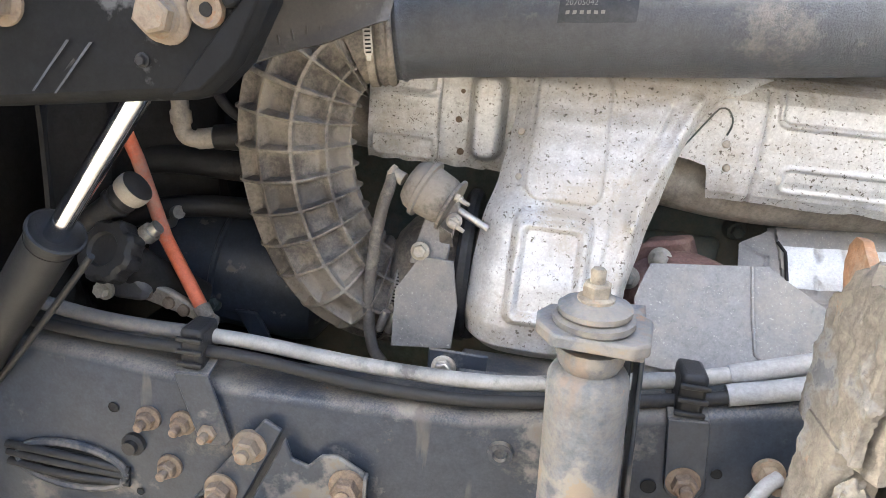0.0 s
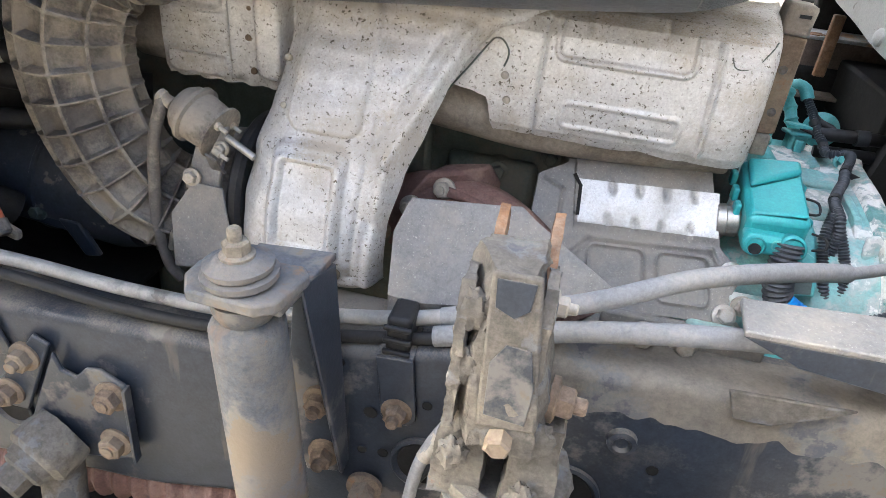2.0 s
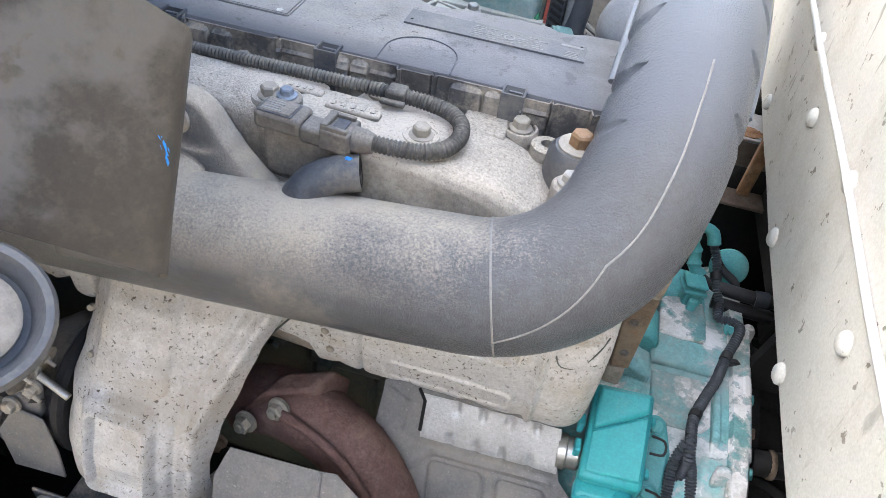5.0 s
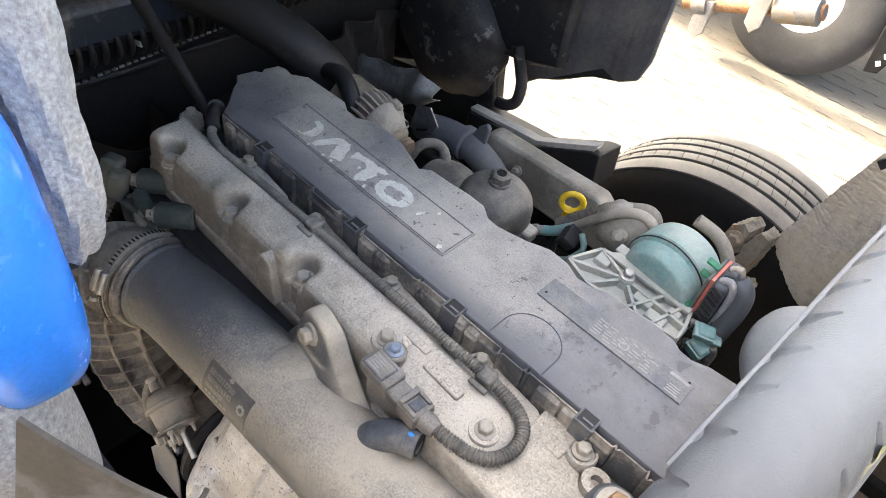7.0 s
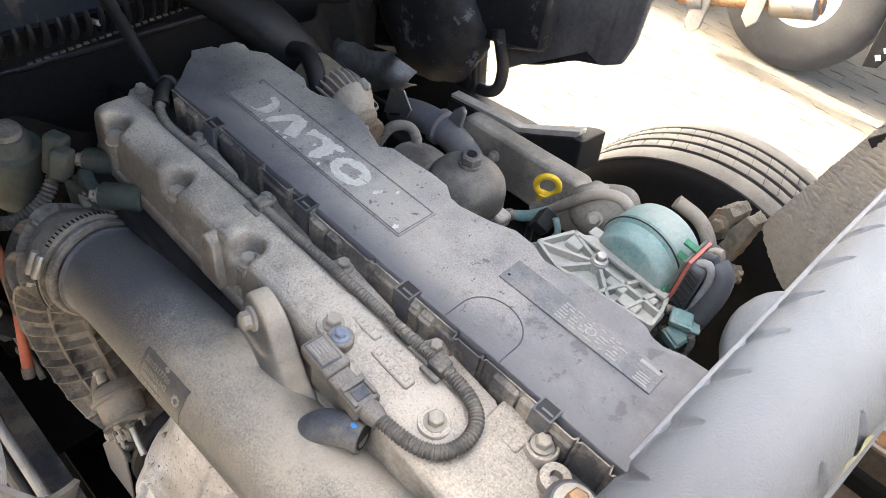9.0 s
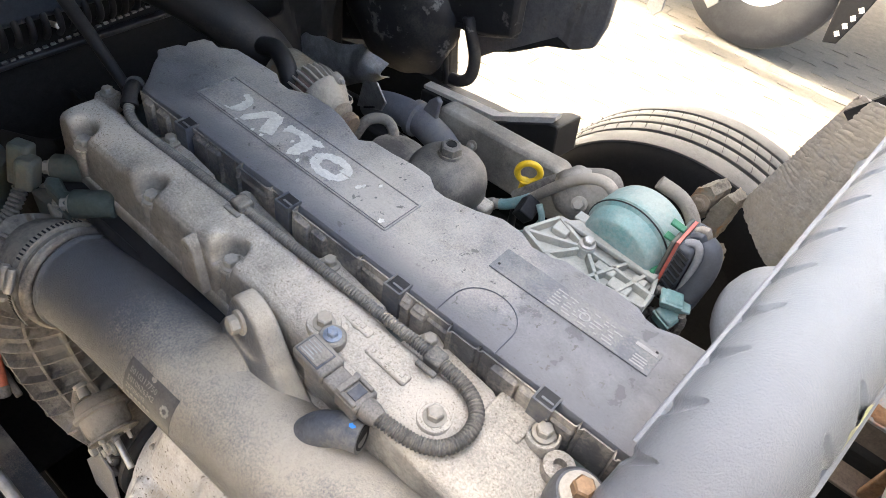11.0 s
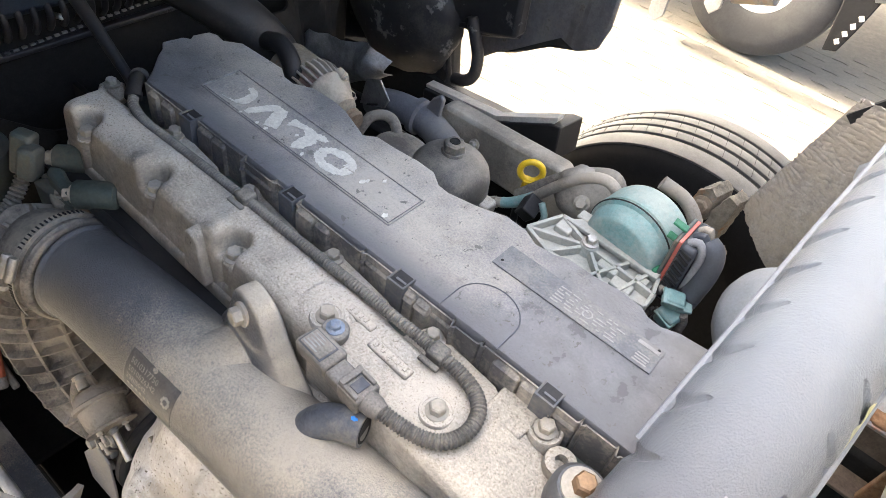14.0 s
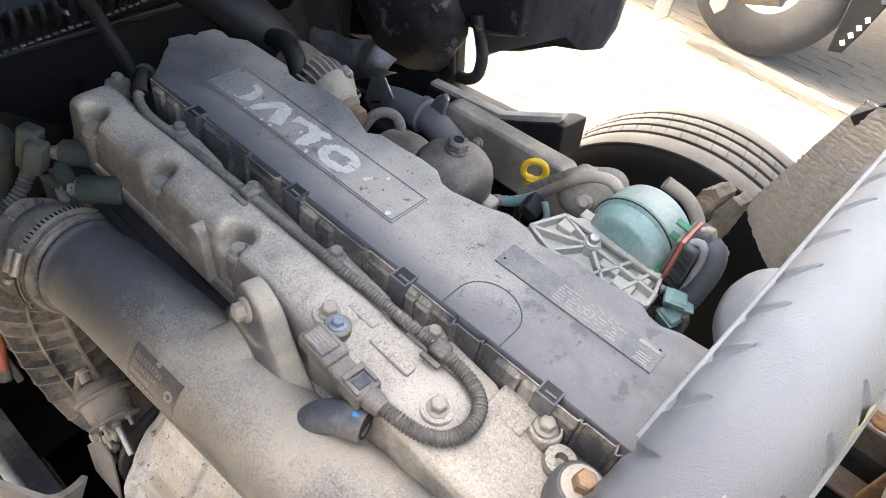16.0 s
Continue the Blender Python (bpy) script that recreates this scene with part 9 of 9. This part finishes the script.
def plug_cluster():
    t = thing("fuel_filter_wiring", (0.5, 1.56, 1.55), "green plugs with grey corrugated wires beside the separator", "connector")
    for c, s, r in (((0.512, 1.55, 1.655), (0.030, 0.024, 0.022), 30), ((0.518, 1.548, 1.622), (0.030, 0.026, 0.034), -15), ((0.528, 1.56, 1.645), (0.022, 0.020, 0.018), 35)):
        p = part("plug", Shape().box(c, s, pose(0, 0, 0, 15, 10, r)), M_PLUG, t, bevel=0.004)
        part("plug_rim", Shape().box((c[0], c[1] - 0.004, c[2] + 0.006), (s[0] * 1.12, s[1] * 1.05, 0.005), pose(0, 0, 0, 15, 10, r)), M_PLUG, p, bevel=0.001)
    for k, pts in enumerate(([(0.50, 1.552, 1.658), (0.488, 1.552, 1.655), (0.478, 1.55, 1.635), (0.478, 1.54, 1.60)], [(0.512, 1.548, 1.61), (0.50, 1.55, 1.618), (0.488, 1.545, 1.605), (0.487, 1.53, 1.57)], [(0.53, 1.545, 1.605), (0.522, 1.535, 1.60), (0.512, 1.53, 1.585), (0.512, 1.52, 1.55)], [(0.535, 1.55, 1.64), (0.54, 1.555, 1.62), (0.538, 1.555, 1.58), (0.53, 1.55, 1.54)])):
        part("wire", Shape().tube(spline(pts, 0.0015), corrugated(0.0068 - 0.001 * (k % 2), 0.005, 0.001), 14), M_CONDUIT, t)
    return t


plug_cluster()


def muddy_lever():
    t = thing("muddy_brake_lever", (0.45, 1.95, 1.45), "rusty mud-caked lever and clevis by the wheel", "lever")
    part("arm", Shape().prism([(0.408, 1.90, 1.55), (0.415, 1.90, 1.60), (0.432, 1.90, 1.618), (0.448, 1.90, 1.605), (0.452, 1.90, 1.55), (0.43, 1.90, 1.53)], (0.012, 0.05, 0)), M_DIRT, t, caked=0.004, fine=0.007)
    part("clevis", Shape().prism([(0.452, 1.895, 1.575), (0.468, 1.895, 1.622), (0.488, 1.895, 1.615), (0.485, 1.895, 1.55), (0.478, 1.895, 1.50), (0.455, 1.895, 1.50)], (0.008, 0.04, 0)), M_DIRT, t, caked=0.004, fine=0.007)
    part("bolt", Shape().bolt((0.432, 1.893, 1.578), (0, -1, 0.3), 0.013), M_BOLT_RUST, t)
    part("pin", lump((0.497, 1.90, 1.495), (0.022, 0.018, 0.016), 0.5, 6.0), M_DIRT, t)
    return t


muddy_lever()


def rubber_dome_far():
    t = thing("rubber_hose_bulge", (0.60, 1.62, 1.6), "grey rubber hose bulge under the ribbed pipe", "hose")
    part("bulge", lump((0.635, 1.62, 1.655), (0.075, 0.10, 0.075), 0.03, 1.0, 22), M_PIPE_CLEAN, t)
    return t


rubber_dome_far()


def far_mudguard():
    t = thing("wheel_mudguard", (0.6, 2.0, 1.5), "grey ribbed plastic mudguard with dried mud over the wheel", "mudguard")
    def surf(u, v):
        A, B, C, D = Vector((0.487, 2.0, 1.555)), Vector((0.555, 2.0, 1.84)), Vector((0.80, 1.98, 1.90)), Vector((0.63, 2.0, 1.47))
        p = A.lerp(B, v).lerp(D.lerp(C, v), u)
        wob = 0.0010 * math.sin(v * 210 + 5 * math.sin(u * 4) + 6 * noise.noise(Vector((u * 14, v * 26, 0)))) * max(0.0, 1 - u * 1.7) + 0.0006 * noise.noise(Vector((u * 60, v * 90, 3)))
        return p.x + wob * 0.3, p.y - 0.05 * math.sin(u * 2.2) + wob, p.z
    part("sheet", Shape().sheet(surf, 70, 320, 0.006), M_FLAP, t)
    part("tail_block", Shape().box((0.70, 1.93, 1.755), (0.15, 0.11, 0.11), pose(0, 0, 0, 20, -35, 10)), M_PIPE_CLEAN, t, bevel=0.022)
    part("tail_opening", Shape().box((0.69, 1.90, 1.795), (0.09, 0.07, 0.05), pose(0, 0, 0, 20, -35, 10)), M_DARK, t, bevel=0.01)
    part("torn_tip", Shape().prism([(0.548, 1.995, 1.81), (0.585, 1.995, 1.86), (0.61, 1.995, 1.85), (0.575, 1.995, 1.79)], (0, -0.012, 0)), M_DARK, t)
    return t


far_mudguard()


def step_edge():
    t = thing("cab_step_edge", (-0.2, 2.1, 1.3), "black plastic cab step with a worn pale edge", "step")
    part("edge", Shape().prism([(-0.40, 2.09, 1.312), (-0.16, 2.09, 1.338), (0.0, 2.09, 1.415), (0.012, 2.09, 1.432), (0.012, 2.09, 1.445), (-0.16, 2.09, 1.352), (-0.40, 2.09, 1.322)], (0, 0.03, 0)), M_MARK, t, "worn pale edge", bevel=0.001)
    part("box", Shape().prism([(-0.40, 2.08, 1.31), (-0.16, 2.08, 1.336), (0.0, 2.08, 1.424), (0.03, 2.08, 1.43), (0.04, 2.08, 1.33), (-0.1, 2.08, 1.27), (-0.40, 2.08, 1.20)], (0, 0.12, -0.02)), M_BLACK, t, bevel=0.004)
    return t


step_edge()


def front_fender():
    """Black inner fender of the cab on the far side, hanging over the engine front."""
    t = thing("inner_fender", (-0.4, 2.2, 1.4), "black scuffed plastic inner fender hanging from the cab", "fender")
    poly = [(-1.352, 1.13), (-1.135, 1.158), (-0.92, 1.20), (-0.70, 1.275), (-0.62, 1.24), (-0.585, 1.222), (-0.533, 1.226), (-0.45, 1.255), (-0.392, 1.288), (-0.382, 1.31), (-0.396, 1.38), (-0.406, 1.44), (-0.395, 1.472), (-0.36, 1.486), (-0.326, 1.485), (-0.26, 1.508), (-0.192, 1.535), (-0.196, 1.60), (-0.21, 2.1), (-1.35, 2.1)]
    part("panel", Shape().prism([(x, 2.18 + 0.03 * math.sin(x * 8), z) for x, z in poly], (0, 0.05, 0.0)), M_FENDER, t, bevel=0.012)
    part("lip", Shape().tube(spline([(-0.45, 2.175, 1.262), (-0.396, 2.172, 1.292), (-0.386, 2.172, 1.315), (-0.400, 2.172, 1.38), (-0.409, 2.172, 1.44), (-0.397, 2.172, 1.474), (-0.36, 2.172, 1.490), (-0.326, 2.172, 1.490), (-0.26, 2.172, 1.513), (-0.195, 2.172, 1.540)]), 0.008, 12), M_FENDER, t)
    skirt = [(-0.36, 1.36), (-0.30, 1.412), (-0.24, 1.440), (-0.19, 1.474), (-0.147, 1.505), (-0.067, 1.530), (-0.02, 1.558), (-0.004, 1.62), (-0.006, 1.72), (0.0, 2.1), (-0.36, 2.1)]
    part("grey_skirt", Shape().prism([(x, 2.25, z) for x, z in skirt], (0, 0.02, 0)), M_SCUFFED, t, "grey scuffed skirt with dirt streaks", bevel=0.006)
    part("dark_notch", Shape().prism([(-0.27, 2.246, 1.432), (-0.12, 2.246, 1.545), (-0.075, 2.246, 1.532), (-0.14, 2.246, 1.51), (-0.19, 2.246, 1.478)], (0, 0.003, 0)), M_DARK, t)
    part("bulge", lump((-0.58, 2.17, 1.45), (0.20, 0.09, 0.19), 0.10, 3.0, 20), M_FENDER, t)
    part("strap", Shape().tube(spline([(-0.338, 2.16, 1.53), (-0.315, 2.16, 1.48), (-0.296, 2.16, 1.43), (-0.298, 2.16, 1.375), (-0.325, 2.16, 1.345), (-0.36, 2.16, 1.335)]), 0.017, 14), M_FENDER, t)

    def guard(u, v):
        x = -0.80 + 0.435 * u
        lo, hi = lerp_table([(-0.80, 1.27, 1.38), (-0.667, 1.300, 1.425), (-0.543, 1.322, 1.452), (-0.423, 1.398, 1.496), (-0.365, 1.440, 1.478)], x)
        z = lo + (hi - lo) * v
        y = 1.90 - 0.03 * math.sin(math.pi * v) - 0.02 * math.exp(-((x + 0.42) / 0.03) ** 2)
        return x, y + dent((x, y, z), 18, 0.012) + dent((x, y, z), 55, 0.003), z
    part("heat_guard", Shape().sheet(guard, 70, 24, 0.002), M_GUARD, t, "crumpled silver heat guard")
    part("guard_foot", Shape().prism([(-0.32, 1.76, 1.508), (-0.27, 1.75, 1.535), (-0.240, 1.75, 1.498), (-0.252, 1.75, 1.470), (-0.335, 1.76, 1.434)], (0.002, 0.004, -0.002)), M_GUARD, t, "bent foot of the guard", bevel=0.001)
    part("foot_slit", Shape().box((-0.285, 1.748, 1.462), (0.035, 0.004, 0.004), pose(0, 0, 0, 0, -28, 0)), M_DARK, t)
    part("liner", Shape().prism([(-1.0, 2.15, 0.95), (-0.30, 2.15, 1.05), (-0.30, 2.15, 1.30), (-0.55, 2.15, 1.30), (-1.0, 2.15, 1.20)], (0, 0.02, 0)), M_DARK, t)
    return t


front_fender()


def alternator():
    t = thing("alternator", (-0.25, 1.56, 1.45), "dusty alternator with wire windings showing in its slots", "alternator")
    c, ax = Vector((-0.345, 1.572, 1.582)), Vector((0.985, -0.03, -0.10)).normalized()
    part("rear_drum", Shape().lathe(c, ax, [(-0.03, 0.035), (-0.02, 0.052), (0.03, 0.055), (0.045, 0.052), (0.048, 0.045)], 34), M_DIRT, t, "brown caked rear drum")
    part("windings", Shape().lathe(c, ax, [(0.046, 0.050), (0.095, 0.050)], 34, cap=False), M_EXHAUST, t, "dark wire windings")
    _, e, g = frame_of(ax)
    for i in range(26):
        w = 2 * math.pi * i / 26
        d = e * math.cos(w) + g * math.sin(w)
        n = ax.cross(d) * 0.0045
        part("fin", Shape().prism([c + ax * 0.044 + d * 0.046, c + ax * 0.098 + d * 0.046, c + ax * 0.095 + d * 0.058, c + ax * 0.066 + d * 0.063, c + ax * 0.046 + d * 0.060], n), M_SENSOR, t, bevel=0.0012)
    part("end_shield", Shape().lathe(c, ax, [(0.095, 0.060), (0.102, 0.061), (0.112, 0.055), (0.135, 0.040), (0.150, 0.034), (0.152, 0.02)], 34), M_SENSOR, t)
    for w in (0.9, 2.0, 3.0, 4.2):
        d = e * math.cos(w) + g * math.sin(w)
        ear = part("ear", Shape().lathe(c + ax * 0.096 + d * 0.060, ax, [(0, 0.010), (0.018, 0.009), (0.020, 0.006)], 14), M_SENSOR, t)
        part("bolt", Shape().bolt(c + ax * 0.115 + d * 0.060, ax, 0.005), M_BOLT, ear)
    for w in (1.6, 2.4, 3.4):
        d = e * math.cos(w) + g * math.sin(w)
        part("vent", Shape().box(c + ax * 0.124 + d * 0.046, (0.016, 0.006, 0.006)), M_DARK, t)
    part("pulley", Shape().lathe(c + ax * 0.165, ax, [(0, 0.020), (0.004, 0.026), (0.010, 0.023), (0.014, 0.026), (0.020, 0.022)], 26), M_BOLT_RUST, t)
    part("hook", Shape().tube(spline([(-0.155, 1.530, 1.60), (-0.138, 1.520, 1.585), (-0.125, 1.512, 1.56), (-0.10, 1.512, 1.555), (-0.085, 1.520, 1.565)]), 0.008, 12), M_BOLT, t, "bent steel hook")
    part("hose_loop", Shape().tube(spline([(-0.19, 1.60, 1.50), (-0.175, 1.625, 1.545), (-0.145, 1.645, 1.555), (-0.115, 1.64, 1.54), (-0.105, 1.625, 1.49)]), 0.011, 14), M_DUCT, t)
    return t


alternator()


# ---- white body panel at the rear ----
def body_panel():
    t = thing("body_front_panel", (0.95, 1.5, 1.4), "dirty white steel body panel with round rivet heads", "body panel")
    low = [(0.3, 1.315), (0.8, 1.380), (1.0, 1.408), (1.4, 1.452), (1.62, 1.482), (2.4, 1.612), (3.0, 1.71)]
    high = [(0.3, 1.535), (1.0, 1.628), (1.4, 1.676), (2.0, 1.742), (3.0, 1.86)]
    xs = lambda y, z: 0.905 - 0.05 * (z - 1.45)
    def surf(u, v):
        y = 0.3 + 2.7 * u
        z = lerp_table(low, y)[0] * (1 - v) + lerp_table(high, y)[0] * v
        return xs(y, z), y, z
    part("panel", Shape().sheet(surf, 60, 12, 0.004), M_WHITE, t)
    def upper(u, v):
        y = 0.3 + 2.7 * u
        z = lerp_table(high, y)[0] + 0.002 + (2.32 - lerp_table(high, y)[0]) * v
        return xs(y, z) + 0.004, y, z
    part("upper_panel", Shape().sheet(upper, 40, 12, 0.004), M_WHITE, t)
    part("edge_trim", Shape().tube([(xs(y, lerp_table(high, y)[0]) - 0.002, y, lerp_table(high, y)[0] + 0.004) for y in [0.3 + 0.1 * i for i in range(28)]], 0.005, 8), M_WHITE_EDGE, t, "bright white folded edge")
    n = (-1, 0, 0.05)
    rivets = [(0.992, 1.650), (1.296, 1.668), (1.63, 1.70), (1.18, 1.437), (0.86, 1.41), (1.42, 1.475), (1.75, 1.53), (1.10, 1.590), (1.50, 1.640), (1.98, 1.70), (2.30, 1.74), (0.75, 1.555)]
    for y, z in rivets:
        h = 0.016 if z < 1.50 else 0.015
        off = 0.004 if z > lerp_table(high, y)[0] else 0.0
        part("rivet", Shape().lathe((xs(y, z) + off, y, z), n, [(-0.004, h), (0.004, h * 0.96), (0.008, h * 0.7), (0.0095, h * 0.3)], 22), M_WHITE, t, "domed rivet head")
    return t


body_panel()


def dark_bulkhead():
    """The body behind and below the white panel: near-black panels added to fill the shaded gap."""
    t = thing("body_bulkhead", (1.3, 1.5, 0.8), "black body bulkhead with panels added to fill the shaded gap behind the engine", "bulkhead")
    part("wall", Shape().box((1.55, 1.6, 1.2), (0.06, 3.0, 2.0)), M_DARK, t, bevel=0.01)
    part("side_wall", Shape().box((1.45, 1.97, 1.2), (1.02, 0.04, 1.9)), M_DARK, t, bevel=0.01)
    part("cross_member", Shape().box((1.02, 1.88, 0.98), (0.75, 0.10, 0.72)), M_DARK, t, bevel=0.02)
    part("roof", Shape().prism([(0.93, 0.35, 1.345), (1.55, 0.35, 1.36), (1.55, 3.0, 1.75), (0.93, 3.0, 1.73)], (0, 0, 0.03)), M_DARK, t)
    part("beam", Shape().box((1.05, 2.0, 1.30), (0.10, 1.0, 0.12)), M_DARK, t, bevel=0.008)
    part("gusset", Shape().prism([(0.95, 1.36, 1.20), (1.06, 1.36, 1.20), (0.98, 1.36, 1.40)], (0, 0.02, 0)), M_DARK, t)
    return t


dark_bulkhead()


def box_body():
    b = thing("truck_body", (3.0, 1.33, 1.3), "white flat load bed of the truck behind the engine", "truck body")
    part("body", Shape().box((4.2, 1.33, 1.30), (5.2, 2.5, 0.22)), M_WHITE, b, bevel=0.03)


box_body()


# ---- wheels and the neighbouring truck ----
def tyre_wheel(name, c, R, W, label, inner):
    """A truck wheel with grooved tread, axis along y."""
    loose = isinstance(name, str)
    t = thing(name, (c[0], c[1], c[2] - R), label, "truck wheel") if loose else name
    prof = [(-W / 2 + 0.03, R * (0.56 if loose else 0.44)), (-W / 2 + 0.004, R * (0.66 if loose else 0.55)), (-W / 2, R * 0.80), (-W / 2 + 0.006, R * 0.92), (-W / 2 + 0.022, R * 0.975), (W / 2 - 0.022, R * 0.975), (W / 2 - 0.006, R * 0.92), (W / 2, R * 0.80), (W / 2 - 0.004, R * 0.66), (W / 2 - 0.03, R * 0.56)]
    seg = 96
    ring = lambda d, r: [(c[0] + r * math.cos(2 * math.pi * i / seg), c[1] + d, c[2] + r * math.sin(2 * math.pi * i / seg)) for i in range(seg)]
    tyre = part("tyre", Shape().rings([ring(d, r) for d, r in prof], cap=False), M_SIDEWALL if loose else M_TYRE_DUSTY, t, "" if loose else label)
    ribs = 5
    span = W - 0.036
    groove = 0.014
    unit = (span - groove * (ribs - 1)) / (ribs + 1.2)
    d0 = -span / 2 - groove
    w = 0.0
    for k in range(ribs):
        d0 += w + groove
        w = unit * (1.6 if k in (0, ribs - 1) else 1.0)
        crown = lambda d: R - 0.012 * (2 * d / W) ** 2
        sh = Shape()
        sh.rings([ring(d0, R * 0.968), ring(d0 + 0.001, crown(d0) - 0.002), ring(d0 + 0.004, crown(d0)), ring(d0 + w / 2, crown(d0 + w / 2) + 0.0005), ring(d0 + w - 0.004, crown(d0 + w)), ring(d0 + w - 0.001, crown(d0 + w) - 0.002), ring(d0 + w, R * 0.968)], cap=False)
        rib = part("tread_rib", sh, M_TYRE, tyre)
        if 0 < k < ribs - 1 and inner:
            for i in range(70):
                a = 2 * math.pi * (i + 0.3 * k) / 70
                if math.sin(a) < 0.1:
                    continue
                p = Vector((c[0] + (R - 0.004) * math.cos(a), c[1] + d0 + w / 2, c[2] + (R - 0.004) * math.sin(a)))
                part("sipe", Shape().box(p, (0.0014, w * 0.85, 0.0095), pose(0, 0, 0, 0, 90 - math.degrees(a), 14)), M_SIDEWALL, rib)
    rim = part("rim", Shape().rings([ring(d, r) for d, r in ((-W / 2 + 0.03, R * (0.57 if loose else 0.45)), (-W / 2 + 0.04, R * (0.54 if loose else 0.43)), (-W / 2 + 0.08, R * (0.50 if loose else 0.40)), (-W / 2 + 0.14, R * 0.30), (-W / 2 + 0.10, R * 0.26), (-W / 2 + 0.10, R * 0.05))]), M_RIM if not inner else M_DARK, t)
    return t


tyre_wheel("steered_truck_wheel", (0.312, 2.449 + 0.165, 0.765), 0.53, 0.33, "truck front wheel with grey ribbed tread and black sidewall", True)


def other_truck():
    t = thing("parked_truck", (1.2, 6.4, GROUND), "pale parked truck standing beyond in the yard", "truck")
    part("chassis", Shape().box((1.0, 6.7, 1.15), (6.0, 1.6, 0.25)), M_DARK, t, bevel=0.02)
    # Body lowered, and an unseen box added sunward, to shade the wheel and ground.
    part("body", Shape().box((1.5, 6.9, 2.52), (7.0, 2.2, 2.5)), M_WHITE, t, bevel=0.04)
    part("shade_box", Shape().box((-2.75, 6.02, 1.50), (2.0, 1.2, 2.2)), M_WHITE, t, bevel=0.05)
    tyre_wheel(t, (-0.44, 5.66, GROUND + 0.515), 0.515, 0.30, "dusty wheel with white rim", False)
    f = part("mudflap", Shape().prism([(0.098, 5.45, 0.525), (0.176, 5.45, 0.548), (0.215, 5.45, 0.70), (0.26, 5.45, 0.95), (0.25, 5.45, 1.10), (0.05, 5.45, 1.02), (0.06, 5.45, 0.83)], (0.0, 0.03, 0)), M_SIDEWALL, t, "dark mudflap with white bars", bevel=0.006)
    for i in range(4):
        part("white_bar", Shape().box((0.150 + 0.018 * i, 5.443, 0.610 + 0.058 * i), (0.028, 0.006, 0.032), pose(0, 0, 0, 0, -35, 0)), M_MARK, f)
    bar = part("spring_bar", Shape().tube([(-1.10, 5.3, 0.49), (-0.25, 5.3, 0.80)], 0.05, 18), M_RUST, t, "rusty axle bar with bushings")
    for p, L, r in (((-0.52, 5.3, 0.70), 0.26, 0.085), ((-1.02, 5.3, 0.52), 0.10, 0.10)):
        part("bushing", Shape().lathe(p, (0.94, 0, 0.34), [(0, r), (L, r), (L + 0.004, r * 0.7), (L + 0.03, r * 0.3)], 26), M_SHOCK, bar)
    for x, z in ((-0.60, 0.62), (-0.93, 0.42)):
        part("hanger", Shape().prism([(x - 0.06, 5.22, z + 0.16), (x + 0.05, 5.22, z + 0.18), (x + 0.06, 5.22, z - 0.04), (x + 0.01, 5.22, z - 0.10), (x - 0.05, 5.22, z - 0.05)], (0, 0.03, 0)), M_SHIELD_GREY, bar, bevel=0.006)
    part("roller", Shape().lathe((0.20, 5.45, 0.96), (1, 0, 0.35), [(0, 0.07), (0.16, 0.07), (0.165, 0.06)], 26), M_PIPE_CLEAN, t)


other_truck()


# ---- pavers of the yard ----
def pavers():
    """Interlocking concrete blocks; the stretch that is seen beyond the wheel is laid block by block."""
    L, Wd, H = 0.235, 0.118, 0.05
    wave = 0.010
    out = []
    for k, (x, y) in enumerate(((-1, -1), (-0.33, -1), (0.33, -1), (1, -1), (1, 1), (0.33, 1), (-0.33, 1), (-1, 1))):
        dy = wave if k in (1, 6) else (-wave if k in (2, 5) else 0)
        out.append((x * (L / 2 - 0.0006), y * (Wd / 2 - 0.0006) + dy))
    lo = [(x * 1.0, y, -H) for x, y in out]
    mid = [(x, y, -0.0015) for x, y in out]
    hi = [(x * 0.992, y * 0.985, 0.0) for x, y in out]
    k = len(out)
    verts = lo + mid + hi
    faces = [tuple(range(2 * k, 3 * k))]
    for r in (0, 1):
        faces += [(r * k + i, r * k + (i + 1) % k, (r + 1) * k + (i + 1) % k, (r + 1) * k + i) for i in range(k)]
    me = bpy.data.meshes.new("paver")
    me.from_pydata(verts, [], faces)
    me.materials.append(M_PAVER)
    rng = random.Random(12)
    rest = Shape()
    n = 0
    for j in range(-14, 46):
        y = 1.0 + j * Wd
        for i in range(-22, 22):
            x = i * L + (L / 2 if j % 2 else 0)
            z = GROUND + rng.uniform(-0.0022, 0.0018)
            seen = 3.5 < y < 6.0 and -1.75 < x < 0.75
            if seen and n < 280:
                ob = new("paver", me)
                ob.parent = GROUND_OB
                ob.location = (x, y, z)
                ob.rotation_euler = (rng.uniform(-0.006, 0.006), rng.uniform(-0.006, 0.006), rng.uniform(-0.015, 0.015))
                n += 1
            else:
                rest.add([(x + a, y + b, z + c) for a, b, c in verts], faces)
    o = part("paver_field", rest, M_PAVER, GROUND_OB)
    o["kind"] = "stuff"


pavers()
